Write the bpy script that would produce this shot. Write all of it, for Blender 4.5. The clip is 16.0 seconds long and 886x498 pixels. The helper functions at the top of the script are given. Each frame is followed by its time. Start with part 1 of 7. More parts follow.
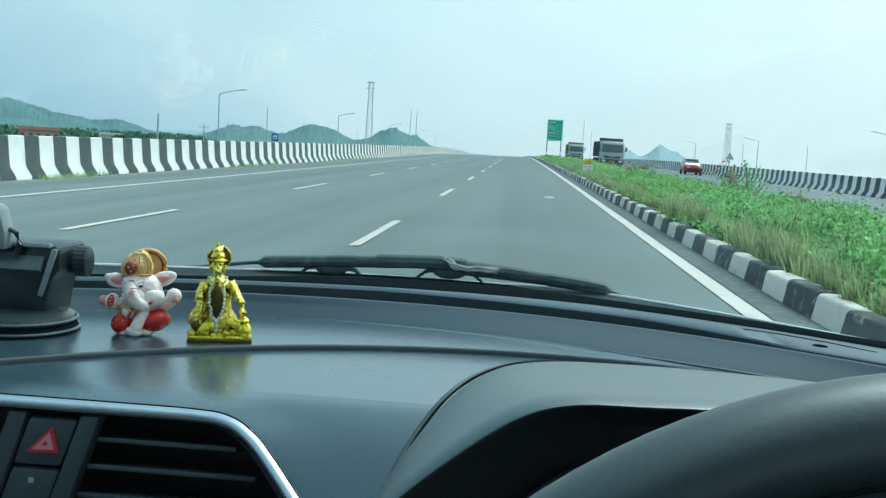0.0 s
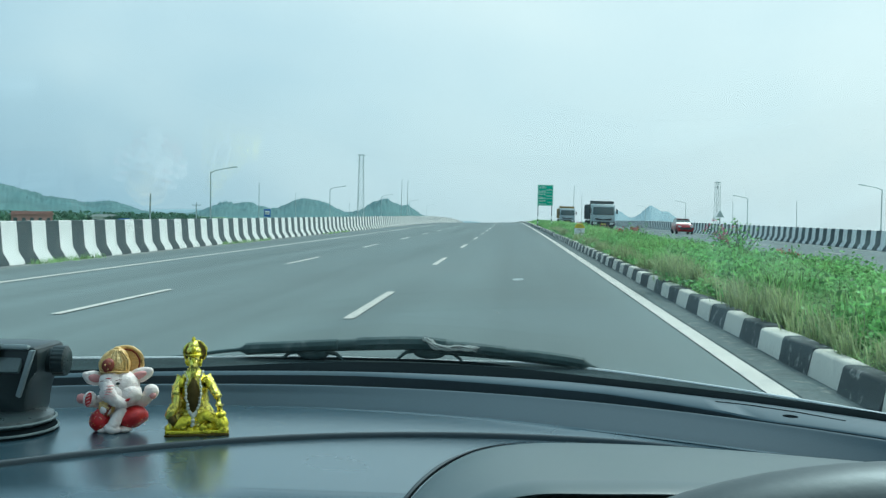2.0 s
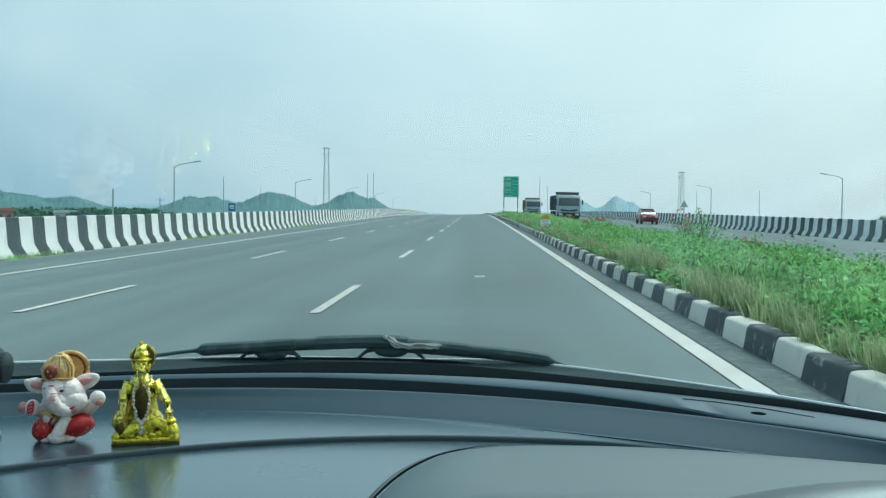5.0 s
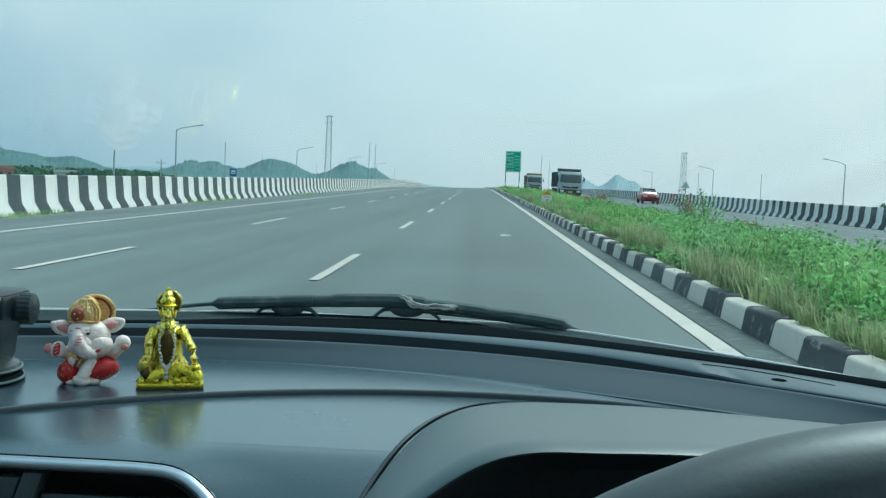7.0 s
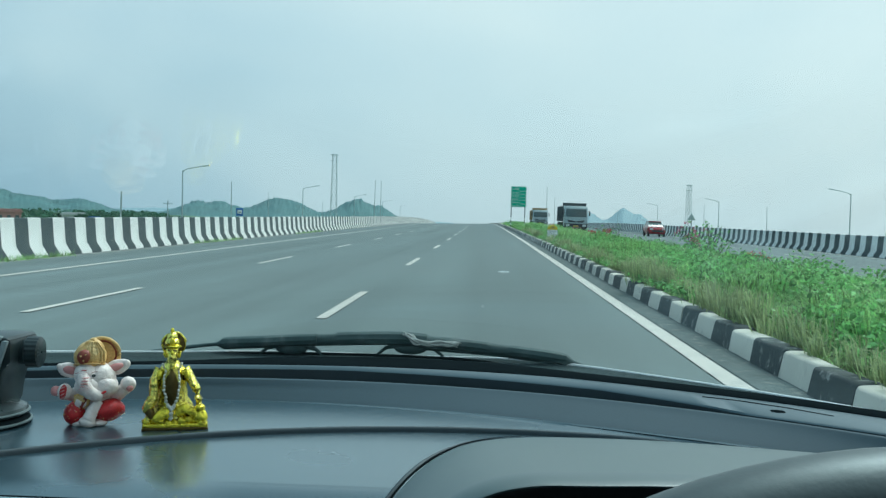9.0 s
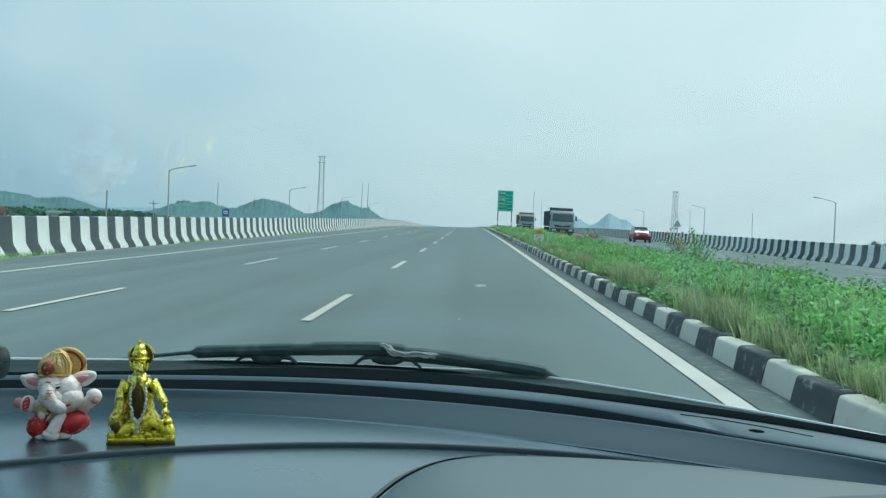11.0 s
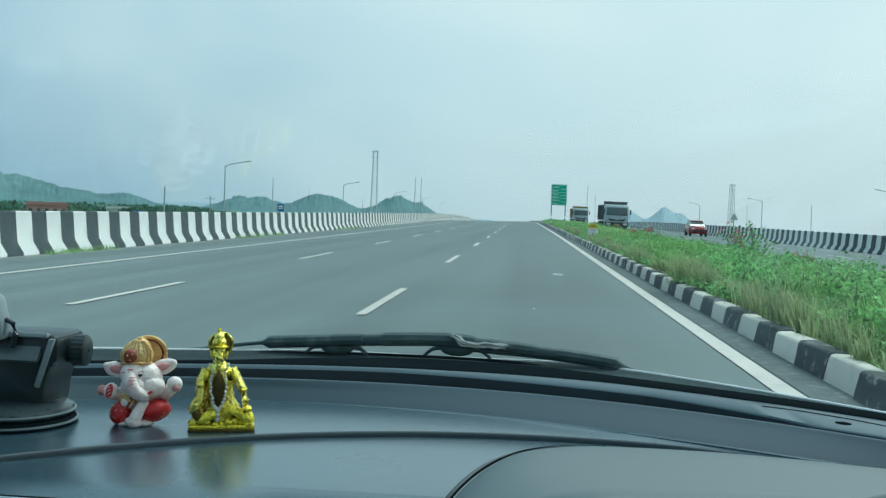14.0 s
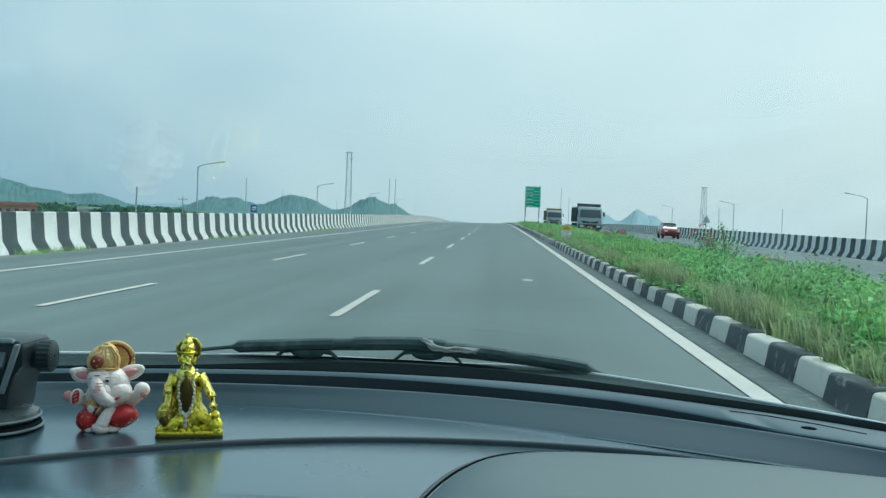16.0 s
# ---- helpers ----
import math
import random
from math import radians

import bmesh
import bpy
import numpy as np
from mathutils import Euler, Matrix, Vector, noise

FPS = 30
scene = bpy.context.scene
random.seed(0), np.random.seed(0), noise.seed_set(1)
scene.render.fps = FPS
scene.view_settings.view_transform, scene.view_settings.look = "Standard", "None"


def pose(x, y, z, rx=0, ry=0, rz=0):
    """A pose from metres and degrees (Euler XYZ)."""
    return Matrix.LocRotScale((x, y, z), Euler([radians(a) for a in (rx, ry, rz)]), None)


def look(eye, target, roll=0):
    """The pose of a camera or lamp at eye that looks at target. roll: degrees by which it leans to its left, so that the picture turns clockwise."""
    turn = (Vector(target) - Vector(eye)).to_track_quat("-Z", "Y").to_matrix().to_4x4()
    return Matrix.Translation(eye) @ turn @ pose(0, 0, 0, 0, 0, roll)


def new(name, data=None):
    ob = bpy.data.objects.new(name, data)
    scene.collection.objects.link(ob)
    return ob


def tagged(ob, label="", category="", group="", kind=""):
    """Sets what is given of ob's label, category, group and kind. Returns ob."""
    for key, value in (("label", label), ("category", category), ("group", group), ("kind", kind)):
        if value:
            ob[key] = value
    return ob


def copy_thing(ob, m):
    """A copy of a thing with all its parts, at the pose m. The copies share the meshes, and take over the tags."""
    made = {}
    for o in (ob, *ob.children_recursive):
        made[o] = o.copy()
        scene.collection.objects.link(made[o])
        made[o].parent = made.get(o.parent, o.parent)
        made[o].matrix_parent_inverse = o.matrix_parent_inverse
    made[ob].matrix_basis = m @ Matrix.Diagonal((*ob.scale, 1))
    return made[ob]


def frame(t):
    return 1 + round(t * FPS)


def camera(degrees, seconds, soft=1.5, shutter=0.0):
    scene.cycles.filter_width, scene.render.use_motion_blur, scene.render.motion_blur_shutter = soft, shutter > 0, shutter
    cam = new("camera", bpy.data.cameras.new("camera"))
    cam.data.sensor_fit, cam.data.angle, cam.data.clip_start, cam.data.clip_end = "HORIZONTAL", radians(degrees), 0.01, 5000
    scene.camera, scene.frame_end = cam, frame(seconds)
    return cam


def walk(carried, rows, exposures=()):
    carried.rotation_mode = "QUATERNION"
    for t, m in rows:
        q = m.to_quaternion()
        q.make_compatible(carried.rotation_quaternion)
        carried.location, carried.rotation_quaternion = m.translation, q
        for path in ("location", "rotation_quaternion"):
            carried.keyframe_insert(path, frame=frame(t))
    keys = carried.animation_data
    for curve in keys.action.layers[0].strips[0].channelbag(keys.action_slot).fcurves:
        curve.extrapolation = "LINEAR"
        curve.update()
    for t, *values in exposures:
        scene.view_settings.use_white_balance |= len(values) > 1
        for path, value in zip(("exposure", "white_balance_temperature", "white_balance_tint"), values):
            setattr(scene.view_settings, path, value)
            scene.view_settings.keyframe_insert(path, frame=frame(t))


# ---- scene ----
# ---------- camera: hand-held inside a car on a highway ----------
cam = camera(47.3, 16.0, soft=1.35)
PATH = [
    (0, (-0.0025, -0.001, 1.179), (-0.1495, 1.983, 0.974), 3.2),
    (0.5, (-0.0075, 0.003, 1.193), (-0.1605, 1.992, 1.058), 3.8),
    (1, (-0.0005, 0.003, 1.193), (-0.1835, 1.991, 1.074), 3.7),
    (1.5, (0.0085, 0.002, 1.180), (-0.1685, 1.991, 1.073), 1.9),
    (2, (0.0165, -0.014, 1.194), (-0.1255, 1.98, 1.124), 1.0),
    (2.5, (0.0145, -0.004, 1.195), (-0.1275, 1.99, 1.133), 1.5),
    (3, (0.0245, 0.012, 1.183), (-0.0825, 2.007, 1.110), 1.1),
    (5.5, (0.0175, 0.013, 1.198), (-0.0555, 2.01, 1.106), 0.5),
    (6, (0.0115, 0.01, 1.194), (-0.0475, 2.005, 1.061), 2.1),
    (6.5, (0.0055, 0.021, 1.189), (-0.0515, 2.015, 1.043), 2.0),
    (7, (0.0005, 0.01, 1.184), (-0.0725, 2.004, 1.046), 2.4),
    (7.5, (0.0015, 0.015, 1.172), (-0.1025, 2.007, 1.026), 1.6),
    (8, (-0.0045, 0.005, 1.191), (-0.1035, 1.998, 1.055), 2.4),
    (8.5, (0.0005, -0.003, 1.186), (-0.0915, 1.993, 1.112), 1.4),
    (11, (0.0135, 0.014, 1.193), (-0.0485, 2.012, 1.133), 2.2),
    (11.5, (0.0095, 0.012, 1.196), (-0.0575, 2.01, 1.134), 1.9),
    (12, (0.0095, 0.018, 1.191), (-0.0675, 2.016, 1.128), 1.5),
    (12.5, (0.0135, 0.015, 1.189), (-0.0635, 2.012, 1.119), 1.3),
    (13, (0.0035, 0.012, 1.189), (-0.0925, 2.008, 1.121), 1.1),
    (13.5, (-0.0145, 0.024, 1.185), (-0.1885, 2.015, 1.111), 2.3),
    (14, (-0.0045, 0.018, 1.188), (-0.1705, 2.009, 1.113), 2.0),
    (14.5, (0.0015, 0.022, 1.181), (-0.1495, 2.015, 1.094), 1.8),
    (15, (0.0025, 0.019, 1.182), (-0.1175, 2.014, 1.107), 1.6),
    (15.5, (0.0005, 0.017, 1.190), (-0.1185, 2.012, 1.116), 2.0),
    (16, (-0.0015, 0.018, 1.191), (-0.1165, 2.014, 1.121), 2.2),
]
walk(cam, [(t, look(eye, target, roll)) for t, eye, target, roll in PATH], [(0.0, 0.48, 5550, -9), (0.5, 0.22, 5550, -9), (1.0, 0.22, 5550, -9), (2.0, 0.30, 5550, -9), (5.5, 0.26, 5550, -9), (6.5, 0.20, 5550, -9), (8.0, 0.26, 5550, -9), (8.5, 0.18, 5550, -9), (11.0, 0.16, 5550, -9), (16.0, 0.18, 5550, -9)])

# ---------- world: bright hazy overcast sky, soft high sun to the front right ----------
SUN_AZ, SUN_EL = 42.0, 56.0
world = bpy.data.worlds.new("hazy_sky")
scene.world = world
world.use_nodes = True
wn, wl = world.node_tree.nodes, world.node_tree.links
wn.clear()


def wnode(kind, **inputs):
    n = wn.new(kind)
    for k, v in inputs.items():
        n.inputs[k].default_value = v
    return n


sky = wn.new("ShaderNodeTexSky")
sky.sky_type = "NISHITA"
sky.sun_disc = False
sky.sun_elevation = radians(SUN_EL)
sky.sun_rotation = radians(SUN_AZ)
sky.dust_density = 4.0
coord = wn.new("ShaderNodeTexCoord")
stretch = wnode("ShaderNodeMapping", Scale=(1.0, 1.0, 1.8))
wl.new(coord.outputs["Generated"], stretch.inputs["Vector"])
cloud = wnode("ShaderNodeTexNoise", Scale=1.7, Detail=4.0, Roughness=0.5, Distortion=0.35)
wl.new(stretch.outputs["Vector"], cloud.inputs["Vector"])
side = wn.new("ShaderNodeVectorMath")
side.operation = "DOT_PRODUCT"
side.inputs[1].default_value = (0.95, 0.12, -0.10)
wl.new(coord.outputs["Generated"], side.inputs[0])
mix1 = wn.new("ShaderNodeMath")
mix1.operation = "MULTIPLY_ADD"
mix1.inputs[1].default_value = 0.50
wl.new(side.outputs["Value"], mix1.inputs[0])
mix2 = wn.new("ShaderNodeMath")
mix2.operation = "MULTIPLY_ADD"
mix2.inputs[1].default_value = 1.0
mix2.inputs[2].default_value = -0.06
wl.new(cloud.outputs["Fac"], mix2.inputs[0])
wl.new(mix2.outputs[0], mix1.inputs[2])
ramp = wn.new("ShaderNodeValToRGB")
ramp.color_ramp.elements[0].position = 0.18
ramp.color_ramp.elements[0].color = (0.397, 0.515, 0.618, 1)
ramp.color_ramp.elements[1].position = 0.74
ramp.color_ramp.elements[1].color = (0.834, 0.826, 0.826, 1)
mid = ramp.color_ramp.elements.new(0.46)
mid.color = (0.663, 0.713, 0.754, 1)
wl.new(mix1.outputs[0], ramp.inputs["Fac"])
scaled = wn.new("ShaderNodeVectorMath")
scaled.operation = "SCALE"
scaled.inputs["Scale"].default_value = 0.10
wl.new(sky.outputs["Color"], scaled.inputs[0])
blend = wn.new("ShaderNodeMix")
blend.data_type = "RGBA"
blend.inputs["Factor"].default_value = 0.90
wl.new(scaled.outputs[0], blend.inputs["A"])
wl.new(ramp.outputs["Color"], blend.inputs["B"])
back = wnode("ShaderNodeBackground", Strength=1.0)
wl.new(blend.outputs["Result"], back.inputs["Color"])
wout = wn.new("ShaderNodeOutputWorld")
wl.new(back.outputs[0], wout.inputs["Surface"])

sun_data = bpy.data.lights.new("sun", "SUN")
sun_data.energy = 2.2
sun_data.angle = radians(25)
sun_data.color = (1.0, 0.97, 0.92)
sun = new("sun", sun_data)
az, el = radians(SUN_AZ), radians(SUN_EL)
sun.matrix_world = look((math.sin(az) * math.cos(el) * 50, math.cos(az) * math.cos(el) * 50, math.sin(el) * 50), (0, 0, 0))
scene.view_settings.exposure = 0.0


# ---------- materials ----------
def material(name, color, rough=0.6, metal=0.0, vary=0.25, scale=6.0, fine=80.0, bump=0.15, dist=0.002, spec=0.5,
             dirt_or_shade=None, patch_amount=0.0, patch_scale=1.5, per_piece=0.0, per_island=0.0, rough_vary=0.1, coat=0.0, patch_lo=0.50, patch_hi=0.72, through_light=0.0, sheen=None):
    """A procedural surface: base colour with coarse stains and fine grain, bump from the grain, optional patches of
    dirt or painted shade.
    """
    m = bpy.data.materials.new(name)
    m.use_nodes = True
    nt, nl = m.node_tree.nodes, m.node_tree.links
    b = nt["Principled BSDF"]
    b.inputs["Metallic"].default_value = metal
    b.inputs["Specular IOR Level"].default_value = spec
    b.inputs["Coat Weight"].default_value = coat
    if sheen:
        b.inputs["Specular Tint"].default_value = (*sheen, 1)
        b.inputs["Coat Tint"].default_value = (*sheen, 1)
    b.inputs["Coat Roughness"].default_value = min(0.3, rough)
    tc = nt.new("ShaderNodeTexCoord")
    n1 = nt.new("ShaderNodeTexNoise")
    n1.inputs["Scale"].default_value = scale
    n1.inputs["Detail"].default_value = 4
    n2 = nt.new("ShaderNodeTexNoise")
    n2.inputs["Scale"].default_value = fine
    n2.inputs["Detail"].default_value = 3
    where = tc.outputs["Object"]
    if per_piece:
        # every piece takes its own stretch of the pattern
        info = nt.new("ShaderNodeObjectInfo")
        shift = nt.new("ShaderNodeVectorMath")
        shift.operation = "MULTIPLY_ADD"
        shift.inputs[1].default_value = (37.0, 53.0, 71.0)
        nl.new(info.outputs["Random"], shift.inputs[0])
        nl.new(tc.outputs["Object"], shift.inputs[2])
        where = shift.outputs[0]
    for n in (n1, n2):
        nl.new(where, n.inputs["Vector"])
    add = nt.new("ShaderNodeMath")
    add.operation = "ADD"
    nl.new(n1.outputs["Fac"], add.inputs[0])
    nl.new(n2.outputs["Fac"], add.inputs[1])
    source = add.outputs[0]
    if per_piece or per_island:
        extra = nt.new("ShaderNodeObjectInfo" if per_piece else "ShaderNodeNewGeometry")
        more = nt.new("ShaderNodeMath")
        more.operation = "MULTIPLY_ADD"
        more.inputs[1].default_value = per_piece or per_island
        nl.new(extra.outputs["Random" if per_piece else "Random Per Island"], more.inputs[0])
        nl.new(source, more.inputs[2])
        less = nt.new("ShaderNodeMath")
        less.operation = "SUBTRACT"
        less.inputs[1].default_value = (per_piece or per_island) / 2
        nl.new(more.outputs[0], less.inputs[0])
        source = less.outputs[0]
    rng = nt.new("ShaderNodeMapRange")
    rng.inputs["From Min"].default_value = 0.55
    rng.inputs["From Max"].default_value = 1.45
    rng.inputs["To Min"].default_value = 1 - vary
    rng.inputs["To Max"].default_value = 1 + vary
    nl.new(source, rng.inputs["Value"])
    mul = nt.new("ShaderNodeVectorMath")
    mul.operation = "SCALE"
    mul.inputs[0].default_value = color
    nl.new(rng.outputs[0], mul.inputs["Scale"])
    out = mul.outputs[0]
    if dirt_or_shade:
        n3 = nt.new("ShaderNodeTexNoise")
        n3.inputs["Scale"].default_value = patch_scale
        n3.inputs["Detail"].default_value = 7
        n3.inputs["Roughness"].default_value = 0.65
        nl.new(where, n3.inputs["Vector"])
        edge = nt.new("ShaderNodeMapRange")
        edge.inputs["From Min"].default_value = patch_lo
        edge.inputs["From Max"].default_value = patch_hi
        edge.inputs["To Max"].default_value = patch_amount
        nl.new(n3.outputs["Fac"], edge.inputs["Value"])
        mx = nt.new("ShaderNodeMix")
        mx.data_type = "RGBA"
        mx.inputs["B"].default_value = (*dirt_or_shade, 1)
        nl.new(edge.outputs[0], mx.inputs["Factor"])
        nl.new(out, mx.inputs["A"])
        out = mx.outputs["Result"]
    nl.new(out, b.inputs["Base Color"])
    rr = nt.new("ShaderNodeMapRange")
    rr.inputs["To Min"].default_value = max(0.02, rough - rough_vary)
    rr.inputs["To Max"].default_value = min(1.0, rough + rough_vary)
    nl.new(n1.outputs["Fac"], rr.inputs["Value"])
    nl.new(rr.outputs[0], b.inputs["Roughness"])
    if bump:
        bp = nt.new("ShaderNodeBump")
        bp.inputs["Strength"].default_value = bump
        bp.inputs["Distance"].default_value = dist
        nl.new(n2.outputs["Fac"], bp.inputs["Height"])
        nl.new(bp.outputs["Normal"], b.inputs["Normal"])
    if through_light:
        tr = nt.new("ShaderNodeBsdfTranslucent")
        nl.new(out, tr.inputs["Color"])
        both = nt.new("ShaderNodeMixShader")
        both.inputs["Fac"].default_value = through_light
        nl.new(b.outputs[0], both.inputs[1])
        nl.new(tr.outputs[0], both.inputs[2])
        nl.new(both.outputs[0], nt["Material Output"].inputs["Surface"])
    return m


def streaks(m, dark, light, stretch_scale):
    """Lays long worn tracks along the road into a material's colour, between its own tones."""
    nt, nl = m.node_tree.nodes, m.node_tree.links
    b = nt["Principled BSDF"]
    was = b.inputs["Base Color"].links[0].from_socket
    tc = nt.new("ShaderNodeTexCoord")
    mp = nt.new("ShaderNodeMapping")
    mp.inputs["Scale"].default_value = stretch_scale
    nl.new(tc.outputs["Object"], mp.inputs["Vector"])
    n = nt.new("ShaderNodeTexNoise")
    n.inputs["Scale"].default_value = 1.0
    n.inputs["Detail"].default_value = 4
    nl.new(mp.outputs["Vector"], n.inputs["Vector"])
    r = nt.new("ShaderNodeMapRange")
    r.inputs["From Min"].default_value = 0.3
    r.inputs["From Max"].default_value = 0.7
    r.inputs["To Min"].default_value = dark
    r.inputs["To Max"].default_value = light
    nl.new(n.outputs["Fac"], r.inputs["Value"])
    v = nt.new("ShaderNodeVectorMath")
    v.operation = "SCALE"
    nl.new(was, v.inputs[0])
    nl.new(r.outputs[0], v.inputs["Scale"])
    nl.new(v.outputs[0], b.inputs["Base Color"])


def glass_material(name, tint=(0.93, 0.97, 0.96), gain=1.0):
    """Thin clear pane: passes light straight through and mirrors by Fresnel."""
    m = bpy.data.materials.new(name)
    m.use_nodes = True
    nt, nl = m.node_tree.nodes, m.node_tree.links
    nt.clear()
    clear = nt.new("ShaderNodeBsdfTransparent")
    clear.inputs["Color"].default_value = (*tint, 1)
    gloss = nt.new("ShaderNodeBsdfGlossy")
    gloss.inputs["Roughness"].default_value = 0.02
    fr = nt.new("ShaderNodeLayerWeight")
    steep = nt.new("ShaderNodeMath")
    steep.operation = "POWER"
    steep.inputs[1].default_value = 5.0
    nl.new(fr.outputs["Facing"], steep.inputs[0])
    weak = nt.new("ShaderNodeMath")
    weak.operation = "MULTIPLY_ADD"
    weak.inputs[1].default_value = 0.96 * gain
    weak.inputs[2].default_value = 0.04 * gain
    nl.new(steep.outputs[0], weak.inputs[0])
    mx = nt.new("ShaderNodeMixShader")
    nl.new(weak.outputs[0], mx.inputs["Fac"])
    nl.new(clear.outputs[0], mx.inputs[1])
    nl.new(gloss.outputs[0], mx.inputs[2])
    o = nt.new("ShaderNodeOutputMaterial")
    nl.new(mx.outputs[0], o.inputs["Surface"])
    return m


M = {}
M["asphalt"] = material("asphalt", (0.134, 0.168, 0.166), 0.80, vary=0.16, scale=0.35, fine=60, bump=0.35, dist=0.004,
                        dirt_or_shade=(0.178, 0.214, 0.210), patch_amount=0.40, patch_scale=0.16)
streaks(M["asphalt"], 0.82, 1.16, (0.9, 0.018, 1.0))
M["concrete_road"] = material("concrete_road", (0.36, 0.365, 0.34), 0.88, vary=0.14, scale=0.5, fine=50, bump=0.3, dist=0.004,
                              dirt_or_shade=(0.26, 0.265, 0.25), patch_amount=0.5, patch_scale=0.3)
M["shoulder"] = material("shoulder", (0.185, 0.198, 0.195), 0.92, vary=0.35, scale=1.6, fine=45, bump=0.7, dist=0.008,
                         dirt_or_shade=(0.30, 0.295, 0.27), patch_amount=0.8, patch_scale=1.6, patch_lo=0.44, patch_hi=0.66)
M["gutter"] = material("gutter", (0.105, 0.130, 0.128), 0.92, vary=0.45, scale=2.5, fine=45, bump=0.7, dist=0.008,
                       dirt_or_shade=(0.30, 0.30, 0.27), patch_amount=0.75, patch_scale=7.0, patch_lo=0.55, patch_hi=0.68)
M["line_paint"] = material("line_paint", (0.60, 0.565, 0.51), 0.7, vary=0.12, scale=2, fine=70, bump=0.25,
                           dirt_or_shade=(0.3, 0.31, 0.31), patch_amount=0.55, patch_scale=3.5)
M["barrier_white"] = material("barrier_white", (0.82, 0.82, 0.79), 0.75, vary=0.08, scale=0.8, fine=40, bump=0.2,
                              dirt_or_shade=(0.42, 0.42, 0.38), patch_amount=0.45, patch_scale=1.1)
M["barrier_black"] = material("barrier_black", (0.052, 0.072, 0.076), 0.75, vary=0.3, scale=0.8, fine=40, bump=0.2,
                              dirt_or_shade=(0.16, 0.16, 0.15), patch_amount=0.35, patch_scale=1.1)
M["kerb_white"] = material("kerb_white", (0.62, 0.59, 0.52), 0.8, vary=0.12, scale=3, fine=50, bump=0.4, dist=0.004,
                           dirt_or_shade=(0.20, 0.205, 0.19), patch_amount=0.75, patch_scale=6.5, per_piece=0.6, patch_lo=0.57, patch_hi=0.74)
M["kerb_black"] = material("kerb_black", (0.052, 0.064, 0.066), 0.8, vary=0.3, scale=3, fine=50, bump=0.4, dist=0.004,
                           dirt_or_shade=(0.36, 0.37, 0.35), patch_amount=0.75, patch_scale=7.5, per_piece=0.5, patch_lo=0.56, patch_hi=0.66)
M["soil"] = material("soil", (0.17, 0.16, 0.11), 0.95, vary=0.35, scale=1.2, fine=25, bump=0.8, dist=0.02,
                     dirt_or_shade=(0.07, 0.12, 0.045), patch_amount=0.95, patch_scale=0.7, patch_lo=0.40, patch_hi=0.60)
M["field"] = material("field", (0.10, 0.19, 0.09), 0.95, vary=0.4, scale=0.012, fine=0.3, bump=0.0,
                      dirt_or_shade=(0.17, 0.19, 0.10), patch_amount=0.6, patch_scale=0.006)
M["grass"] = material("grass", (0.330, 0.530, 0.200), 0.6, vary=0.6, scale=0.55, fine=9, bump=0, per_island=0.9, spec=0.3, through_light=0.4)
M["tuft"] = material("tuft", (0.300, 0.490, 0.175), 0.6, vary=0.65, scale=0.9, fine=9, bump=0, per_island=0.9, spec=0.3, through_light=0.4)
M["dry_grass"] = material("dry_grass", (0.36, 0.43, 0.22), 0.7, vary=0.35, scale=0.7, fine=9, bump=0, per_island=0.8, spec=0.3, through_light=0.4)
M["leaf"] = material("leaf", (0.250, 0.480, 0.165), 0.5, vary=0.6, scale=0.8, fine=9, bump=0, per_island=0.9, spec=0.4, through_light=0.4)
# foliage tone lifted and cooled a little, as haze would do
M["tree_leaf"] = material("tree_leaf", (0.085, 0.170, 0.105), 0.6, vary=0.45, scale=0.3, fine=3, bump=0, per_island=0.9, spec=0.3, through_light=0.4)
M["bark"] = material("bark", (0.14, 0.11, 0.085), 0.9, vary=0.3, scale=3, fine=25, bump=0.6, dist=0.01)
M["petal_red"] = material("petal_red", (0.55, 0.045, 0.07), 0.55, vary=0.3, scale=9, fine=40, bump=0, per_island=0.6)
M["petal_pink"] = material("petal_pink", (0.65, 0.16, 0.26), 0.55, vary=0.3, scale=9, fine=40, bump=0, per_island=0.6)
# green turned towards blue-grey: the distance haze sits in this colour
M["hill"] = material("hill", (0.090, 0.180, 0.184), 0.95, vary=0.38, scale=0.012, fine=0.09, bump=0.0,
                     dirt_or_shade=(0.112, 0.222, 0.208), patch_amount=0.75, patch_scale=0.008)
# paler and bluer still: thicker haze painted into the farthest hills
M["far_hill_hazed"] = material("far_hill_hazed", (0.27, 0.375, 0.415), 0.95, vary=0.06, scale=0.006, fine=0.05, bump=0.0)
M["galvanised"] = material("galvanised", (0.46, 0.52, 0.54), 0.55, metal=0.25, vary=0.15, scale=2, fine=30, bump=0.1)
M["concrete_pole"] = material("concrete_pole", (0.40, 0.44, 0.45), 0.85, vary=0.2, scale=1, fine=20, bump=0.3)
M["sign_green"] = material("sign_green", (0.010, 0.42, 0.255), 0.45, vary=0.08, scale=1.2, fine=40, bump=0.05)
M["sign_white"] = material("sign_white", (0.86, 0.87, 0.85), 0.5, vary=0.05, scale=3, fine=40, bump=0.05)
M["sign_blue"] = material("sign_blue", (0.02, 0.12, 0.42), 0.5, vary=0.12, scale=3, fine=40, bump=0.05)
M["post_black"] = material("post_black", (0.045, 0.055, 0.058), 0.6, vary=0.25, scale=3, fine=30, bump=0.15)
M["post_white"] = material("post_white", (0.72, 0.75, 0.73), 0.6, vary=0.12, scale=3, fine=30, bump=0.15)
M["stone_white"] = material("stone_white", (0.76, 0.79, 0.79), 0.75, vary=0.08, scale=4, fine=50, bump=0.2,
                            dirt_or_shade=(0.45, 0.46, 0.44), patch_amount=0.5, patch_scale=5)
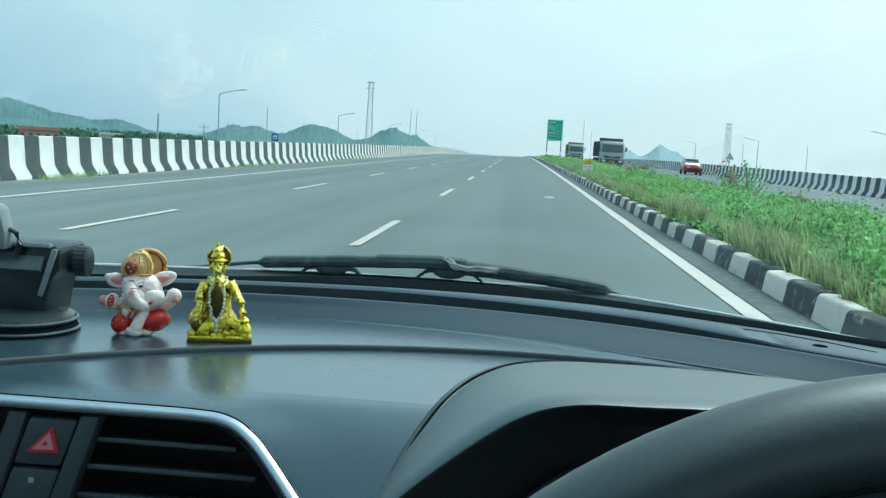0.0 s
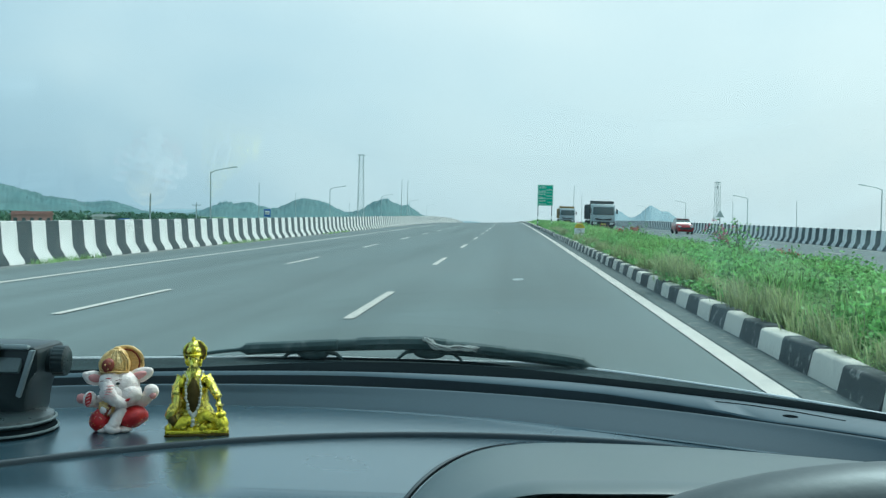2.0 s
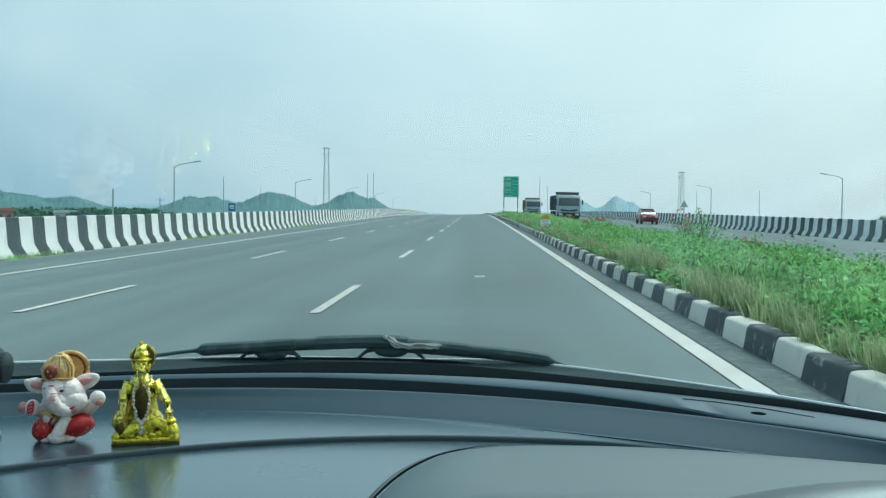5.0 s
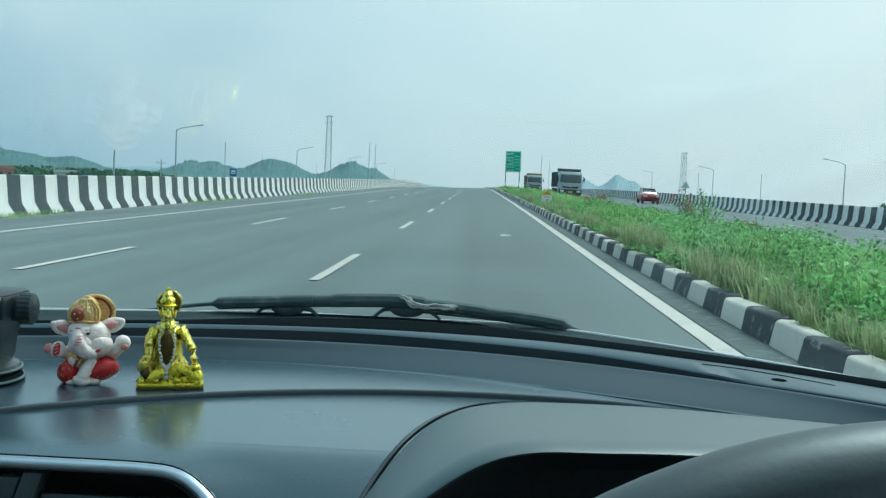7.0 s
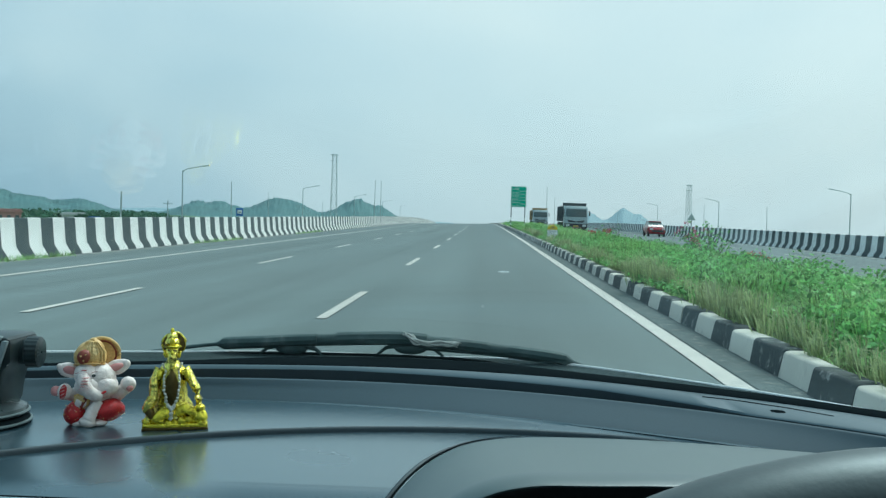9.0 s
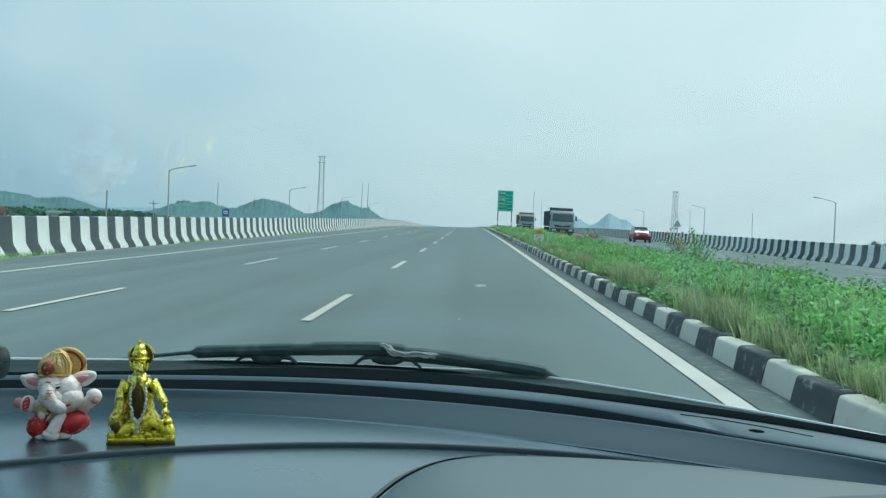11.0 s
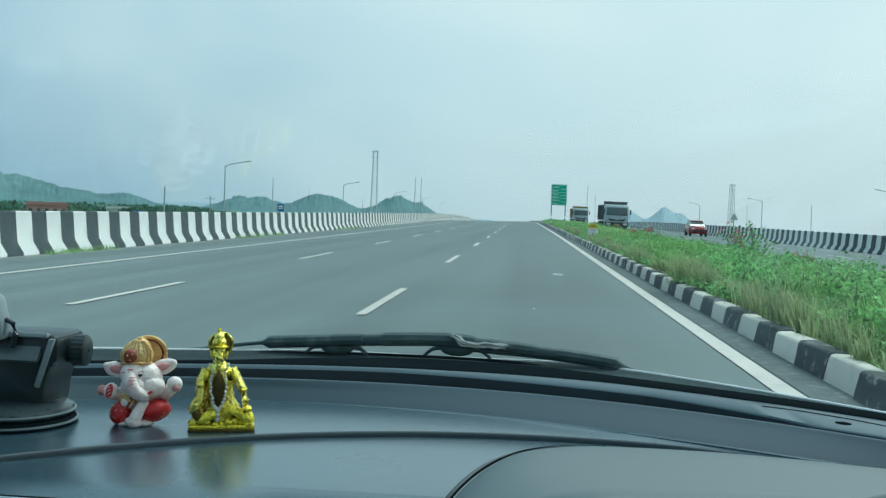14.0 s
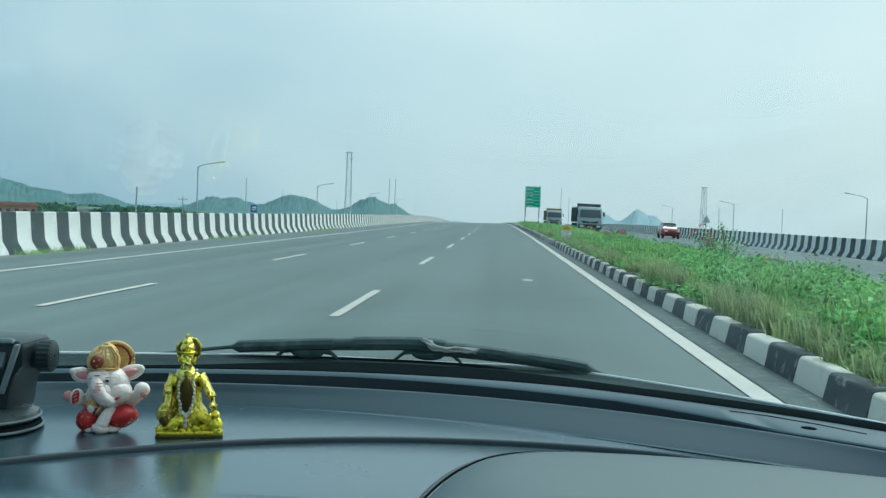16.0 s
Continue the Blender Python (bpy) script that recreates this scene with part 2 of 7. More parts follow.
M["stone_yellow"] = material("stone_yellow", (0.62, 0.47, 0.035), 0.7, vary=0.15, scale=4, fine=50, bump=0.2)
M["ink"] = material("ink", (0.025, 0.035, 0.045), 0.6, vary=0.2, scale=20, fine=90, bump=0)
M["truck_white"] = material("truck_white", (0.36, 0.43, 0.45), 0.4, vary=0.1, scale=1.5, fine=25, bump=0.05,
                            dirt_or_shade=(0.35, 0.33, 0.28), patch_amount=0.5, patch_scale=1.3)
M["tipper_ochre"] = material("tipper_ochre", (0.34, 0.235, 0.085), 0.65, vary=0.22, scale=1.2, fine=20, bump=0.2,
                             dirt_or_shade=(0.20, 0.17, 0.12), patch_amount=0.7, patch_scale=0.9)
M["tipper_dark"] = material("tipper_dark", (0.075, 0.085, 0.09), 0.65, vary=0.3, scale=1.2, fine=20, bump=0.2,
                            dirt_or_shade=(0.17, 0.16, 0.14), patch_amount=0.6, patch_scale=0.9)
M["tyre"] = material("tyre", (0.025, 0.026, 0.028), 0.85, vary=0.3, scale=5, fine=50, bump=0.3,
                     dirt_or_shade=(0.12, 0.11, 0.10), patch_amount=0.6, patch_scale=3)
M["chassis"] = material("chassis", (0.03, 0.032, 0.035), 0.7, vary=0.3, scale=3, fine=30, bump=0.2)
M["cab_glass"] = material("cab_glass", (0.030, 0.060, 0.060), 0.10, vary=0.2, scale=2, fine=10, bump=0, spec=0.9, rough_vary=0.03)
M["lamp_lens"] = material("lamp_lens", (0.62, 0.66, 0.66), 0.15, vary=0.1, scale=8, fine=60, bump=0.1)
M["plate_yellow"] = material("plate_yellow", (0.60, 0.46, 0.06), 0.5, vary=0.1, scale=8, fine=60, bump=0)
M["car_red"] = material("car_red", (0.36, 0.020, 0.028), 0.25, vary=0.08, scale=2, fine=30, bump=0, coat=0.6)
M["wall_pink"] = material("wall_pink", (0.40, 0.215, 0.19), 0.85, vary=0.2, scale=0.4, fine=8, bump=0.1)
M["wall_pale"] = material("wall_pale", (0.52, 0.54, 0.53), 0.85, vary=0.2, scale=0.4, fine=8, bump=0.1)
M["wall_blue"] = material("wall_blue", (0.055, 0.145, 0.36), 0.6, vary=0.15, scale=0.4, fine=8, bump=0.1)
M["dash"] = material("dash", (0.029, 0.054, 0.069), 0.27, vary=0.2, scale=7, fine=900, bump=0.06, dist=0.0003, spec=1.0, rough_vary=0.03, coat=0.75, sheen=(0.86, 0.96, 1.0))
# duller copies of dash, for faces that mirror less of the sky
M["dash_face"] = material("dash_face", (0.045, 0.077, 0.098), 0.60, vary=0.14, scale=6, fine=900, bump=0.12, dist=0.0003, spec=0.45, rough_vary=0.05)
M["dash_ledge"] = material("dash_ledge", (0.030, 0.056, 0.072), 0.42, vary=0.15, scale=7, fine=900, bump=0.06, dist=0.0003, spec=0.8, rough_vary=0.03, coat=0.15, sheen=(0.80, 0.94, 1.0))
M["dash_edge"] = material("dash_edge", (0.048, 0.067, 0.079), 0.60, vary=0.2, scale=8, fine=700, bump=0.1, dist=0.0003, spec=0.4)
M["dash_soft"] = material("dash_soft", (0.034, 0.050, 0.060), 0.42, vary=0.25, scale=7, fine=900, bump=0.14, dist=0.0004, spec=0.5, rough_vary=0.04)
M["hood_plastic"] = material("hood_plastic", (0.026, 0.060, 0.066), 0.44, vary=0.15, scale=9, fine=900, bump=0.06, dist=0.0003, spec=1.0, rough_vary=0.04, coat=0.25)
M["black_void"] = material("black_void", (0.036, 0.040, 0.043), 0.6, vary=0.3, scale=9, fine=200, bump=0.1, spec=0.2)
M["rubber"] = material("rubber", (0.009, 0.013, 0.015), 0.95, vary=0.3, scale=12, fine=300, bump=0.2, dist=0.0006, spec=0.0, rough_vary=0.05)
M["wiper_plastic"] = material("wiper_plastic", (0.047, 0.082, 0.084), 0.62, vary=0.35, scale=25, fine=300, bump=0.2, dist=0.0005,
                              dirt_or_shade=(0.19, 0.22, 0.215), patch_amount=0.65, patch_scale=45)
M["satin_chrome"] = material("satin_chrome", (0.62, 0.70, 0.76), 0.42, metal=0.95, vary=0.06, scale=12, fine=200, bump=0.03, dist=0.0002)
M["button"] = material("button", (0.060, 0.084, 0.090), 0.45, vary=0.2, scale=20, fine=700, bump=0.1, dist=0.0003)
M["hazard_red"] = material("hazard_red", (0.62, 0.045, 0.05), 0.4, vary=0.1, scale=30, fine=200, bump=0)
M["hazard_pale"] = material("hazard_pale", (0.70, 0.33, 0.35), 0.4, vary=0.1, scale=30, fine=200, bump=0)
M["leather"] = material("leather", (0.014, 0.023, 0.026), 0.48, vary=0.30, scale=45, fine=470, bump=0.2, dist=0.0004, spec=1.0, rough_vary=0.05, coat=0.1, sheen=(0.84, 0.97, 1.0))
M["figure_white"] = material("figure_white", (0.86, 0.775, 0.735), 0.42, vary=0.14, scale=90, fine=400, bump=0.6, dist=0.0012,
                             dirt_or_shade=(0.66, 0.42, 0.38), patch_amount=0.65, patch_scale=70, patch_lo=0.54)
M["figure_red"] = material("figure_red", (0.46, 0.016, 0.020), 0.32, vary=0.45, scale=160, fine=900, bump=0.5, dist=0.001)
M["figure_gold_paint"] = material("figure_gold_paint", (0.66, 0.43, 0.15), 0.42, metal=0.1, vary=0.35, scale=110, fine=400, bump=0.7, dist=0.0012,
                                  dirt_or_shade=(0.80, 0.66, 0.34), patch_amount=0.8, patch_scale=90)
M["figure_maroon"] = material("figure_maroon", (0.24, 0.05, 0.03), 0.5, vary=0.3, scale=90, fine=400, bump=0.2, dist=0.0006)
M["figure_pink"] = material("figure_pink", (0.66, 0.30, 0.29), 0.5, vary=0.15, scale=60, fine=400, bump=0.1, dist=0.0005)
# highlight and shade are painted in: bright gold, dark gold and dark patches
M["gold"] = material("gold", (1.0, 0.87, 0.19), 0.20, metal=1.0, vary=0.30, scale=140, fine=420, bump=0.9, dist=0.0013,
                     dirt_or_shade=(0.075, 0.058, 0.012), patch_amount=0.75, patch_scale=150, patch_lo=0.53, patch_hi=0.60)
M["gold_lit"] = material("gold_lit", (0.98, 0.84, 0.07), 0.24, metal=0.70, vary=0.30, scale=170, fine=420, bump=0.9, dist=0.0012,
                            dirt_or_shade=(0.16, 0.12, 0.012), patch_amount=0.85, patch_scale=190, patch_lo=0.50, patch_hi=0.62)
M["gold_shaded"] = material("gold_shaded", (0.110, 0.080, 0.022), 0.35, metal=0.7, vary=0.4, scale=110, fine=500, bump=0.4, dist=0.001)
M["bead"] = material("bead", (0.62, 0.62, 0.58), 0.3, metal=0.3, vary=0.2, scale=90, fine=400, bump=0.1, dist=0.0004)
M["cloth"] = material("cloth", (0.48, 0.50, 0.48), 0.9, vary=0.35, scale=60, fine=500, bump=0.5, dist=0.001)
M["mount_black"] = material("mount_black", (0.016, 0.027, 0.029), 0.36, vary=0.25, scale=20, fine=500, bump=0.08, dist=0.0003)
# lighter mount plastic that carries sheen and highlights in its colour
M["mount_sheen"] = material("mount_sheen", (0.10, 0.135, 0.14), 0.34, vary=0.15, scale=20, fine=500, bump=0.05, dist=0.0003)
M["mount_grey"] = material("mount_grey", (0.22, 0.27, 0.28), 0.32, vary=0.1, scale=20, fine=500, bump=0.05, dist=0.0003)
M["mount_ring"] = material("mount_ring", (0.032, 0.046, 0.049), 0.26, vary=0.1, scale=20, fine=500, bump=0.05, dist=0.0003)
M["cowl_grey"] = material("cowl_grey", (0.14, 0.18, 0.185), 0.55, vary=0.3, scale=12, fine=200, bump=0.15, dist=0.0005)
M["cowl_black"] = material("cowl_black", (0.038, 0.053, 0.055), 0.95, vary=0.3, scale=14, fine=200, bump=0.3, dist=0.0008, spec=0.06,
                          dirt_or_shade=(0.075, 0.085, 0.083), patch_amount=0.5, patch_scale=18)
M["tab_clear"] = material("tab_clear", (0.42, 0.45, 0.46), 0.2, vary=0.1, scale=30, fine=300, bump=0.1, dist=0.0003)
M["cabin_trim"] = material("cabin_trim", (0.10, 0.105, 0.105), 0.85, vary=0.15, scale=5, fine=200, bump=0.1, dist=0.0005)
M["body_paint"] = material("body_paint", (0.68, 0.70, 0.71), 0.35, vary=0.06, scale=3, fine=60, bump=0.0)
M["splash"] = material("splash", (0.72, 0.76, 0.76), 0.8, vary=0.2, scale=300, fine=900, bump=0.2, dist=0.0002)
M["splash"].node_tree.nodes["Principled BSDF"].inputs["Alpha"].default_value = 0.32
M["windscreen"] = glass_material("windscreen", (0.975, 0.995, 0.985), 0.95)


# ---------- mesh helpers ----------
def box(bm, c, s, rot=(0, 0, 0), mi=0, bevel=0.0, taper=None):
    """A box of size s round c; bevel rounds its edges; taper scales its top in x and y."""
    t = bmesh.new()
    bmesh.ops.create_cube(t, size=1)
    if taper:
        for v in t.verts:
            if v.co.z > 0:
                v.co.x *= taper[0]
                v.co.y *= taper[1]
    bmesh.ops.transform(t, matrix=Matrix.Diagonal((*s, 1)), verts=t.verts)
    if bevel:
        bmesh.ops.bevel(t, geom=t.edges[:], offset=bevel, segments=2, affect="EDGES", profile=0.6)
    bmesh.ops.transform(t, matrix=pose(*c, *rot), verts=t.verts)
    for f in t.faces:
        f.material_index = mi
    merge(bm, t)


def merge(bm, t):
    data = bpy.data.meshes.new("scratch")
    t.to_mesh(data)
    t.free()
    bm.from_mesh(data)
    bpy.data.meshes.remove(data)


def rod(bm, p, q, r0, r1=None, seg=12, mi=0, cap=True):
    """A round bar from p to q."""
    p, q = Vector(p), Vector(q)
    t = bmesh.new()
    bmesh.ops.create_cone(t, cap_ends=cap, segments=seg, radius1=r0, radius2=r0 if r1 is None else r1, depth=(q - p).length)
    turn = (q - p).to_track_quat("Z", "Y").to_matrix().to_4x4()
    bmesh.ops.transform(t, matrix=Matrix.Translation((p + q) / 2) @ turn, verts=t.verts)
    for f in t.faces:
        f.material_index = mi
    merge(bm, t)


def ball(bm, c, r, mi=0, rot=(0, 0, 0), seg=16, rough=0.0):
    """An ellipsoid; rough shakes its surface a little."""
    t = bmesh.new()
    bmesh.ops.create_uvsphere(t, u_segments=seg, v_segments=max(6, seg // 2 + 2), radius=1)
    if rough:
        for v in t.verts:
            v.co *= 1 + rough * noise.noise(v.co * 2.3 + Vector(c) * 40)
    bmesh.ops.transform(t, matrix=pose(*c, *rot) @ Matrix.Diagonal((*r, 1) if hasattr(r, "__len__") else (r, r, r, 1)), verts=t.verts)
    for f in t.faces:
        f.material_index = mi
    merge(bm, t)


def tube(bm, pts, r, seg=10, mi=0, closed=False, flat=1.0):
    """A round bar swept along points; r may be one number or one for each point."""
    pts = [Vector(p) for p in pts]
    n = len(pts)
    rings, up = [], Vector((0, 0, 1))
    for i, p in enumerate(pts):
        d = (pts[(i + 1) % n] - pts[i - 1]) if closed or 0 < i < n - 1 else (pts[1] - pts[0] if i == 0 else pts[-1] - pts[-2])
        d.normalize()
        a = d.cross(up)
        a = a.normalized() if a.length > 1e-4 else Vector((1, 0, 0))
        b = a.cross(d).normalized()
        rr = r[i] if hasattr(r, "__len__") else r
        rings.append([bm.verts.new(p + a * rr * math.cos(2 * math.pi * k / seg) + b * rr * flat * math.sin(2 * math.pi * k / seg)) for k in range(seg)])
    for i in range(n if closed else n - 1):
        u, v = rings[i], rings[(i + 1) % n]
        for k in range(seg):
            bm.faces.new((u[k], u[(k + 1) % seg], v[(k + 1) % seg], v[k])).material_index = mi
    if not closed:
        bm.faces.new(rings[0][::-1]).material_index = mi
        bm.faces.new(rings[-1]).material_index = mi


def sheet(bm, rows, mi=0, flip=False):
    """A surface through rows of points, all of one length."""
    vs = [[bm.verts.new(p) for p in row] for row in rows]
    for a, b in zip(vs, vs[1:]):
        for i in range(len(a) - 1):
            q = (a[i], a[i + 1], b[i + 1], b[i])
            bm.faces.new(q[::-1] if flip else q).material_index = mi


def prism(bm, outline, depth, m, mi=0, bevel=0.0):
    """A flat outline (x, z) given depth along y, laid by m."""
    t = bmesh.new()
    front = [t.verts.new((x, -depth / 2, z)) for x, z in outline]
    rear = [t.verts.new((x, depth / 2, z)) for x, z in outline]
    t.faces.new(front)
    t.faces.new(rear[::-1])
    n = len(outline)
    for i in range(n):
        t.faces.new((front[i], rear[i], rear[(i + 1) % n], front[(i + 1) % n]))
    bmesh.ops.recalc_face_normals(t, faces=t.faces)
    if bevel:
        bmesh.ops.bevel(t, geom=t.edges[:], offset=bevel, segments=2, affect="EDGES", profile=0.5)
    bmesh.ops.transform(t, matrix=m, verts=t.verts)
    for f in t.faces:
        f.material_index = mi
    merge(bm, t)


def finish(bm, name, mats, smooth=35, recalc=True):
    if recalc:
        bmesh.ops.recalc_face_normals(bm, faces=bm.faces)
    data = bpy.data.meshes.new(name)
    bm.to_mesh(data)
    bm.free()
    for m in mats if isinstance(mats, (list, tuple)) else [mats]:
        data.materials.append(m)
    if smooth:
        data.shade_smooth()
        data.set_sharp_from_angle(angle=radians(smooth))
    return data


def part(name, bm, mats, parent=None, label="", smooth=35, recalc=True):
    """Links a bmesh as one mesh object, under a thing or a part."""
    ob = new(name, finish(bm, name, mats, smooth, recalc))
    ob.parent = parent
    if label:
        ob["label"] = label
    return ob


def thing(name, label, category, m=None, group="", kind=""):
    ob = tagged(new(name), label, category, group, kind)
    ob.empty_display_size = 0.1
    if m is not None:
        ob.matrix_basis = m
    return ob


def raw_mesh(name, verts, faces, mats, index=None, smooth=False):
    """One mesh from arrays of points and triangles."""
    data = bpy.data.meshes.new(name)
    verts, faces = np.asarray(verts, np.float32), np.asarray(faces, np.int32)
    data.vertices.add(len(verts))
    data.vertices.foreach_set("co", verts.ravel())
    k = faces.shape[1]
    data.loops.add(faces.size)
    data.loops.foreach_set("vertex_index", faces.ravel())
    data.polygons.add(len(faces))
    data.polygons.foreach_set("loop_start", np.arange(0, faces.size, k, dtype=np.int32))
    if index is not None:
        data.polygons.foreach_set("material_index", np.asarray(index, np.int32))
    data.update(calc_edges=True)
    for m in mats if isinstance(mats, (list, tuple)) else [mats]:
        data.materials.append(m)
    if smooth:
        data.shade_smooth()
    return data


def writing(text, size, m, mat, parent, name="lettering", width=None, depth=0.002):
    """Raised lettering in the built-in font, facing local -y, its left end and baseline at m."""
    c = bpy.data.curves.new(name, "FONT")
    c.body, c.size, c.extrude = text, size, depth / 2
    ob = bpy.data.objects.new("scratch", c)
    scene.collection.objects.link(ob)
    data = bpy.data.meshes.new_from_object(ob.evaluated_get(bpy.context.evaluated_depsgraph_get()))
    bpy.data.objects.remove(ob)
    data.materials.clear()
    data.materials.append(mat)
    if not len(data.vertices):
        return None
    co = np.empty(len(data.vertices) * 3, np.float32)
    data.vertices.foreach_get("co", co)
    co = co.reshape(-1, 3)
    co[:, 0] -= co[:, 0].min()
    if width:
        co[:, 0] *= width / max(co[:, 0].max(), 1e-6)
    data.vertices.foreach_set("co", co.ravel())
    done = new(name, data)
    done.parent = parent
    done.matrix_basis = m @ pose(0, 0, 0, 90, 0, 0)
    return done


# ---------- the lie of the road ----------
def bend(y):
    """How far the road swings to the left, y metres ahead."""
    return -3.8e-5 * y * abs(y)


def fall(y):
    """The road runs level and then drops away over a crest."""
    return -max(0.0, y - 130.0) ** 2 / 16000.0


def cross(x):
    """Each carriageway sheds water to its outer side."""
    if x < 2.3:
        return 0.02 * (x - 1.8)
    return 0.01 if x < 6.55 else -0.012 * (x - 6.55) - 0.27


def road_at(x, y, up=0.0):
    return Vector((x + bend(y), y, cross(x) + fall(y) + up))


def stations(near, far, first=1.0, grow=1.06):
    out, step = [near], first
    while out[-1] < far:
        out.append(out[-1] + step)
        step *= grow
    return out


# ---------- ground, road, kerbs and barriers ----------
Y0, Y1 = -28.0, 620.0


def strip(name, x0, x1, mat, label, category, up=0.0, nx=2, y0=Y0, y1=Y1, first=2.0):
    bm = bmesh.new()
    rows = [[road_at(x0 + (x1 - x0) * i / nx, y, up) for i in range(nx + 1)] for y in stations(y0, y1, first, 1.03)[:-1] + [y1]]
    sheet(bm, rows)
    ob = part(name, bm, mat, smooth=60)
    return tagged(ob, label, category, kind="structure")


strip("road", -11.9, 2.2, M["asphalt"], "dark grey worn asphalt highway carriageway with three lanes", "road", nx=6, y0=-10.99)
strip("road_concrete", -11.9, 2.2, M["concrete_road"], "pale grey worn concrete carriageway behind the asphalt joint", "road", nx=6, y0=-150.0, y1=-11.0)
strip("road_opposite", 6.6, 20.0, M["asphalt"], "dark grey asphalt of the opposite carriageway", "road", nx=4)
strip("pavement", -13.3, -11.9, M["shoulder"], "dusty grey shoulder strip along the concrete barrier", "shoulder", up=0.004)
strip("gutter", 1.95, 2.26, M["gutter"], "gritty grey gutter strip along the striped kerb", "gutter", up=0.006, nx=1)


def ground_height(x, y):
    """Low land on both sides of the embankment, dropping away far ahead and to the right."""
    r = math.hypot(x, y)
    bank = min(1.0, max(0.0, (-13.4 - (x - bend(y))) / 7.0) if x < 0 else max(0.0, (x - bend(y) - 20.6) / 7.0))
    low = -0.9 - 4.4 * bank
    drop = max(0.0, y - 130.0) ** 2 / 16000.0
    drop = drop if drop < 12 else 12 + (y - 130 - 438) * 0.022
    away = max(0.0, r - 500.0) ** 2 / 90000.0
    away = away if away < 10 else 10 + (r - 1450) * 0.012
    hidden = min(1.0, max(0.0, (x + 0.22 * max(y, 0) + 40) / 120.0))
    rough = 1.2 * noise.noise(Vector((x, y, 0)) * 0.004) * bank
    return low - drop * hidden - away * (0.35 + 0.65 * hidden) + rough


bm = bmesh.new()
xs = [-4600, -3400, -2400, -1700, -1200, -850, -600, -430, -310, -220, -160, -115, -80, -56, -40, -30, -24, -20.4, -17, -15, -13.55,
      -9, 0, 5, 12, 20.6, 23, 26, 29, 36, 48, 64, 90, 130, 190, 280, 420, 640, 1000, 1600, 2600, 4600]
ys = [-900, -400, -160] + [v - 60 for v in stations(0, 4500, 14, 1.075)]
sheet(bm, [[(x + bend(min(y, 700)), y, ground_height(x + bend(min(y, 700)), y)) for x in xs] for y in ys])
tagged(part("ground", bm, M["field"], smooth=60), "green farmland beside the highway embankment", "ground", kind="structure")


# median: raised earth between the two kerbs
def median_height(x, y):
    u = (x - 2.45) / (6.4 - 2.45)
    return 0.175 + 0.09 * math.sin(math.pi * min(1, max(0, u))) + 0.05 * noise.noise(Vector((x, y, 3)) * 0.9) + 0.03 * noise.noise(Vector((x, y, 9)) * 3)


bm = bmesh.new()
rows = []
for y in stations(-24, 600, 0.6, 1.012):
    rows.append([road_at(x, y, median_height(x, y) - 0.01 - cross(x) + cross(3)) for x in np.linspace(2.42, 6.42, 14)])
sheet(bm, rows)
median = tagged(part("median", bm, M["soil"], smooth=60), "raised earth median with weeds between the carriageways", "median", kind="structure")


# painted lines
def painted(name, x, width, spans, label):
    bm = bmesh.new()
    for a, b in spans:
        n = max(1, int((b - a) / 3))
        sheet(bm, [[road_at(x - width / 2, a + (b - a) * i / n, 0.009), road_at(x + width / 2, a + (b - a) * i / n, 0.009)] for i in range(n + 1)])
    return tagged(part(name, bm, M["line_paint"], smooth=60), label, "road marking", kind="structure")


painted("edge_line", 1.84, 0.17, [(-20, 500)], "solid white edge line beside the kerb")
painted("edge_line_outer", -9.45, 0.18, [(-20, 500)], "thin solid white edge line beside the shoulder")
painted("edge_line_inner", 7.3, 0.17, [(-20, 500)], "solid white edge line beside the far kerb of the median")
painted("edge_line_opposite", 19.2, 0.17, [(-20, 500)], "solid white edge line of the opposite carriageway")


def dash_mesh():
    t = bmesh.new()
    sheet(t, [[(-0.065, i * 1.05, 0), (0.065, i * 1.05, 0)] for i in range(5)])
    return finish(t, "lane_dash", M["line_paint"], 0)


dashes = dash_mesh()
for x, phase in ((-1.93, 12.0), (-5.68, 12.4), (11.1, 9.0), (15.2, 9.6)):
    lane = tagged(new("lane_line"), "broken white lane line of long dashes", "road marking", group="lane lines", kind="structure")
    y = phase - 26.0
    while y < 330:
        d = new("dash", dashes)
        d.parent = lane
        d.matrix_basis = Matrix.Translation(road_at(x, y, 0.011)) @ pose(0, 0, 0, math.degrees(math.atan2(fall(y + 4) - fall(y), 4)), -math.degrees(math.atan(0.02)) * (1 if x < 2 else -1), math.degrees(math.atan2(-(bend(y + 4) - bend(y)), 4)))
        y += 12.9


# concrete barriers: one unit for each painted stripe
def barrier_outline():
    """Half section of the barrier: distance from its road face, height."""
    return [(0.0, 0.0), (0.0, 0.07), (0.17, 0.33), (0.235, 1.085), (0.25, 1.10), (0.40, 1.10), (0.41, 1.085), (0.47, 0.33), (0.60, 0.07), (0.60, 0.0)]


STRIPE = 0.80


def barrier_unit(white, mirror):
    t = bmesh.new()
    s = -1 if mirror else 1
    sec = [(-d * s, z) for d, z in barrier_outline()]
    a = [t.verts.new((x, 0.0, z)) for x, z in sec]
    b = [t.verts.new((x, STRIPE, z)) for x, z in sec]
    for i in range(len(sec) - 1):
        t.faces.new((a[i], a[i + 1], b[i + 1], b[i]))
    t.faces.new(a)
    t.faces.new(b[::-1])
    return finish(t, "stripe", M["barrier_white" if white else "barrier_black"], 40)


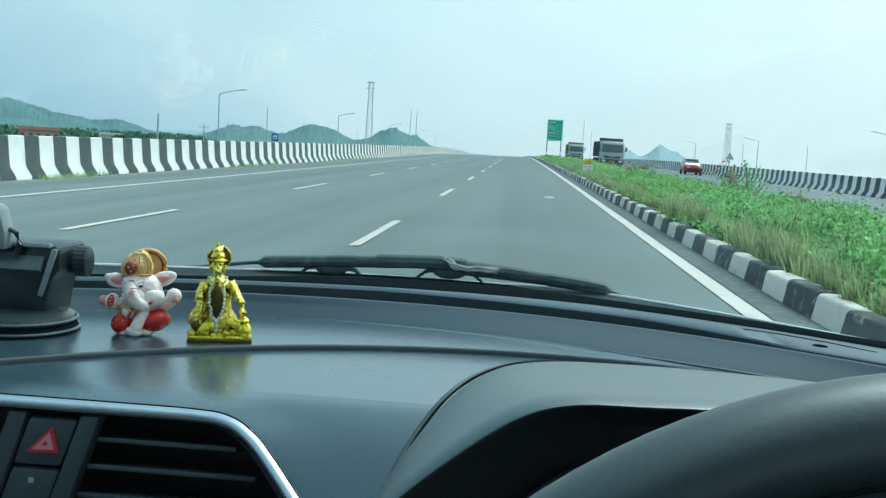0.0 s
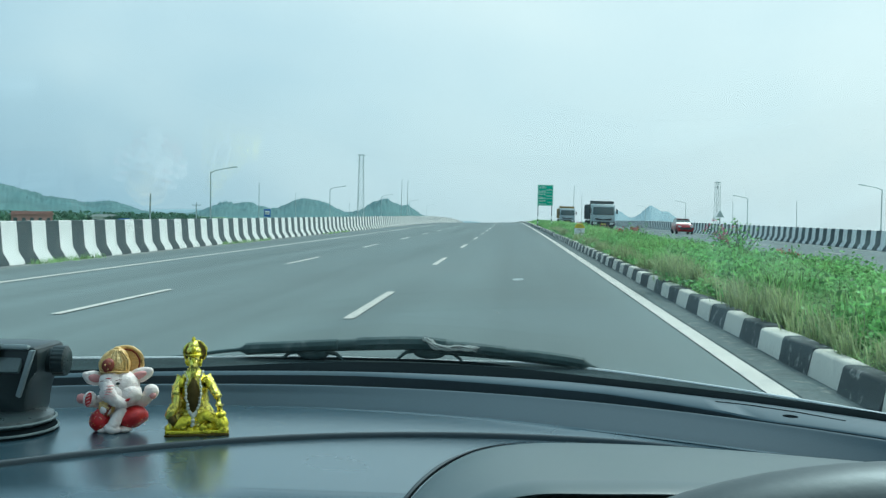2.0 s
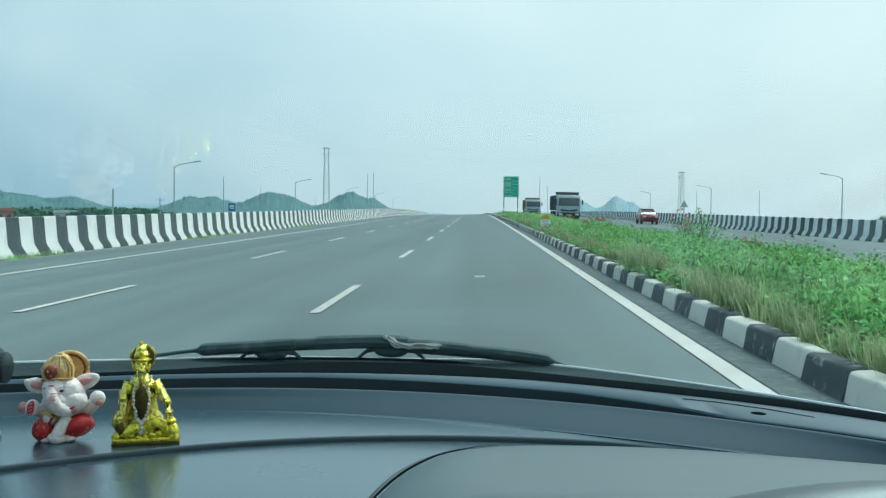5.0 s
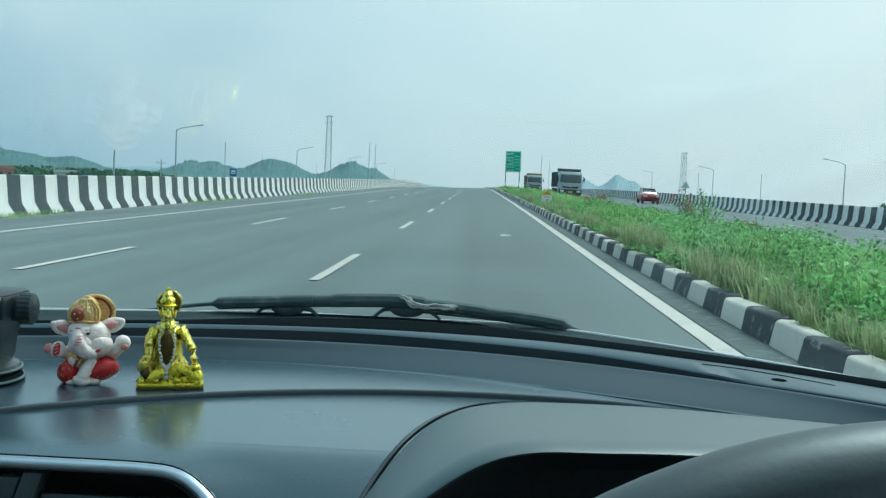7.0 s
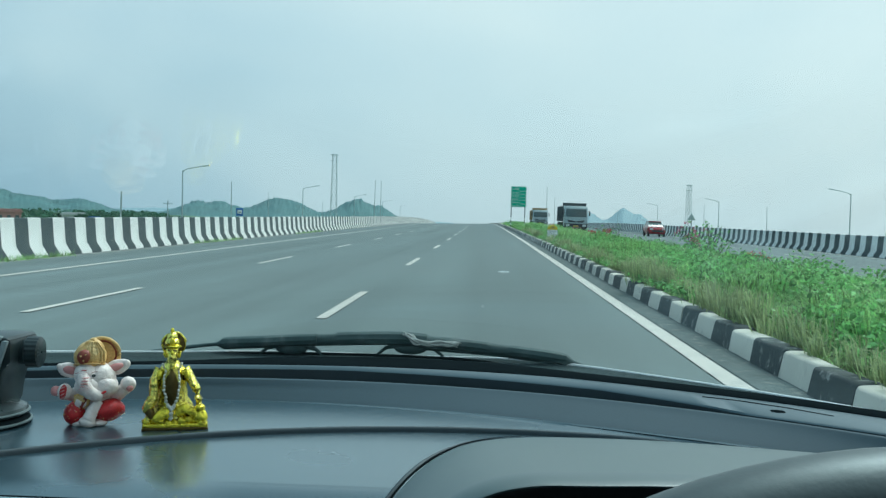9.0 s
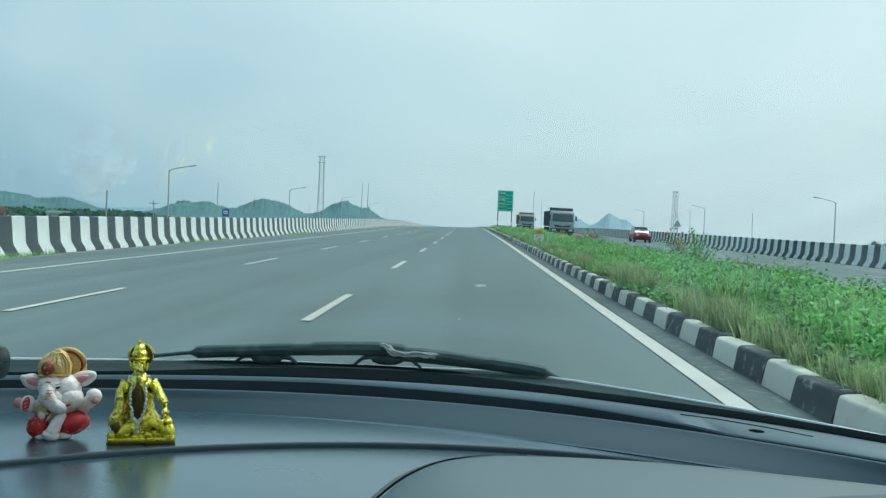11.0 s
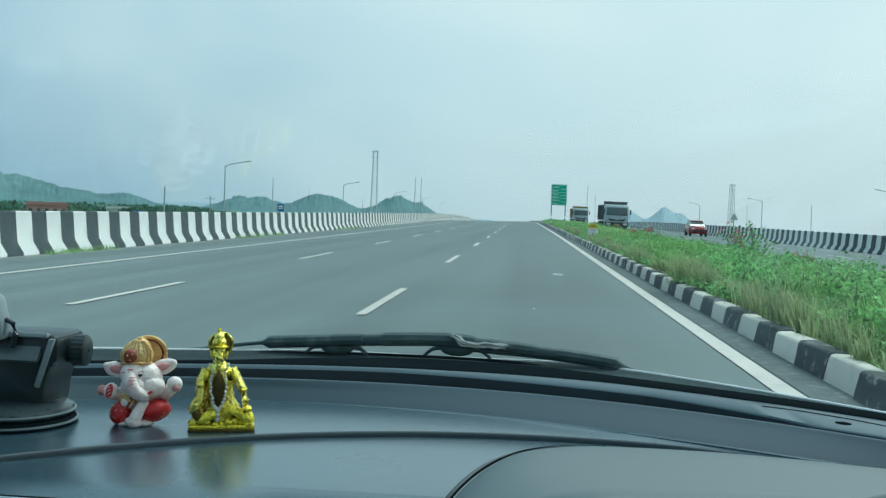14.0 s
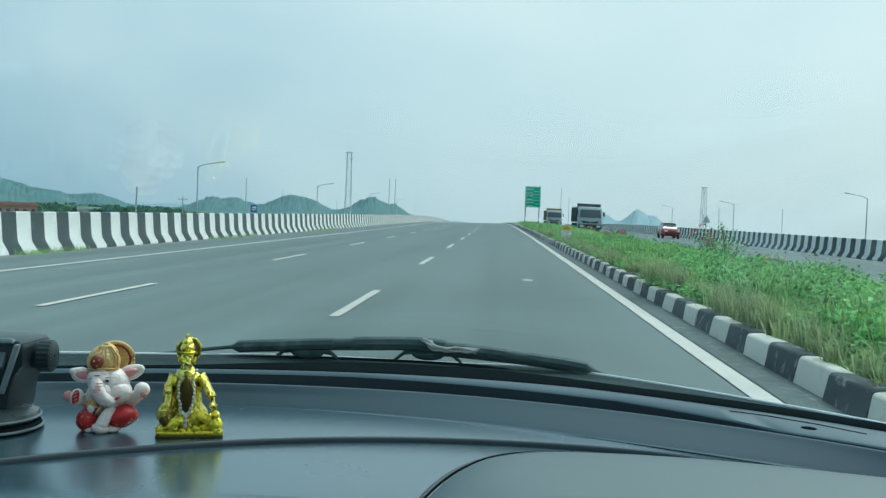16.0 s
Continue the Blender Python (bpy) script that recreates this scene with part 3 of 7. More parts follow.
def barrier(name, x, near, parts, mirror, label):
    """Alternating black and white painted lengths; the nearest ones are pieces, the rest one mesh."""
    top = tagged(new(name), label, "barrier", kind="structure")
    units = [barrier_unit(True, mirror), barrier_unit(False, mirror)]
    y, k = near, 0
    while k < parts:
        p = new("stripe", units[k % 2])
        p.parent = top
        p.matrix_basis = Matrix.Translation(road_at(x, y)) @ pose(0, 0, 0, math.degrees(math.atan2(fall(y + STRIPE) - fall(y), STRIPE)), 0, math.degrees(math.atan2(-(bend(y + STRIPE) - bend(y)), STRIPE)))
        y, k = y + STRIPE, k + 1
    bm = bmesh.new()
    s = -1 if mirror else 1

    def run(y, step, k):
        rows = [[road_at(x, y + step * i) + Vector((-d * s, 0, z)) for d, z in barrier_outline()] for i in (0, 1)]
        sheet(bm, rows, k % 2)

    while y < 420:
        run(y, STRIPE, k)
        y, k = y + STRIPE, k + 1
    y = near
    k = 1
    while y > -26:
        y -= STRIPE
        run(y, STRIPE, k)
        k += 1
    rest = part("far_stripes", bm, [M["barrier_white"], M["barrier_black"]], top, smooth=40)
    rest["kind"] = "stuff"
    return top


barrier("barrier_left", -12.40, 14.5, 130, False, "concrete road barrier painted in black and white stripes")
barrier("barrier_right", 20.0, 26.0, 130, True, "concrete barrier with black and white stripes across the opposite carriageway")


# kerbs of painted stones
KERB = 0.775


def kerb_mesh(white, seed):
    rnd = random.Random(seed)
    t = bmesh.new()
    L, H = KERB - 0.012, 0.212
    bot = [(0, 0, -0.05), (0.30, 0, -0.05), (0.30, L, -0.05), (0, L, -0.05)]
    topv = [(0.045, 0, H), (0.21, 0, H), (0.21, L, H), (0.045, L, H)]
    v = [t.verts.new(Vector(p) + Vector([rnd.uniform(-0.013, 0.013) for _ in range(3)])) for p in bot + topv]
    for f in ((0, 1, 5, 4), (1, 2, 6, 5), (2, 3, 7, 6), (3, 0, 4, 7), (4, 5, 6, 7)):
        t.faces.new([v[i] for i in f])
    bmesh.ops.bevel(t, geom=[e for e in t.edges if min(w.co.z for w in e.verts) > 0.1], offset=0.032, segments=2, affect="EDGES", profile=0.5)
    return finish(t, "kerb_stone", M["kerb_white" if white else "kerb_black"], 50)


kerb_kinds = [[kerb_mesh(w, 10 * w + s) for s in range(4)] for w in (True, False)]


def kerb(name, x, near, parts, turn, label):
    top = tagged(new(name), label, "kerb", kind="structure")
    y = near
    for k in range(parts):
        p = new("kerb_stone", kerb_kinds[k % 2][(k * 7) % 4])
        p.parent = top
        z = math.degrees(math.atan2(-(bend(y + 1) - bend(y)), 1)) + random.uniform(-0.5, 0.5)
        at = road_at(x, y, random.uniform(-0.008, 0.008)) + Vector((random.uniform(-0.012, 0.012), 0, 0))
        p.matrix_basis = Matrix.Translation(at) @ (pose(0, 0, 0, 0, 0, z + 180) @ Matrix.Translation((0, -KERB, 0)) if turn else pose(0, 0, 0, math.degrees(math.atan2(fall(y + KERB) - fall(y), KERB)), 0, z))
        y += KERB
    bm = bmesh.new()
    k = parts
    s = -1 if turn else 1
    while y < 330:
        sheet(bm, [[road_at(x, y + KERB * i) + Vector((s * d, 0, z)) for d, z in ((0, -0.05), (0.045, 0.197), (0.06, 0.212), (0.2, 0.212), (0.22, 0))] for i in (0, 1)], k % 2)
        y, k = y + KERB, k + 1
    rest = part("far_stones", bm, [M["kerb_white"], M["kerb_black"]], top, smooth=40)
    rest["kind"] = "stuff"


kerb("kerb_near", 2.24, 2.4 - 22 * KERB, 172, False, "kerb of stones painted black and white, scuffed and chipped")
kerb("kerb_far", 6.66, 12.0 - 32 * KERB, 122, True, "black and white painted kerb on the far edge of the median")


# ---------- hills ----------
def ridge(name, peaks, r_mid, r_half, base, mat, label, az0, az1, seed, shake=0.10):
    """A range of hills: peaks as (bearing, rise, half width) in degrees seen from the road, at the distance r_mid."""
    bm = bmesh.new()
    rows = []
    nr = 27
    for j in range(nr):
        u = -1 + 2 * j / (nr - 1)
        row = []
        for i in range(641):
            a = az0 + (az1 - az0) * i / 640
            e = sum((pe * math.exp(-(abs(a - pa) / pw) ** 1.5)) ** 3 for pa, pe, pw in peaks) ** (1 / 3)
            crest = math.radians(e) * r_mid
            spur = a + 1.3 * u + 0.5 * noise.noise(Vector((a * 0.7, seed, u * 4)))
            nz = noise.noise(Vector((a * 0.8, seed, u * 2.2))) * 0.8 + noise.noise(Vector((spur * 2.4, seed, u * 5))) * 0.4 + noise.noise(Vector((a * 6, seed, u * 11))) * 0.14
            fine = 1.5 * noise.noise(Vector((a * 20, seed, u * 24))) + 1.3 * noise.noise(Vector((a * 7, seed, u * 9)))
            hgt = crest * max(0.0, 1 - abs(u) ** 1.3) * (1 + shake * nz) + (shake * 16 * nz + 2.0 * fine) * (1 - abs(u))
            r = r_mid + u * r_half
            row.append((r * math.sin(math.radians(a)), r * math.cos(math.radians(a)), base + max(hgt, -2) + (0 if abs(u) < 1 else -20)))
        rows.append(row)
    sheet(bm, rows)
    return tagged(part(name, bm, mat, smooth=80), label, "hills", kind="structure")


# haze over this range comes from its material colour
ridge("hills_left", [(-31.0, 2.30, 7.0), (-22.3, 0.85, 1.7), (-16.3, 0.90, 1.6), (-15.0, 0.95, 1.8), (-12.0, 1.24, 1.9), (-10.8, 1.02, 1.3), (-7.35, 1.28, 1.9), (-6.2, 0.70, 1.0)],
      1500, 420, -13.0, M["hill"], "low green wooded hills on the horizon, tinted bluish for haze", -46, -3.5, 2.0, 0.16)
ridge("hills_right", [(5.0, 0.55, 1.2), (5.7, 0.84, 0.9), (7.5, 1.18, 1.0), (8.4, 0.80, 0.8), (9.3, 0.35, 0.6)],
      3000, 500, -27.0, M["far_hill_hazed"], "distant rocky hill painted pale blue for haze", 2.8, 11.5, 7.0, 0.03)
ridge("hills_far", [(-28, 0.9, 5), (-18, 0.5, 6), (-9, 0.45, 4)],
      3300, 500, -27.0, M["far_hill_hazed"], "ridge far beyond the fields, painted pale blue for haze", -48, -2, 11.0, 0.08)



# ---------- grass and weeds on the median ----------
rng = np.random.default_rng(4)


def blade_field(count, x_range, y_range, height, width, lean, near_power, bare=0.14):
    """Curved blades of three triangles each, denser towards the near end."""
    u = rng.random(count) ** near_power
    y = y_range[0] + (y_range[1] - y_range[0]) * u
    x = x_range[0] + (x_range[1] - x_range[0]) * rng.random(count)
    patch = np.array([noise.noise(Vector((a * 0.55, b * 0.35, 1.7))) for a, b in zip(x, y)])
    tall = np.array([noise.noise(Vector((a * 0.3, b * 0.16, 6.1))) for a, b in zip(x, y)])
    keep = patch + bare + (0.52 - bare) * np.minimum(1, (x - 2.44) / 0.9) > rng.random(count) * 0.42
    keep &= ~((np.abs(x - 3.05) < 0.5) & (y > 43.5) & (y < 47.3))  # trodden ground before the milestone
    x, y, tall = x[keep], y[keep], tall[keep]
    n = len(x)
    h = height * (0.35 + 0.75 * rng.random(n)) * (1 + 2.9 * np.clip(tall, -0.26, 1)) * np.clip(0.35 + (x - 2.5) / 1.4, 0.35, 1) * np.clip(0.42 + (6.4 - x) / 2.8, 0.42, 1)
    w = width * (0.6 + 0.8 * rng.random(n)) * (1 + np.clip(y, 0, 120) / 45)
    ang = rng.random(n) * 2 * np.pi
    bendx, bendy = np.cos(ang) * h * lean * rng.random(n), np.sin(ang) * h * lean * rng.random(n)
    sx, sy = np.cos(ang + 1.57) * w, np.sin(ang + 1.57) * w
    base = np.array([road_at(a, b, median_height(a, b) - 0.02) for a, b in zip(x, y)])
    v = np.empty((n, 5, 3))
    v[:, 0] = base + np.stack([-sx, -sy, 0 * h], 1)
    v[:, 1] = base + np.stack([sx, sy, 0 * h], 1)
    v[:, 2] = base + np.stack([bendx * 0.35 - sx * 0.8, bendy * 0.35 - sy * 0.8, h * 0.6], 1)
    v[:, 3] = base + np.stack([bendx * 0.35 + sx * 0.8, bendy * 0.35 + sy * 0.8, h * 0.6], 1)
    v[:, 4] = base + np.stack([bendx, bendy, h * (1 - 0.25 * rng.random(n))], 1)
    f = np.array([[0, 1, 3], [0, 3, 2], [2, 3, 4]])
    faces = (np.arange(n)[:, None, None] * 5 + f[None]).reshape(-1, 3)
    return v.reshape(-1, 3), faces


def leaf_cloud(centres, normals_up, size, seed):
    """Small pointed leaves, each of two triangles folded along the rib, at the given places."""
    r = np.random.default_rng(seed)
    n = len(centres)
    d = r.normal(size=(n, 3))
    d[:, 2] = d[:, 2] * 0.6 + normals_up
    d /= np.linalg.norm(d, axis=1)[:, None]
    side = np.cross(d, r.normal(size=(n, 3)))
    side /= np.linalg.norm(side, axis=1)[:, None]
    nrm = np.cross(d, side)
    L = size * (0.6 + 0.8 * r.random(n))[:, None]
    c = np.asarray(centres)
    v = np.stack([c - d * L * 0.5, c + side * L * 0.32 + nrm * L * 0.10, c + d * L * 0.55, c - side * L * 0.32 + nrm * L * 0.10], 1)
    f = np.array([[0, 1, 2], [0, 2, 3]])
    return v.reshape(-1, 3), (np.arange(n)[:, None, None] * 4 + f[None]).reshape(-1, 3)


v, f = blade_field(200000, (2.44, 6.35), (5.0, 150), 0.185, 0.0042, 3.4, 2.1)
v2, f2 = blade_field(46000, (2.44, 6.35), (-22.0, 5.0), 0.20, 0.0040, 2.6, 1.0)
v, f = np.concatenate([v, v2]), np.concatenate([f, f2 + len(v)])
tagged(new("grass", raw_mesh("grass", v, f, M["grass"])), "tall green grass growing wild on the median", "grass", kind="stuff")


def tuft_field(count, seed, near=2.62, far=6.3, reach=95.0, spill=0.0):
    """Bunches of long arching blades, with gaps of bare ground between them."""
    r = np.random.default_rng(seed)
    vs = []
    for _ in range(count):
        y, x = 5.0 + reach * r.random() ** 1.7, near + (far - near) * r.random()
        big = 0.5 + 0.9 * max(0.0, 0.45 + noise.noise(Vector((x * 0.6, y * 0.3, 12.0))))
        if (abs(x - 3.05) < 0.6 and 43.0 < y < 47.5) or big < 0.62:
            continue
        if x < 2.9 and not spill:
            big *= 0.6
        if x > 4.6:
            big *= 0.62
        n = 46
        ang = np.where(r.random(n) < spill, np.pi + r.normal(0, 0.7, n), r.random(n) * 2 * np.pi)
        h = big * (0.16 + 0.30 * r.random(n))
        lean = h * (0.25 + 0.9 * r.random(n))
        w = (0.0036 + 0.0030 * r.random(n)) * (1 + y / 50)
        c = np.array(road_at(x, y, median_height(x, y) - 0.02))
        base = c + np.stack([r.normal(0, 0.07, n) * big, r.normal(0, 0.08, n) * big, 0 * h], 1)
        out = np.stack([np.cos(ang), np.sin(ang), 0 * ang], 1)
        side = np.stack([-np.sin(ang), np.cos(ang), 0 * ang], 1) * w[:, None]
        up = np.array([0, 0, 1.0])
        mid = base + out * (lean * 0.30)[:, None] + up * (h * 0.70)[:, None]
        tip = base + out * lean[:, None] + up * (h * (1.0 - 0.35 * r.random(n)))[:, None]
        vs.append(np.stack([base - side, base + side, mid - side * 0.8, mid + side * 0.8, tip], 1))
    v = np.concatenate(vs)
    f = np.array([[0, 1, 3], [0, 3, 2], [2, 3, 4]])
    return v.reshape(-1, 3), (np.arange(len(v))[:, None, None] * 5 + f[None]).reshape(-1, 3)


v, f = tuft_field(1500, 23)
tagged(new("grass_tufts", raw_mesh("grass_tufts", v, f, M["tuft"])), "arching tufts of coarse green grass on the median", "grass", kind="stuff")
v, f = blade_field(46000, (2.44, 6.3), (5.0, 110), 0.15, 0.0030, 2.6, 1.9)
v2, f2 = blade_field(30000, (2.44, 3.6), (5.0, 90), 0.14, 0.0030, 3.0, 1.8, 0.42)
v3, f3 = tuft_field(190, 29, 2.46, 2.75, 60.0, 0.6)
v, f = np.concatenate([v, v2, v3]), np.concatenate([f, f2 + len(v), f3 + len(v) + len(v2)])
tagged(new("dry_grass", raw_mesh("dry_grass", v, f, M["dry_grass"])), "dry yellow grass blades among the green on the median", "grass", kind="stuff")

pts = []
for n in range(7800):
    u = random.random() ** 2.0
    y, x = 5.5 + 130 * u if n < 6800 else 5.5 - 26 * random.random(), random.uniform(2.8, 6.2)
    r = random.uniform(0.15, 0.45)
    hh = random.uniform(0.08, 0.26) if random.random() < 0.72 else random.uniform(0.28, 0.56)
    if noise.noise(Vector((x * 0.5, y * 0.28, 4.4))) < -0.12:
        continue
    if x > 4.7:
        hh *= 0.55
    for _ in range(int(45 + 110 * r)):
        a, q = random.random() * 6.283, math.sqrt(random.random()) * r
        px, py = x + q * math.cos(a), y + q * math.sin(a) * 1.2
        if px < 2.62 or px > 6.35 or (abs(px - 3.05) < 0.5 and 43.5 < py < 47.3):
            continue
        pts.append(road_at(px, py, median_height(px, py) + hh * (1 - (q / r) ** 2) * (0.4 + 0.6 * random.random())))
v, f = leaf_cloud(np.array(pts), 0.35, 0.054, 5)
VERGE = random.Random(9)
creep = []
for _ in range(520):
    y = 8 + 72 * VERGE.random() ** 1.8
    if noise.noise(Vector((1.3, y * 0.33, 8.8))) < -0.10:
        continue
    x, r = 2.50 + abs(VERGE.gauss(0, 0.10)), VERGE.uniform(0.08, 0.2)
    for _ in range(26):
        px, py = x + VERGE.gauss(0, r * 0.7), y + VERGE.gauss(0, r)
        creep.append(road_at(px, py, max(0.245, median_height(px, py) + 0.03) + abs(VERGE.gauss(0, 0.045))))
v2, f2 = leaf_cloud(np.array(creep), 0.25, 0.060, 15)
v, f = np.concatenate([v, v2]), np.concatenate([f, f2 + len(v)])
tagged(new("weeds", raw_mesh("weeds", v, f, M["leaf"])), "low broad-leaved weeds growing among the grass", "weeds", kind="stuff")

# grass tufts at the foot of the left barrier
vs, fs, count = [], [], 0
for cy, ln in ((13.0, 2.6), (27.0, 2.2), (46.0, 4.0), (70.0, 5.0)):
    for _ in range(240):
        y, x = cy + random.uniform(-ln, ln), -12.30 + abs(random.gauss(0, 0.16))
        p = road_at(x, y, 0)
        h = random.uniform(0.05, 0.2)
        dx, dy = random.uniform(-0.1, 0.1), random.uniform(-0.1, 0.1)
        vs += [p + Vector((-0.008, -0.006, 0)), p + Vector((0.008, 0.006, 0)), p + Vector((dx, dy, h))]
        fs.append((count, count + 1, count + 2))
        count += 3
tagged(new("verge_grass", raw_mesh("verge_grass", np.array([tuple(q) for q in vs]), fs, M["grass"])), "thin grass tufts at the foot of the barrier", "grass", kind="stuff")


# ---------- plants of the median ----------
def shrub(height, spread, seed, flowers=None, stems=6, slender=False):
    """A flowering shrub: stems, many leaves, and blossoms near the tips."""
    r = random.Random(seed)
    top = thing("shrub", "leafy green shrub with thin upright stems on the median", "shrub", group="median shrubs")
    bm = bmesh.new()
    leaves, tips = [], []
    for _ in range(stems):
        a, s = r.random() * 6.283, r.uniform(0.2, 1) * spread
        h = height * r.uniform(0.6, 1)
        line = [Vector((s * math.cos(a) * (q ** 1.3) + 0.03 * r.uniform(-1, 1), s * math.sin(a) * (q ** 1.3) + 0.03 * r.uniform(-1, 1), h * q)) for q in (0, 0.25, 0.5, 0.75, 1)]
        tube(bm, line, [0.016, 0.013, 0.010, 0.007, 0.004], 6)
        tips.append(line[-1])
        for i in range(int((26 if slender else 60) * h)):
            q = r.uniform(0.12, 1.0)
            k = min(3, int(q * 4))
            p = line[k].lerp(line[k + 1], q * 4 - k)
            w = 0.06 if slender else 0.14
            leaves.append(p + Vector((r.gauss(0, w), r.gauss(0, w), r.gauss(0, w * 0.7))))
    part("stems", bm, M["bark"], top)
    v, f = leaf_cloud(np.array([tuple(p) for p in leaves]), 0.3, 0.085, seed)
    lv = new("foliage", raw_mesh("foliage", v, f, M["leaf"]))
    lv.parent = top
    if flowers:
        petals = []
        for t in tips + [r.choice(leaves) for _ in range(stems * 2)]:
            petals += [t + Vector((r.gauss(0, 0.035), r.gauss(0, 0.035), r.gauss(0, 0.03))) for _ in range(16)]
        v, f = leaf_cloud(np.array([tuple(p) for p in petals]), 0.5, 0.05, seed + 1)
        bl = new("blossom", raw_mesh("blossom", v, f, M[flowers]))
        bl.parent = top
        bl["label"] = "clusters of red and pink blossom"
        top["label"] = "leafy green shrub with red and pink blossom on the median"
    return top


def stand(ob, x, y, turn=0.0, up=None, size=1.0):
    ob.matrix_basis = Matrix.Translation(road_at(x, y, median_height(x, y) - 0.02 if up is None else up)) @ pose(0, 0, 0, 0, 0, turn) @ Matrix.Diagonal((size, size, size, 1))
    return ob


bush_a = stand(shrub(0.85, 0.55, 11, "petal_pink", 8), 5.9, 29.0)
bush_b = stand(shrub(0.60, 0.45, 12, None, 9), 4.6, 21.0)
bush_c = stand(shrub(1.1, 0.3, 13, None, 5, True), 5.7, 26.0)
bush_d = stand(shrub(0.55, 0.55, 14, "petal_red", 9), 4.6, 41.0)
for src, x, y, turn, size in ((bush_b, 5.8, 18.0, 80, 0.6), (bush_a, 4.9, 56.0, 140, 0.55), (bush_c, 5.2, 64.0, 60, 0.6), (bush_d, 5.9, 22.5, 200, 0.6),
                              (bush_b, 4.6, 66.0, 10, 0.8), (bush_b, 5.3, 12.5, 30, 0.6), (bush_b, 4.4, 15.0, 150, 0.7), (bush_b, 5.9, 15.5, 250, 0.55), (bush_b, 5.0, 19.5, 110, 0.6), (bush_c, 5.7, 21.0, 10, 0.45), (bush_b, 3.8, 24.0, 200, 0.6),
                              (bush_b, 5.9, 27.5, 75, 0.6), (bush_b, 4.7, 29.0, 340, 0.7), (bush_c, 5.0, 39.0, 130, 0.7), (bush_b, 5.6, 31.5, 20, 0.6), (bush_b, 4.2, 37.0, 265, 0.7), (bush_d, 5.2, 78.0, 100, 0.9), (bush_c, 5.0, 46.0, 220, 0.5), (bush_b, 3.9, 31.0, 300, 0.5)):
    copy_thing(src, Matrix.Translation(road_at(x, y, median_height(x, y) - 0.02)) @ pose(0, 0, 0, 0, 0, turn) @ Matrix.Diagonal((size, size, size, 1)))


# ---------- trees beyond the barriers ----------
def tree(height, spread, seed):
    r = random.Random(seed)
    top = thing("tree", "dark green bushy roadside tree in the fields", "tree", group="field trees")
    bm = bmesh.new()
    trunk = [Vector((0.12 * r.uniform(-1, 1) * q, 0.12 * r.uniform(-1, 1) * q, height * 0.45 * q)) for q in (0, 0.35, 0.7, 1)]
    tube(bm, trunk, [0.20, 0.16, 0.13, 0.11], 8)
    leaves = []
    for k in range(9):
        a, e = k * 2.4 + r.uniform(-0.4, 0.4), r.uniform(0.25, 1.1)
        L = spread * r.uniform(0.65, 1.05)
        tip = trunk[-1] + Vector((math.cos(a) * math.cos(e) * L, math.sin(a) * math.cos(e) * L, math.sin(e) * height * 0.5))
        midp = trunk[-1].lerp(tip, 0.5) + Vector((0, 0, 0.15))
        tube(bm, [trunk[-1 - k % 2], midp, tip], [0.09, 0.055, 0.02], 6)
        for _ in range(6):
            c = midp.lerp(tip, r.uniform(0.2, 1.15)) + Vector((r.gauss(0, 0.28), r.gauss(0, 0.28), r.gauss(0, 0.22)))
            q = r.uniform(0.28, 0.62) * spread / 2.2
            leaves += [c + Vector((r.gauss(0, q * 0.55), r.gauss(0, q * 0.55), r.gauss(0, q * 0.42))) for _ in range(70)]
    part("trunk", bm, M["bark"], top)
    v, f = leaf_cloud(np.array([tuple(p) for p in leaves]), 0.2, 0.26, seed)
    cr = new("crown", raw_mesh("crown", v, f, M["tree_leaf"]))
    cr.parent = top
    return top


trees = [tree(5.5, 2.4, 31), tree(4.6, 2.0, 32), tree(6.5, 2.9, 33)]


def by_bearing(a, dist):
    """A place on the ground at a bearing in degrees from straight ahead."""
    x, y = dist * math.sin(radians(a)), dist * math.cos(radians(a))
    return Vector((x, y, ground_height(x, y) - 0.1))


first_spots = ((-24.1, 190, 0.85), (-17.1, 175, 0.8), (-19.7, 205, 0.85))
for tr, (a, d, s) in zip(trees, first_spots):
    tr.matrix_basis = Matrix.Translation(by_bearing(a, d)) @ Matrix.Diagonal((s, s, s, 1))
for k, (a, d, s) in enumerate(((-27.6, 230, 0.8), (-28.6, 240, 0.9), (-22.2, 260, 0.9), (-16.1, 185, 0.7), (-14.5, 260, 0.7), (-12.9, 210, 0.55), (-25.4, 330, 1.0), (-11.0, 330, 0.7), (-18.6, 330, 0.8),
                               (-26.6, 380, 1.1), (-23.3, 400, 1.0), (18.6, 150, 0.9), (12.6, 220, 0.9), (19.3, 155, 0.7), (21.6, 170, 1.0))):
    copy_thing(trees[k % 3], Matrix.Translation(by_bearing(a, d)) @ pose(0, 0, 0, 0, 0, k * 71) @ Matrix.Diagonal((s, s, s, 1)))


# far woods: a low uneven belt of foliage at the foot of the hills
pts = []
for _ in range(420):
    a, d = random.uniform(-34.0, -4.0), random.uniform(430, 640)
    if noise.noise(Vector((a * 0.7, d * 0.01, 2.2))) < -0.22:
        continue
    c = by_bearing(a, d)
    w, h = random.uniform(3.0, 7.0), random.uniform(2.0, 4.5) * (1 if a < -18 else 0.45)
    for _ in range(34):
        pts.append(c + Vector((random.gauss(0, w * 0.5), random.gauss(0, w * 0.5), h * random.random() ** 0.7)))
v, f = leaf_cloud(np.array([tuple(p) for p in pts]), 0.3, 2.0, 71)
tagged(new("far_woods", raw_mesh("far_woods", v, f, M["tree_leaf"])), "green belt of distant trees below the hills, colour softened for haze", "trees", kind="stuff")


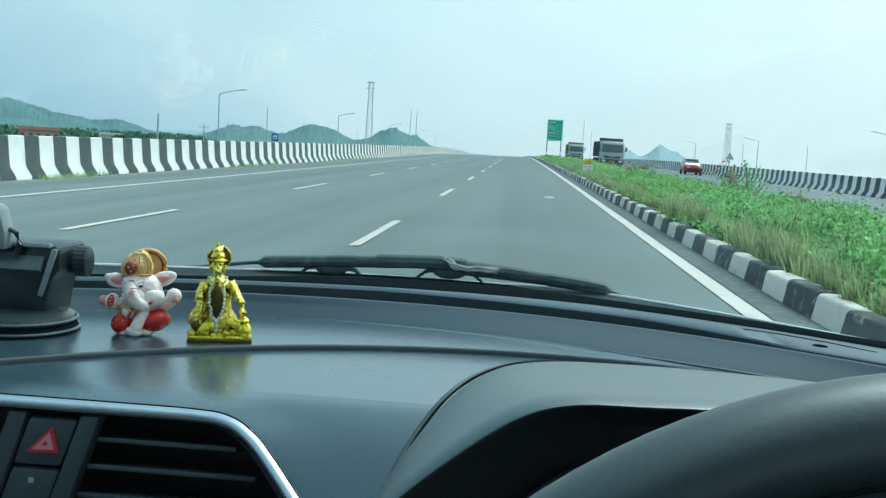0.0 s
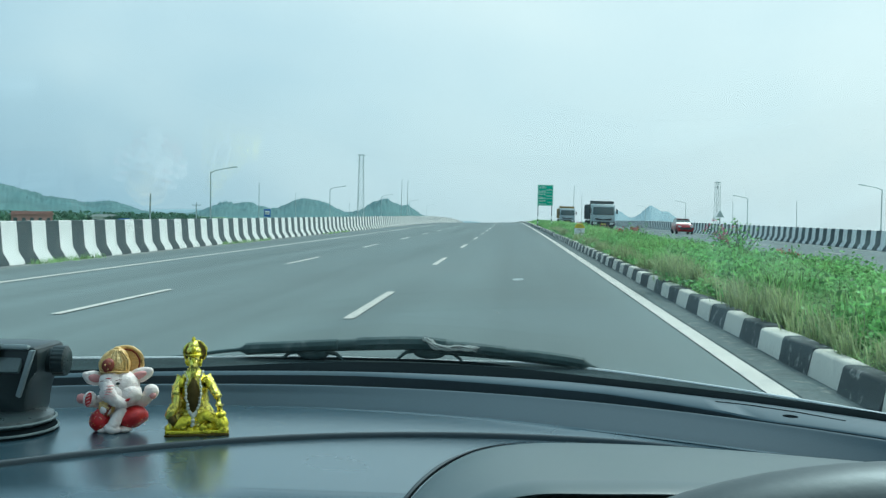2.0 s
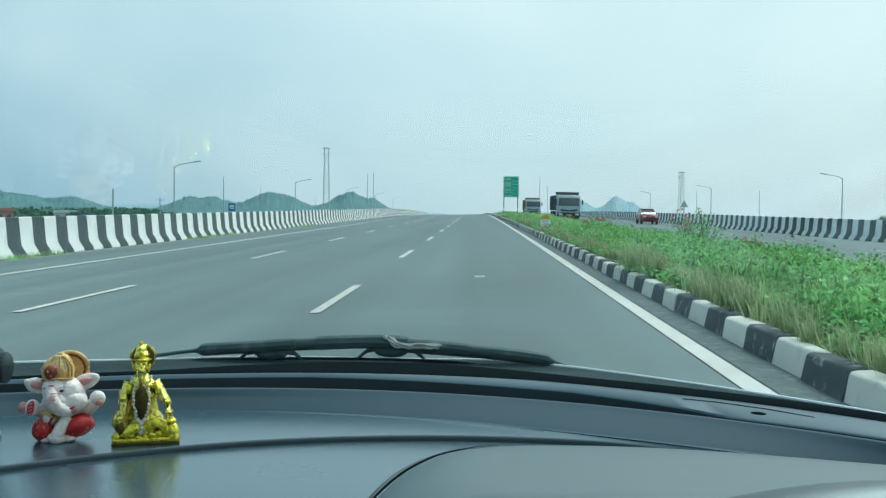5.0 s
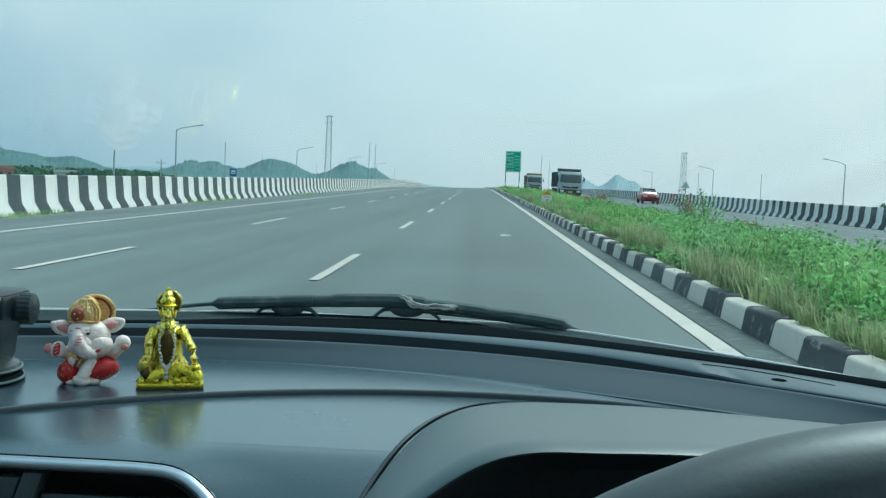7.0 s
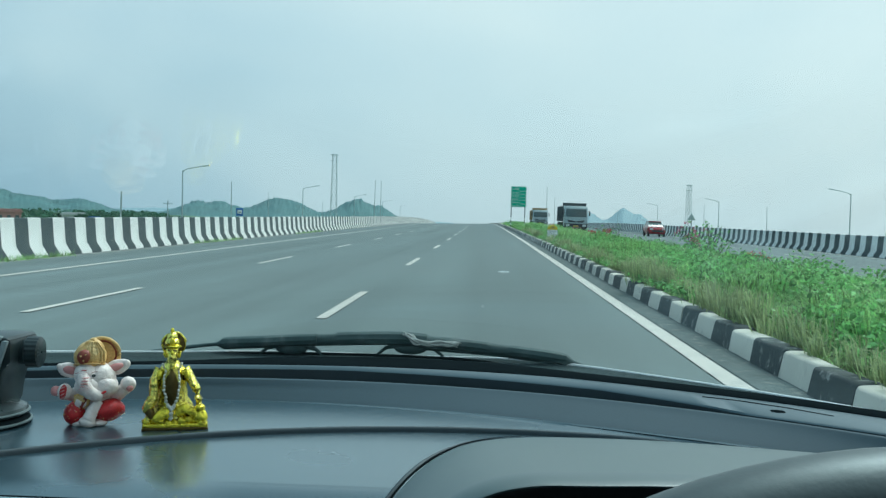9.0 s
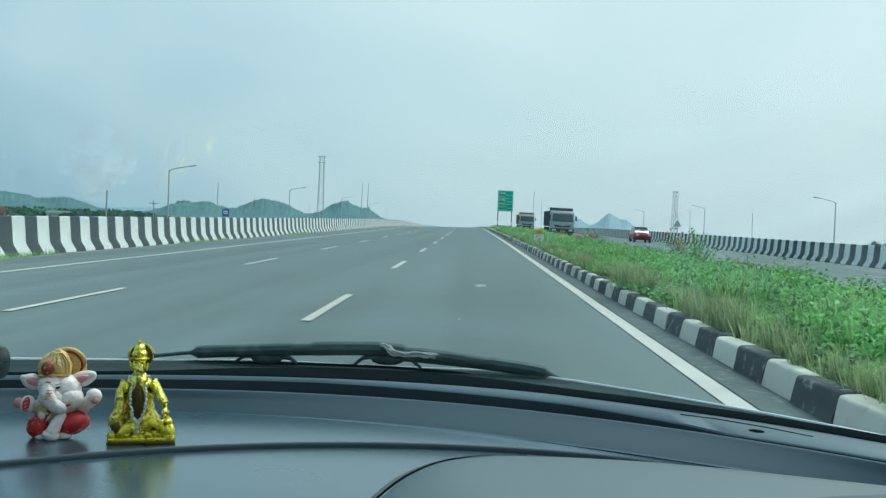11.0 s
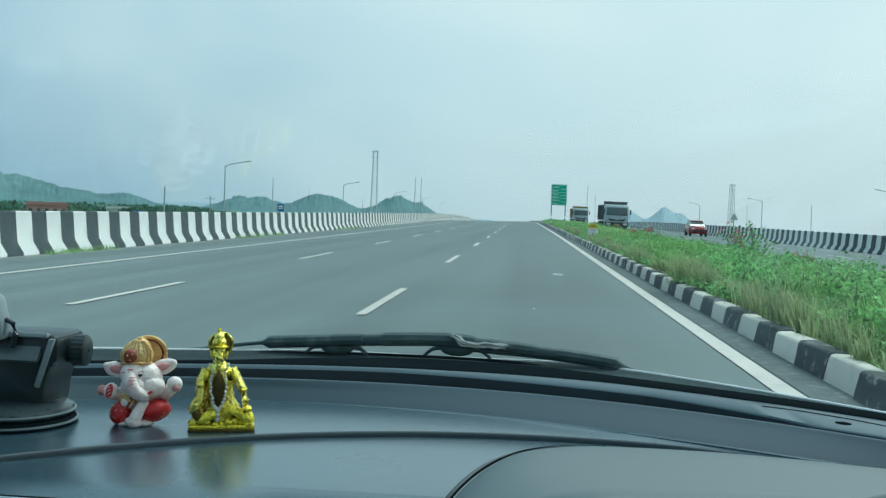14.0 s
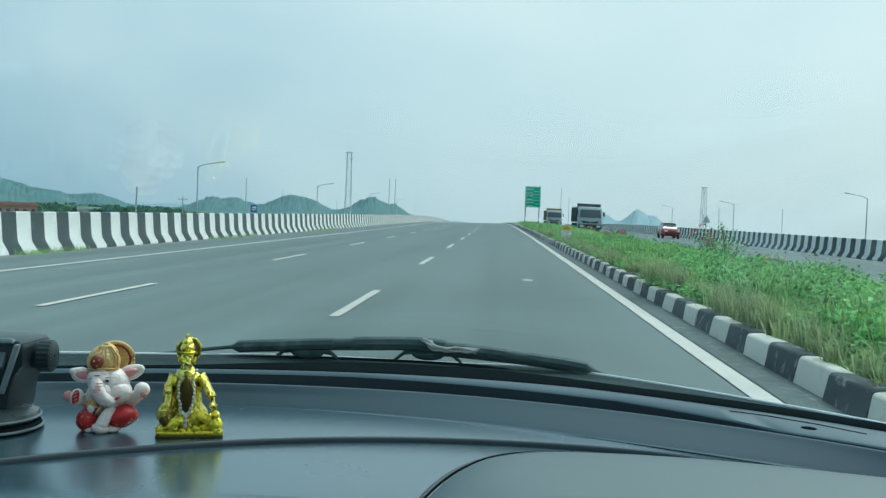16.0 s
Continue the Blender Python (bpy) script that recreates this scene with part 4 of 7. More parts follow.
# ---------- lamps, poles and lattice towers ----------
def street_lamp(flip):
    top = thing("street_lamp", "grey steel street lamp with a single arm beyond the barrier", "street lamp", group="street lamps")
    bm = bmesh.new()
    rod(bm, (0, 0, 0), (0, 0, 8.45), 0.066, 0.036, 12)
    box(bm, (0, 0, 0.15), (0.34, 0.34, 0.3), bevel=0.02)
    part("pole", bm, M["galvanised"], top)
    bm = bmesh.new()
    s = -1 if flip else 1
    tube(bm, [(0, 0, 8.35), (0.25 * s, 0, 8.52), (0.7 * s, 0, 8.62), (1.15 * s, 0, 8.70)], 0.028, 8)
    part("arm", bm, M["galvanised"], top)
    bm = bmesh.new()
    box(bm, (1.45 * s, 0, 8.75), (0.56, 0.22, 0.075), (0, -8 * s, 0), bevel=0.03, taper=(0.8, 0.8))
    part("luminaire", bm, M["galvanised"], top)
    return top


lamp_l = street_lamp(False)
lamp_l.matrix_basis = Matrix.Translation((-19.0, 62, -4.9))
for y in (104, 146, 188, 230):
    copy_thing(lamp_l, Matrix.Translation((-19.0 + bend(y) * 0.6, y, -4.9 + fall(y))))
lamp_r = street_lamp(True)
lamp_r.matrix_basis = Matrix.Translation((27.0, 77, -4.9))
for y in (119, 160, 206):
    copy_thing(lamp_r, Matrix.Translation((27.0 + bend(y) * 0.6, y, -4.9 + fall(y))))


def lattice_tower(height):
    top = thing("lattice_tower", "slim grey steel lattice tower standing in the fields", "tower", group="lattice towers")
    for sx, sy in ((-1, -1), (1, -1), (1, 1), (-1, 1)):
        bm = bmesh.new()
        rod(bm, (sx * 0.62, sy * 0.62, 0), (sx * 0.34, sy * 0.34, height), 0.040, 0.034, 6)
        part("leg", bm, M["galvanised"], top)
    bm = bmesh.new()
    n = 14
    for k in range(n):
        a, b = height * k / n, height * (k + 1) / n
        wa, wb = 0.62 - 0.28 * k / n, 0.62 - 0.28 * (k + 1) / n
        cs = [(-1, -1), (1, -1), (1, 1), (-1, 1)]
        for (x0, y0), (x1, y1) in zip(cs, cs[1:] + cs[:1]):
            p, q = ((x0, y0), (x1, y1)) if k % 2 else ((x1, y1), (x0, y0))
            rod(bm, (p[0] * wa, p[1] * wa, a), (q[0] * wb, q[1] * wb, b), 0.024, None, 5)
            rod(bm, (x0 * wb, y0 * wb, b), (x1 * wb, y1 * wb, b), 0.016, None, 5)
    part("bracing", bm, M["galvanised"], top)
    for z in (0.93, 0.99):
        bm = bmesh.new()
        box(bm, (0, 0, height * z), (1.5, 0.09, 0.10))
        part("cross_arm", bm, M["galvanised"], top)
    return top


tw = lattice_tower(16.5)
tw.matrix_basis = Matrix.Translation((-26.5, 172, -5.4))
copy_thing(tw, Matrix.Translation((40.0, 205, -8.0)) @ pose(0, 0, 0, 0, 0, 20))


def utility_pole(height, arm):
    top = thing("utility_pole", "thin grey concrete utility pole in the fields", "pole", group="utility poles")
    bm = bmesh.new()
    rod(bm, (0, 0, 0), (0, 0, height), 0.11, 0.07, 10)
    part("shaft", bm, M["concrete_pole"], top)
    if arm:
        bm = bmesh.new()
        box(bm, (0, 0, height - 0.5), (1.5, 0.09, 0.09))
        for x in (-0.65, 0, 0.65):
            rod(bm, (x, 0, height - 0.46), (x, 0, height - 0.25), 0.05, 0.03, 8)
        part("cross_arm", bm, M["galvanised"], top)
    return top


pole_a, pole_b = utility_pole(8.2, False), utility_pole(8.0, True)
pole_a.matrix_basis = Matrix.Translation(by_bearing(-20.3, 100)) @ pose(0, 0, 0, 0, 1.0, 0)
pole_b.matrix_basis = Matrix.Translation(by_bearing(-17.8, 160))
for a, d, s in ((-14.4, 128, 1.25), (-12.35, 235, 1.35), (-6.5, 260, 1.9), (-6.15, 262, 1.9), (-9.4, 300, 1.2), (11.9, 230, 1.3), (15.2, 170, 1.15), (3.2, 330, 1.9), (3.7, 330, 1.7)):
    copy_thing(pole_a, Matrix.Translation(by_bearing(a, d)) @ pose(0, 0, 0, 0, random.uniform(-1.2, 1.2), 0) @ Matrix.Diagonal((s * 0.5, s * 0.5, s, 1)))


# ---------- far buildings ----------
def farm_house(mat, w, d, h, label, windows=4):
    top = thing("house", label, "house", group="far houses")
    bm = bmesh.new()
    box(bm, (0, 0, h / 2), (w, d, h), bevel=0.04)
    part("wall", bm, mat, top)
    bm = bmesh.new()
    box(bm, (0, 0, h + 0.12), (w + 0.9, d + 0.9, 0.24), bevel=0.03)
    box(bm, (0, -d / 2 + 0.05, h + 0.5), (w, 0.14, 0.6), bevel=0.03)
    part("roof", bm, mat, top)
    for k in range(windows):
        bm = bmesh.new()
        x = -w / 2 + w * (k + 0.5) / windows
        box(bm, (x, -d / 2 - 0.02, h * 0.55), (w / windows * 0.45, 0.16, h * 0.42), bevel=0.02)
        part("window", bm, M["cab_glass"], top)
    return top


farm_house(M["wall_pink"], 11.5, 8, 3.2, "low pink brick farmhouse with a flat roof", 5).matrix_basis = Matrix.Translation(by_bearing(-26.2, 330)) @ pose(0, 0, 0, 0, 0, 26) @ Matrix.Diagonal((1, 1, 1.25, 1))
farm_house(M["wall_blue"], 6.5, 5, 2.6, "low blue painted shed beside the trees", 2).matrix_basis = Matrix.Translation(by_bearing(-21.9, 315)) @ pose(0, 0, 0, 0, 0, 22)
farm_house(M["wall_pale"], 7.5, 6, 3.4, "pale grey farm building with a flat roof", 3).matrix_basis = Matrix.Translation(by_bearing(-22.6, 345)) @ pose(0, 0, 0, 0, 0, 22)
farm_house(M["wall_pale"], 16, 8, 3.2, "long pale grey shed beyond the opposite barrier", 5).matrix_basis = Matrix.Translation(by_bearing(17.0, 230)) @ pose(0, 0, 0, 0, 0, -16)


# ---------- road signs ----------
def direction_sign():
    top = thing("direction_sign", "green highway distance sign with white border on two striped posts", "road sign")
    W, H, Z = 1.40, 1.88, 1.86
    bm = bmesh.new()
    box(bm, (0, 0, Z + H / 2), (W, 0.03, H), bevel=0.006)
    board = part("board", bm, M["sign_green"], top, "green sign board with white lettering")
    bm = bmesh.new()
    e, t = 0.045, 0.026
    for x in (-W / 2 + e, W / 2 - e):
        box(bm, (x, -0.018, Z + H / 2), (t, 0.006, H - 2 * e + t))
    for z in (Z + e, Z + H * 0.335, Z + H * 0.62, Z + H - e):
        box(bm, (0, -0.0184, z), (W - 2 * e, 0.006, t))
    part("border", bm, M["sign_white"], board)
    for text, size, x, z, w in (("अजमेर", 0.235, -0.60, 1.54, 0.62), ("Ajmer", 0.235, -0.60, 1.24, 0.62), ("263Km", 0.15, 0.10, 1.39, 0.52),
                                ("जयपुर", 0.215, -0.60, 0.94, 0.62), ("Jaipur", 0.215, -0.60, 0.68, 0.62), ("136Km", 0.15, 0.10, 0.83, 0.52),
                                ("पनियाला मोड़", 0.175, -0.60, 0.36, 0.70), ("Paniyala Mor", 0.17, -0.60, 0.11, 0.70), ("18Km", 0.15, 0.20, 0.25, 0.42)):
        writing(text, size, pose(x, -0.018, Z + z), M["sign_white"], board, width=w)
    for x in (-W / 2 + 0.06, W / 2 - 0.10):
        post = None
        bm = bmesh.new()
        rod(bm, (x, 0.055, 0.9), (x, 0.055, Z + H - 0.1), 0.04, None, 14)
        post = part("post", bm, M["post_black"], top)
        for k in range(4):
            bm = bmesh.new()
            rod(bm, (x, 0.055, 0.225 * k), (x, 0.055, 0.225 * (k + 1)), 0.041, None, 14)
            part("band", bm, M["post_black" if k % 2 == 0 else "post_white"], post, "black painted band" if k % 2 == 0 else "white painted band")
    return top


direction_sign().matrix_basis = Matrix.Translation(road_at(2.98, 92.0, 0.2)) @ pose(0, 0, 0, 0, 0, -4)


def milestone():
    top = thing("milestone", "white kilometre stone with a rounded yellow top and black lettering", "milestone")
    w, h, r = 0.44, 0.42, 0.22
    low = [(-w / 2, 0), (w / 2, 0), (w / 2, h), (-w / 2, h)]
    cap = [(w / 2, h), (w / 2, h + 0.04)] + [(r * math.cos(a), h + 0.04 + r * 0.82 * math.sin(a)) for a in np.linspace(0.15, math.pi - 0.15, 13)] + [(-w / 2, h + 0.04), (-w / 2, h)]
    bm = bmesh.new()
    prism(bm, low, 0.2, pose(0, 0, 0), 0, 0.008)
    body = part("stone", bm, M["stone_white"], top)
    bm = bmesh.new()
    prism(bm, cap, 0.2, pose(0, 0, 0), 0, 0.008)
    head = part("cap", bm, M["stone_yellow"], top, "yellow painted rounded cap")
    writing("1488", 0.11, pose(-0.10, -0.102, h + 0.08), M["ink"], head, width=0.19)
    writing("KOTPUTLI", 0.105, pose(-0.14, -0.102, 0.30), M["ink"], body, width=0.30)
    writing("27", 0.17, pose(-0.07, -0.102, 0.13), M["ink"], body, width=0.15)
    bm = bmesh.new()
    box(bm, (-w / 2 - 0.001, 0, 0.25), (0.004, 0.03, 0.09))
    part("side_mark", bm, M["ink"], body, "dark painted mark on the stone's side")
    return top


milestone().matrix_basis = Matrix.Translation(road_at(3.05, 47.0, 0.20)) @ pose(0, 0, 0, 0, 0, 6)


def warning_sign():
    top = thing("warning_sign", "triangular road warning sign seen from behind on a post", "road sign")
    bm = bmesh.new()
    prism(bm, [(-0.45, 0), (0.45, 0), (0, 0.78)], 0.02, pose(0, 0, 1.7), 0, 0.008)
    part("plate", bm, M["galvanised"], top)
    bm = bmesh.new()
    rod(bm, (0, 0.04, 0), (0, 0.04, 2.4), 0.035, None, 12)
    part("post", bm, M["post_black"], top)
    return top


warning_sign().matrix_basis = Matrix.Translation((21.4, 108, -0.4))


def info_sign():
    top = thing("info_sign", "small blue roadside sign with a white panel beyond the barrier", "road sign")
    bm = bmesh.new()
    box(bm, (0, 0, 2.35), (0.42, 0.02, 0.48), bevel=0.01)
    plate = part("plate", bm, M["sign_blue"], top)
    bm = bmesh.new()
    box(bm, (0, -0.013, 2.36), (0.27, 0.006, 0.22), bevel=0.004)
    part("panel", bm, M["sign_white"], plate, "white panel with a dark bar")
    bm = bmesh.new()
    box(bm, (0, -0.018, 2.34), (0.21, 0.005, 0.05))
    part("bar", bm, M["ink"], plate)
    bm = bmesh.new()
    rod(bm, (0, 0.03, 0), (0, 0.03, 2.55), 0.028, None, 10)
    part("post", bm, M["galvanised"], top)
    return top


info_sign().matrix_basis = Matrix.Translation((-15.4, 62.0, -1.3)) @ pose(0, 0, 0, 0, 0, 8)


# ---------- vehicles on the opposite carriageway ----------
def wheel(parent, x, y, r, w, name="wheel"):
    bm = bmesh.new()
    ring = [(r * 0.62, w / 2), (r * 0.9, w / 2), (r, w * 0.36), (r, -w * 0.36), (r * 0.9, -w / 2), (r * 0.62, -w / 2)]
    rows = [[(x + b, y + a * math.cos(t), r + a * math.sin(t)) for a, b in ring] for t in np.linspace(0, 2 * math.pi, 25)]
    sheet(bm, rows)
    bmesh.ops.remove_doubles(bm, verts=bm.verts, dist=1e-4)
    wh = part(name, bm, M["tyre"], parent)
    bm = bmesh.new()
    rod(bm, (x - w * 0.3, y, r), (x + w * 0.3, y, r), r * 0.63, None, 20)
    rod(bm, (x - w * 0.45, y, r), (x + w * 0.45, y, r), r * 0.22, None, 12)
    part("rim", bm, M["chassis"], wh)


def tipper_truck(body_mat, label):
    """Forward-control tipper lorry facing -y; its front bumper at y = 0."""
    top = thing("tipper_truck", label, "truck", group="tipper trucks")
    bm = bmesh.new()
    # cab: side outline swept across the width
    side = [(0.05, 0.55), (0.0, 0.95), (0.03, 1.45), (0.22, 2.55), (0.42, 2.78), (1.75, 2.82), (1.85, 2.6), (1.85, 0.62)]
    prism(bm, side, 2.42, pose(0, 0, 0, 0, 0, 90), 0, 0.05)
    cab = part("cab", bm, M["truck_white"], top)
    bm = bmesh.new()
    prism(bm, [(-1.12, 0), (1.12, 0), (1.06, 0.84), (-1.06, 0.84)], 0.05, pose(0, 0.045, 1.66, -9.8, 0, 0), 0, 0.02)
    ws = part("windscreen", bm, M["cab_glass"], cab)
    for s in (-0.35, 0.45):
        bm = bmesh.new()
        rod(bm, (s, 0.0, 1.70), (s + 0.55, 0.01, 1.78), 0.014, None, 6)
        part("wiper", bm, M["chassis"], ws)
    for s in (-1, 1):
        bm = bmesh.new()
        prism(bm, [(0.42, 1.65), (1.35, 1.62), (1.35, 2.45), (0.55, 2.45)], 0.03, pose(s * 1.215, 0, 0, 0, 0, 90), 0, 0.01)
        part("side_window", bm, M["cab_glass"], cab)
        bm = bmesh.new()
        box(bm, (s * 1.42, 0.12, 2.05), (0.16, 0.10, 0.48), bevel=0.03)
        rod(bm, (s * 1.2, 0.2, 2.3), (s * 1.42, 0.12, 2.28), 0.02, None, 8)
        part("mirror", bm, M["chassis"], cab)
        bm = bmesh.new()
        box(bm, (s * 0.88, -0.045, 0.76), (0.42, 0.10, 0.24), bevel=0.03)
        part("headlight", bm, M["lamp_lens"], top)
    bm = bmesh.new()
    prism(bm, [(-0.92, 0.14), (-0.75, -0.10), (0.75, -0.10), (0.92, 0.14), (0.3, 0.05), (-0.3, 0.05)], 0.06, pose(0, -0.015, 1.18), 0, 0.01)
    part("grille", bm, M["chassis"], cab, "dark wing-shaped grille")
    bm = bmesh.new()
    box(bm, (0, -0.03, 1.22), (0.20, 0.05, 0.10), bevel=0.02)
    part("badge", bm, M["galvanised"], cab)
    bm = bmesh.new()
    box(bm, (0, 0.02, 0.72), (2.46, 0.22, 0.46), bevel=0.05)
    box(bm, (0, 0.10, 0.42), (2.2, 0.16, 0.16), bevel=0.03)
    bump = part("bumper", bm, M["chassis"], top)
    bm = bmesh.new()
    box(bm, (0, -0.10, 0.68), (0.52, 0.02, 0.16))
    plate = part("number_plate", bm, M["plate_yellow"], bump, "yellow number plate")
    bm = bmesh.new()
    box(bm, (0, -0.112, 0.68), (0.40, 0.006, 0.05))
    part("bar", bm, M["ink"], bump)
    bm = bmesh.new()
    for s in (-0.42, 0.42):
        box(bm, (s, 4.6, 0.88), (0.12, 7.6, 0.26), bevel=0.01)
    for y in (2.4, 4.2, 6.2, 8.0):
        box(bm, (0, y, 0.88), (0.84, 0.12, 0.2))
    rod(bm, (-0.78, 2.9, 0.75), (-0.78, 3.9, 0.75), 0.30, None, 14)
    box(bm, (0.8, 3.3, 0.75), (0.5, 0.9, 0.5), bevel=0.03)
    part("chassis", bm, M["chassis"], top)
    # tipping body with ribbed sides and a raised headboard
    bm = bmesh.new()
    z0, z1, w, y0, y1 = 1.12, 2.72, 2.46, 2.1, 8.6
    box(bm, (0, (y0 + y1) / 2, z0 + 0.05), (w, y1 - y0, 0.1))
    for s in (-1, 1):
        box(bm, (s * (w / 2 - 0.03), (y0 + y1) / 2, (z0 + z1) / 2), (0.06, y1 - y0, z1 - z0))
        box(bm, (s * (w / 2 - 0.02), (y0 + y1) / 2, z1), (0.13, y1 - y0, 0.12), bevel=0.02)
    box(bm, (0, y0, (z0 + z1 + 0.38) / 2), (w + 0.04, 0.08, z1 + 0.38 - z0), bevel=0.01)
    box(bm, (0, y0 - 0.02, z1 + 0.38), (w + 0.12, 0.16, 0.10), bevel=0.02)
    box(bm, (0, y1, (z0 + z1 - 0.1) / 2), (w, 0.08, z1 - 0.1 - z0))
    bed = part("tipper_body", bm, body_mat, top, "ribbed steel tipper body")
    for s in (-1, 1):
        for k in range(6):
            bm = bmesh.new()
            box(bm, (s * (w / 2 + 0.045), y0 + 0.35 + k * (y1 - y0 - 0.6) / 5, (z0 + z1) / 2), (0.09, 0.14, z1 - z0), bevel=0.01)
            part("rib", bm, body_mat, bed)
    for y in (1.25, 2.75, 5.35, 6.65, 7.95):
        for s in (-1, 1):
            wheel(top, s * 1.02, y, 0.52, 0.34 if y < 3 else 0.46)
    return top


tipper_truck(M["tipper_ochre"], "grey-cabbed tipper truck with an ochre ribbed body on the opposite road").matrix_basis = Matrix.Translation(road_at(9.6, 168.0)) @ pose(0, 0, 0, 0, 0.8, 1)
tipper_truck(M["tipper_dark"], "grey-cabbed tipper truck with a dark grey body on the opposite road").matrix_basis = Matrix.Translation(road_at(9.7, 108.0)) @ pose(0, 0, 0, 0, 0.8, 1)


def red_car():
    top = thing("car", "small red hatchback on the opposite carriageway", "car")
    secs = [(-0.0, 0.42, 0.72, 0.74), (0.12, 0.28, 0.86, 0.80), (1.0, 0.22, 0.98, 0.83), (1.35, 0.22, 1.02, 0.84), (3.3, 0.22, 1.02, 0.84), (3.65, 0.3, 0.98, 0.80), (3.72, 0.42, 0.8, 0.74)]
    bm = bmesh.new()
    rows = []
    for y, z0, z1, w in secs:
        rows.append([(-w * 0.9, y, z0), (-w, y, (z0 + z1) / 2), (-w * 0.94, y, z1 - 0.05), (-w * 0.8, y, z1), (w * 0.8, y, z1), (w * 0.94, y, z1 - 0.05), (w, y, (z0 + z1) / 2), (w * 0.9, y, z0), (-w * 0.9, y, z0)])
    sheet(bm, rows)
    bmesh.ops.remove_doubles(bm, verts=bm.verts, dist=1e-4)
    bmesh.ops.holes_fill(bm, edges=bm.edges)
    part("body", bm, M["car_red"], top)
    bm = bmesh.new()
    sheet(bm, [[(-0.70, 1.05, 0.98), (0.70, 1.05, 0.98)], [(-0.60, 1.75, 1.46), (0.60, 1.75, 1.46)], [(-0.60, 3.0, 1.49), (0.60, 3.0, 1.49)], [(-0.68, 3.62, 1.0), (0.68, 3.62, 1.0)]])
    for s in (-1, 1):
        q = [(s * 0.70, 1.05, 0.98), (s * 0.60, 1.75, 1.46), (s * 0.60, 3.0, 1.49), (s * 0.68, 3.62, 1.0)]
        bm.faces.new([bm.verts.new(p) for p in q])
    part("window", bm, M["cab_glass"], top)
    bm = bmesh.new()
    box(bm, (0, 2.35, 1.475), (1.16, 1.25, 0.06), bevel=0.025)
    part("roof", bm, M["car_red"], top)
    bm = bmesh.new()
    box(bm, (0, -0.02, 0.55), (1.1, 0.06, 0.18), bevel=0.02)
    part("grille", bm, M["chassis"], top)
    for s in (-1, 1):
        bm = bmesh.new()
        box(bm, (s * 0.58, 0.04, 0.74), (0.30, 0.12, 0.14), bevel=0.03)
        part("headlight", bm, M["lamp_lens"], top)
        for y in (0.72, 3.0):
            wheel(top, s * 0.74, y, 0.29, 0.18)
    return top


red_car().matrix_basis = Matrix.Translation(road_at(16.6, 98.0)) @ pose(0, 0, 0, 0, 0.8, 1)


# ---------- the car round the camera ----------
def poly(c, x):
    return ((c[0] * x + c[1]) * x + c[2]) * x + c[3]


def dash_line(c, x, lo=-0.42, hi=0.33):
    """A line of the dashboard in plan, carried on gently past its ends."""
    if x < lo:
        return poly(c, lo) + (x - lo) * 0.35
    if x > hi:
        return poly(c, hi) - (x - hi) * 0.55
    return poly(c, x)


RUBBER_LINE = (-0.4972, -0.9782, -0.1732, 0.8994)
SLOT_FAR = (0.1594, -0.8925, -0.2844, 0.8783)
SLOT_NEAR = (-0.2077, -0.9006, -0.2332, 0.8357)
BAND_LINE = (0.5154, -0.7333, -0.3022, 0.8051)
GROOVE_LINE = (0.6373, -1.0023, 0.0297, 0.7655)


def band_y(x):
    """The crease at the foot of the upper face; it runs out into the ledge at the driver's end."""
    a, b = dash_line(BAND_LINE, x), dash_line(SLOT_NEAR, x) - 0.005
    return 0.5 * (a + b - math.sqrt((a - b) ** 2 + 0.00002))


def groove_y(x):
    a, b = dash_line(GROOVE_LINE, x), band_y(x) - 0.004
    return 0.5 * (a + b - math.sqrt((a - b) ** 2 + 0.00006))


def glass_y(x):
    """Where the glass meets its rubber foot, which is narrow at the passenger's side."""
    return dash_line(RUBBER_LINE, x) + float(np.interp(x, (-0.36, -0.27, -0.2, -0.1, 0.0, 0.1, 0.2), (0.016, 0.022, 0.046, 0.064, 0.060, 0.048, 0.042)))


def slot_far(x):
    """The demister slot narrows to a point at its driver's end."""
    near, far = dash_line(SLOT_NEAR, x), min(dash_line(SLOT_FAR, x), dash_line(RUBBER_LINE, x) - 0.007)
    k = min(1.0, max(0.0, (0.195 - x) / 0.10))
    return near + (far - near) * (k ** 0.6)


car_x = np.concatenate([np.linspace(-0.98, -0.32, 30)[:-1], np.linspace(-0.32, 0.10, 130)[:-1], np.linspace(0.10, 0.60, 50)])
dashboard = thing("dashboard", "dark charcoal car dashboard with a reflective soft-touch top", "dashboard")

bm = bmesh.new()
sheet(bm, [[(x, glass_y(x) + 0.03, 1.036) for x in car_x], [(x, dash_line(RUBBER_LINE, x) - 0.002, 1.0472) for x in car_x],
           [(x, slot_far(x) + 0.0015, 1.0454) for x in car_x], [(x, slot_far(x), 1.0440) for x in car_x]])
part("windscreen_ledge", bm, M["dash_ledge"], dashboard, smooth=50)

bm = bmesh.new()
sheet(bm, [[(x, slot_far(x), 1.0440) for x in car_x], [(x, slot_far(x) - 0.0006, 1.026) for x in car_x],
           [(x, dash_line(SLOT_NEAR, x) + 0.001, 1.026) for x in car_x], [(x, dash_line(SLOT_NEAR, x) + 0.0003, 1.0418) for x in car_x]])
part("demister_slot", bm, M["dash_soft"], dashboard, "black demister slot below the windscreen")


def top_row(u, z):
    return [(x, dash_line(SLOT_NEAR, x) * (1 - u) + band_y(x) * u, z) for x in car_x]


def tier_row(u, z):
    return [(x, band_y(x) * (1 - u) + (groove_y(x) + 0.0026) * u, z) for x in car_x]


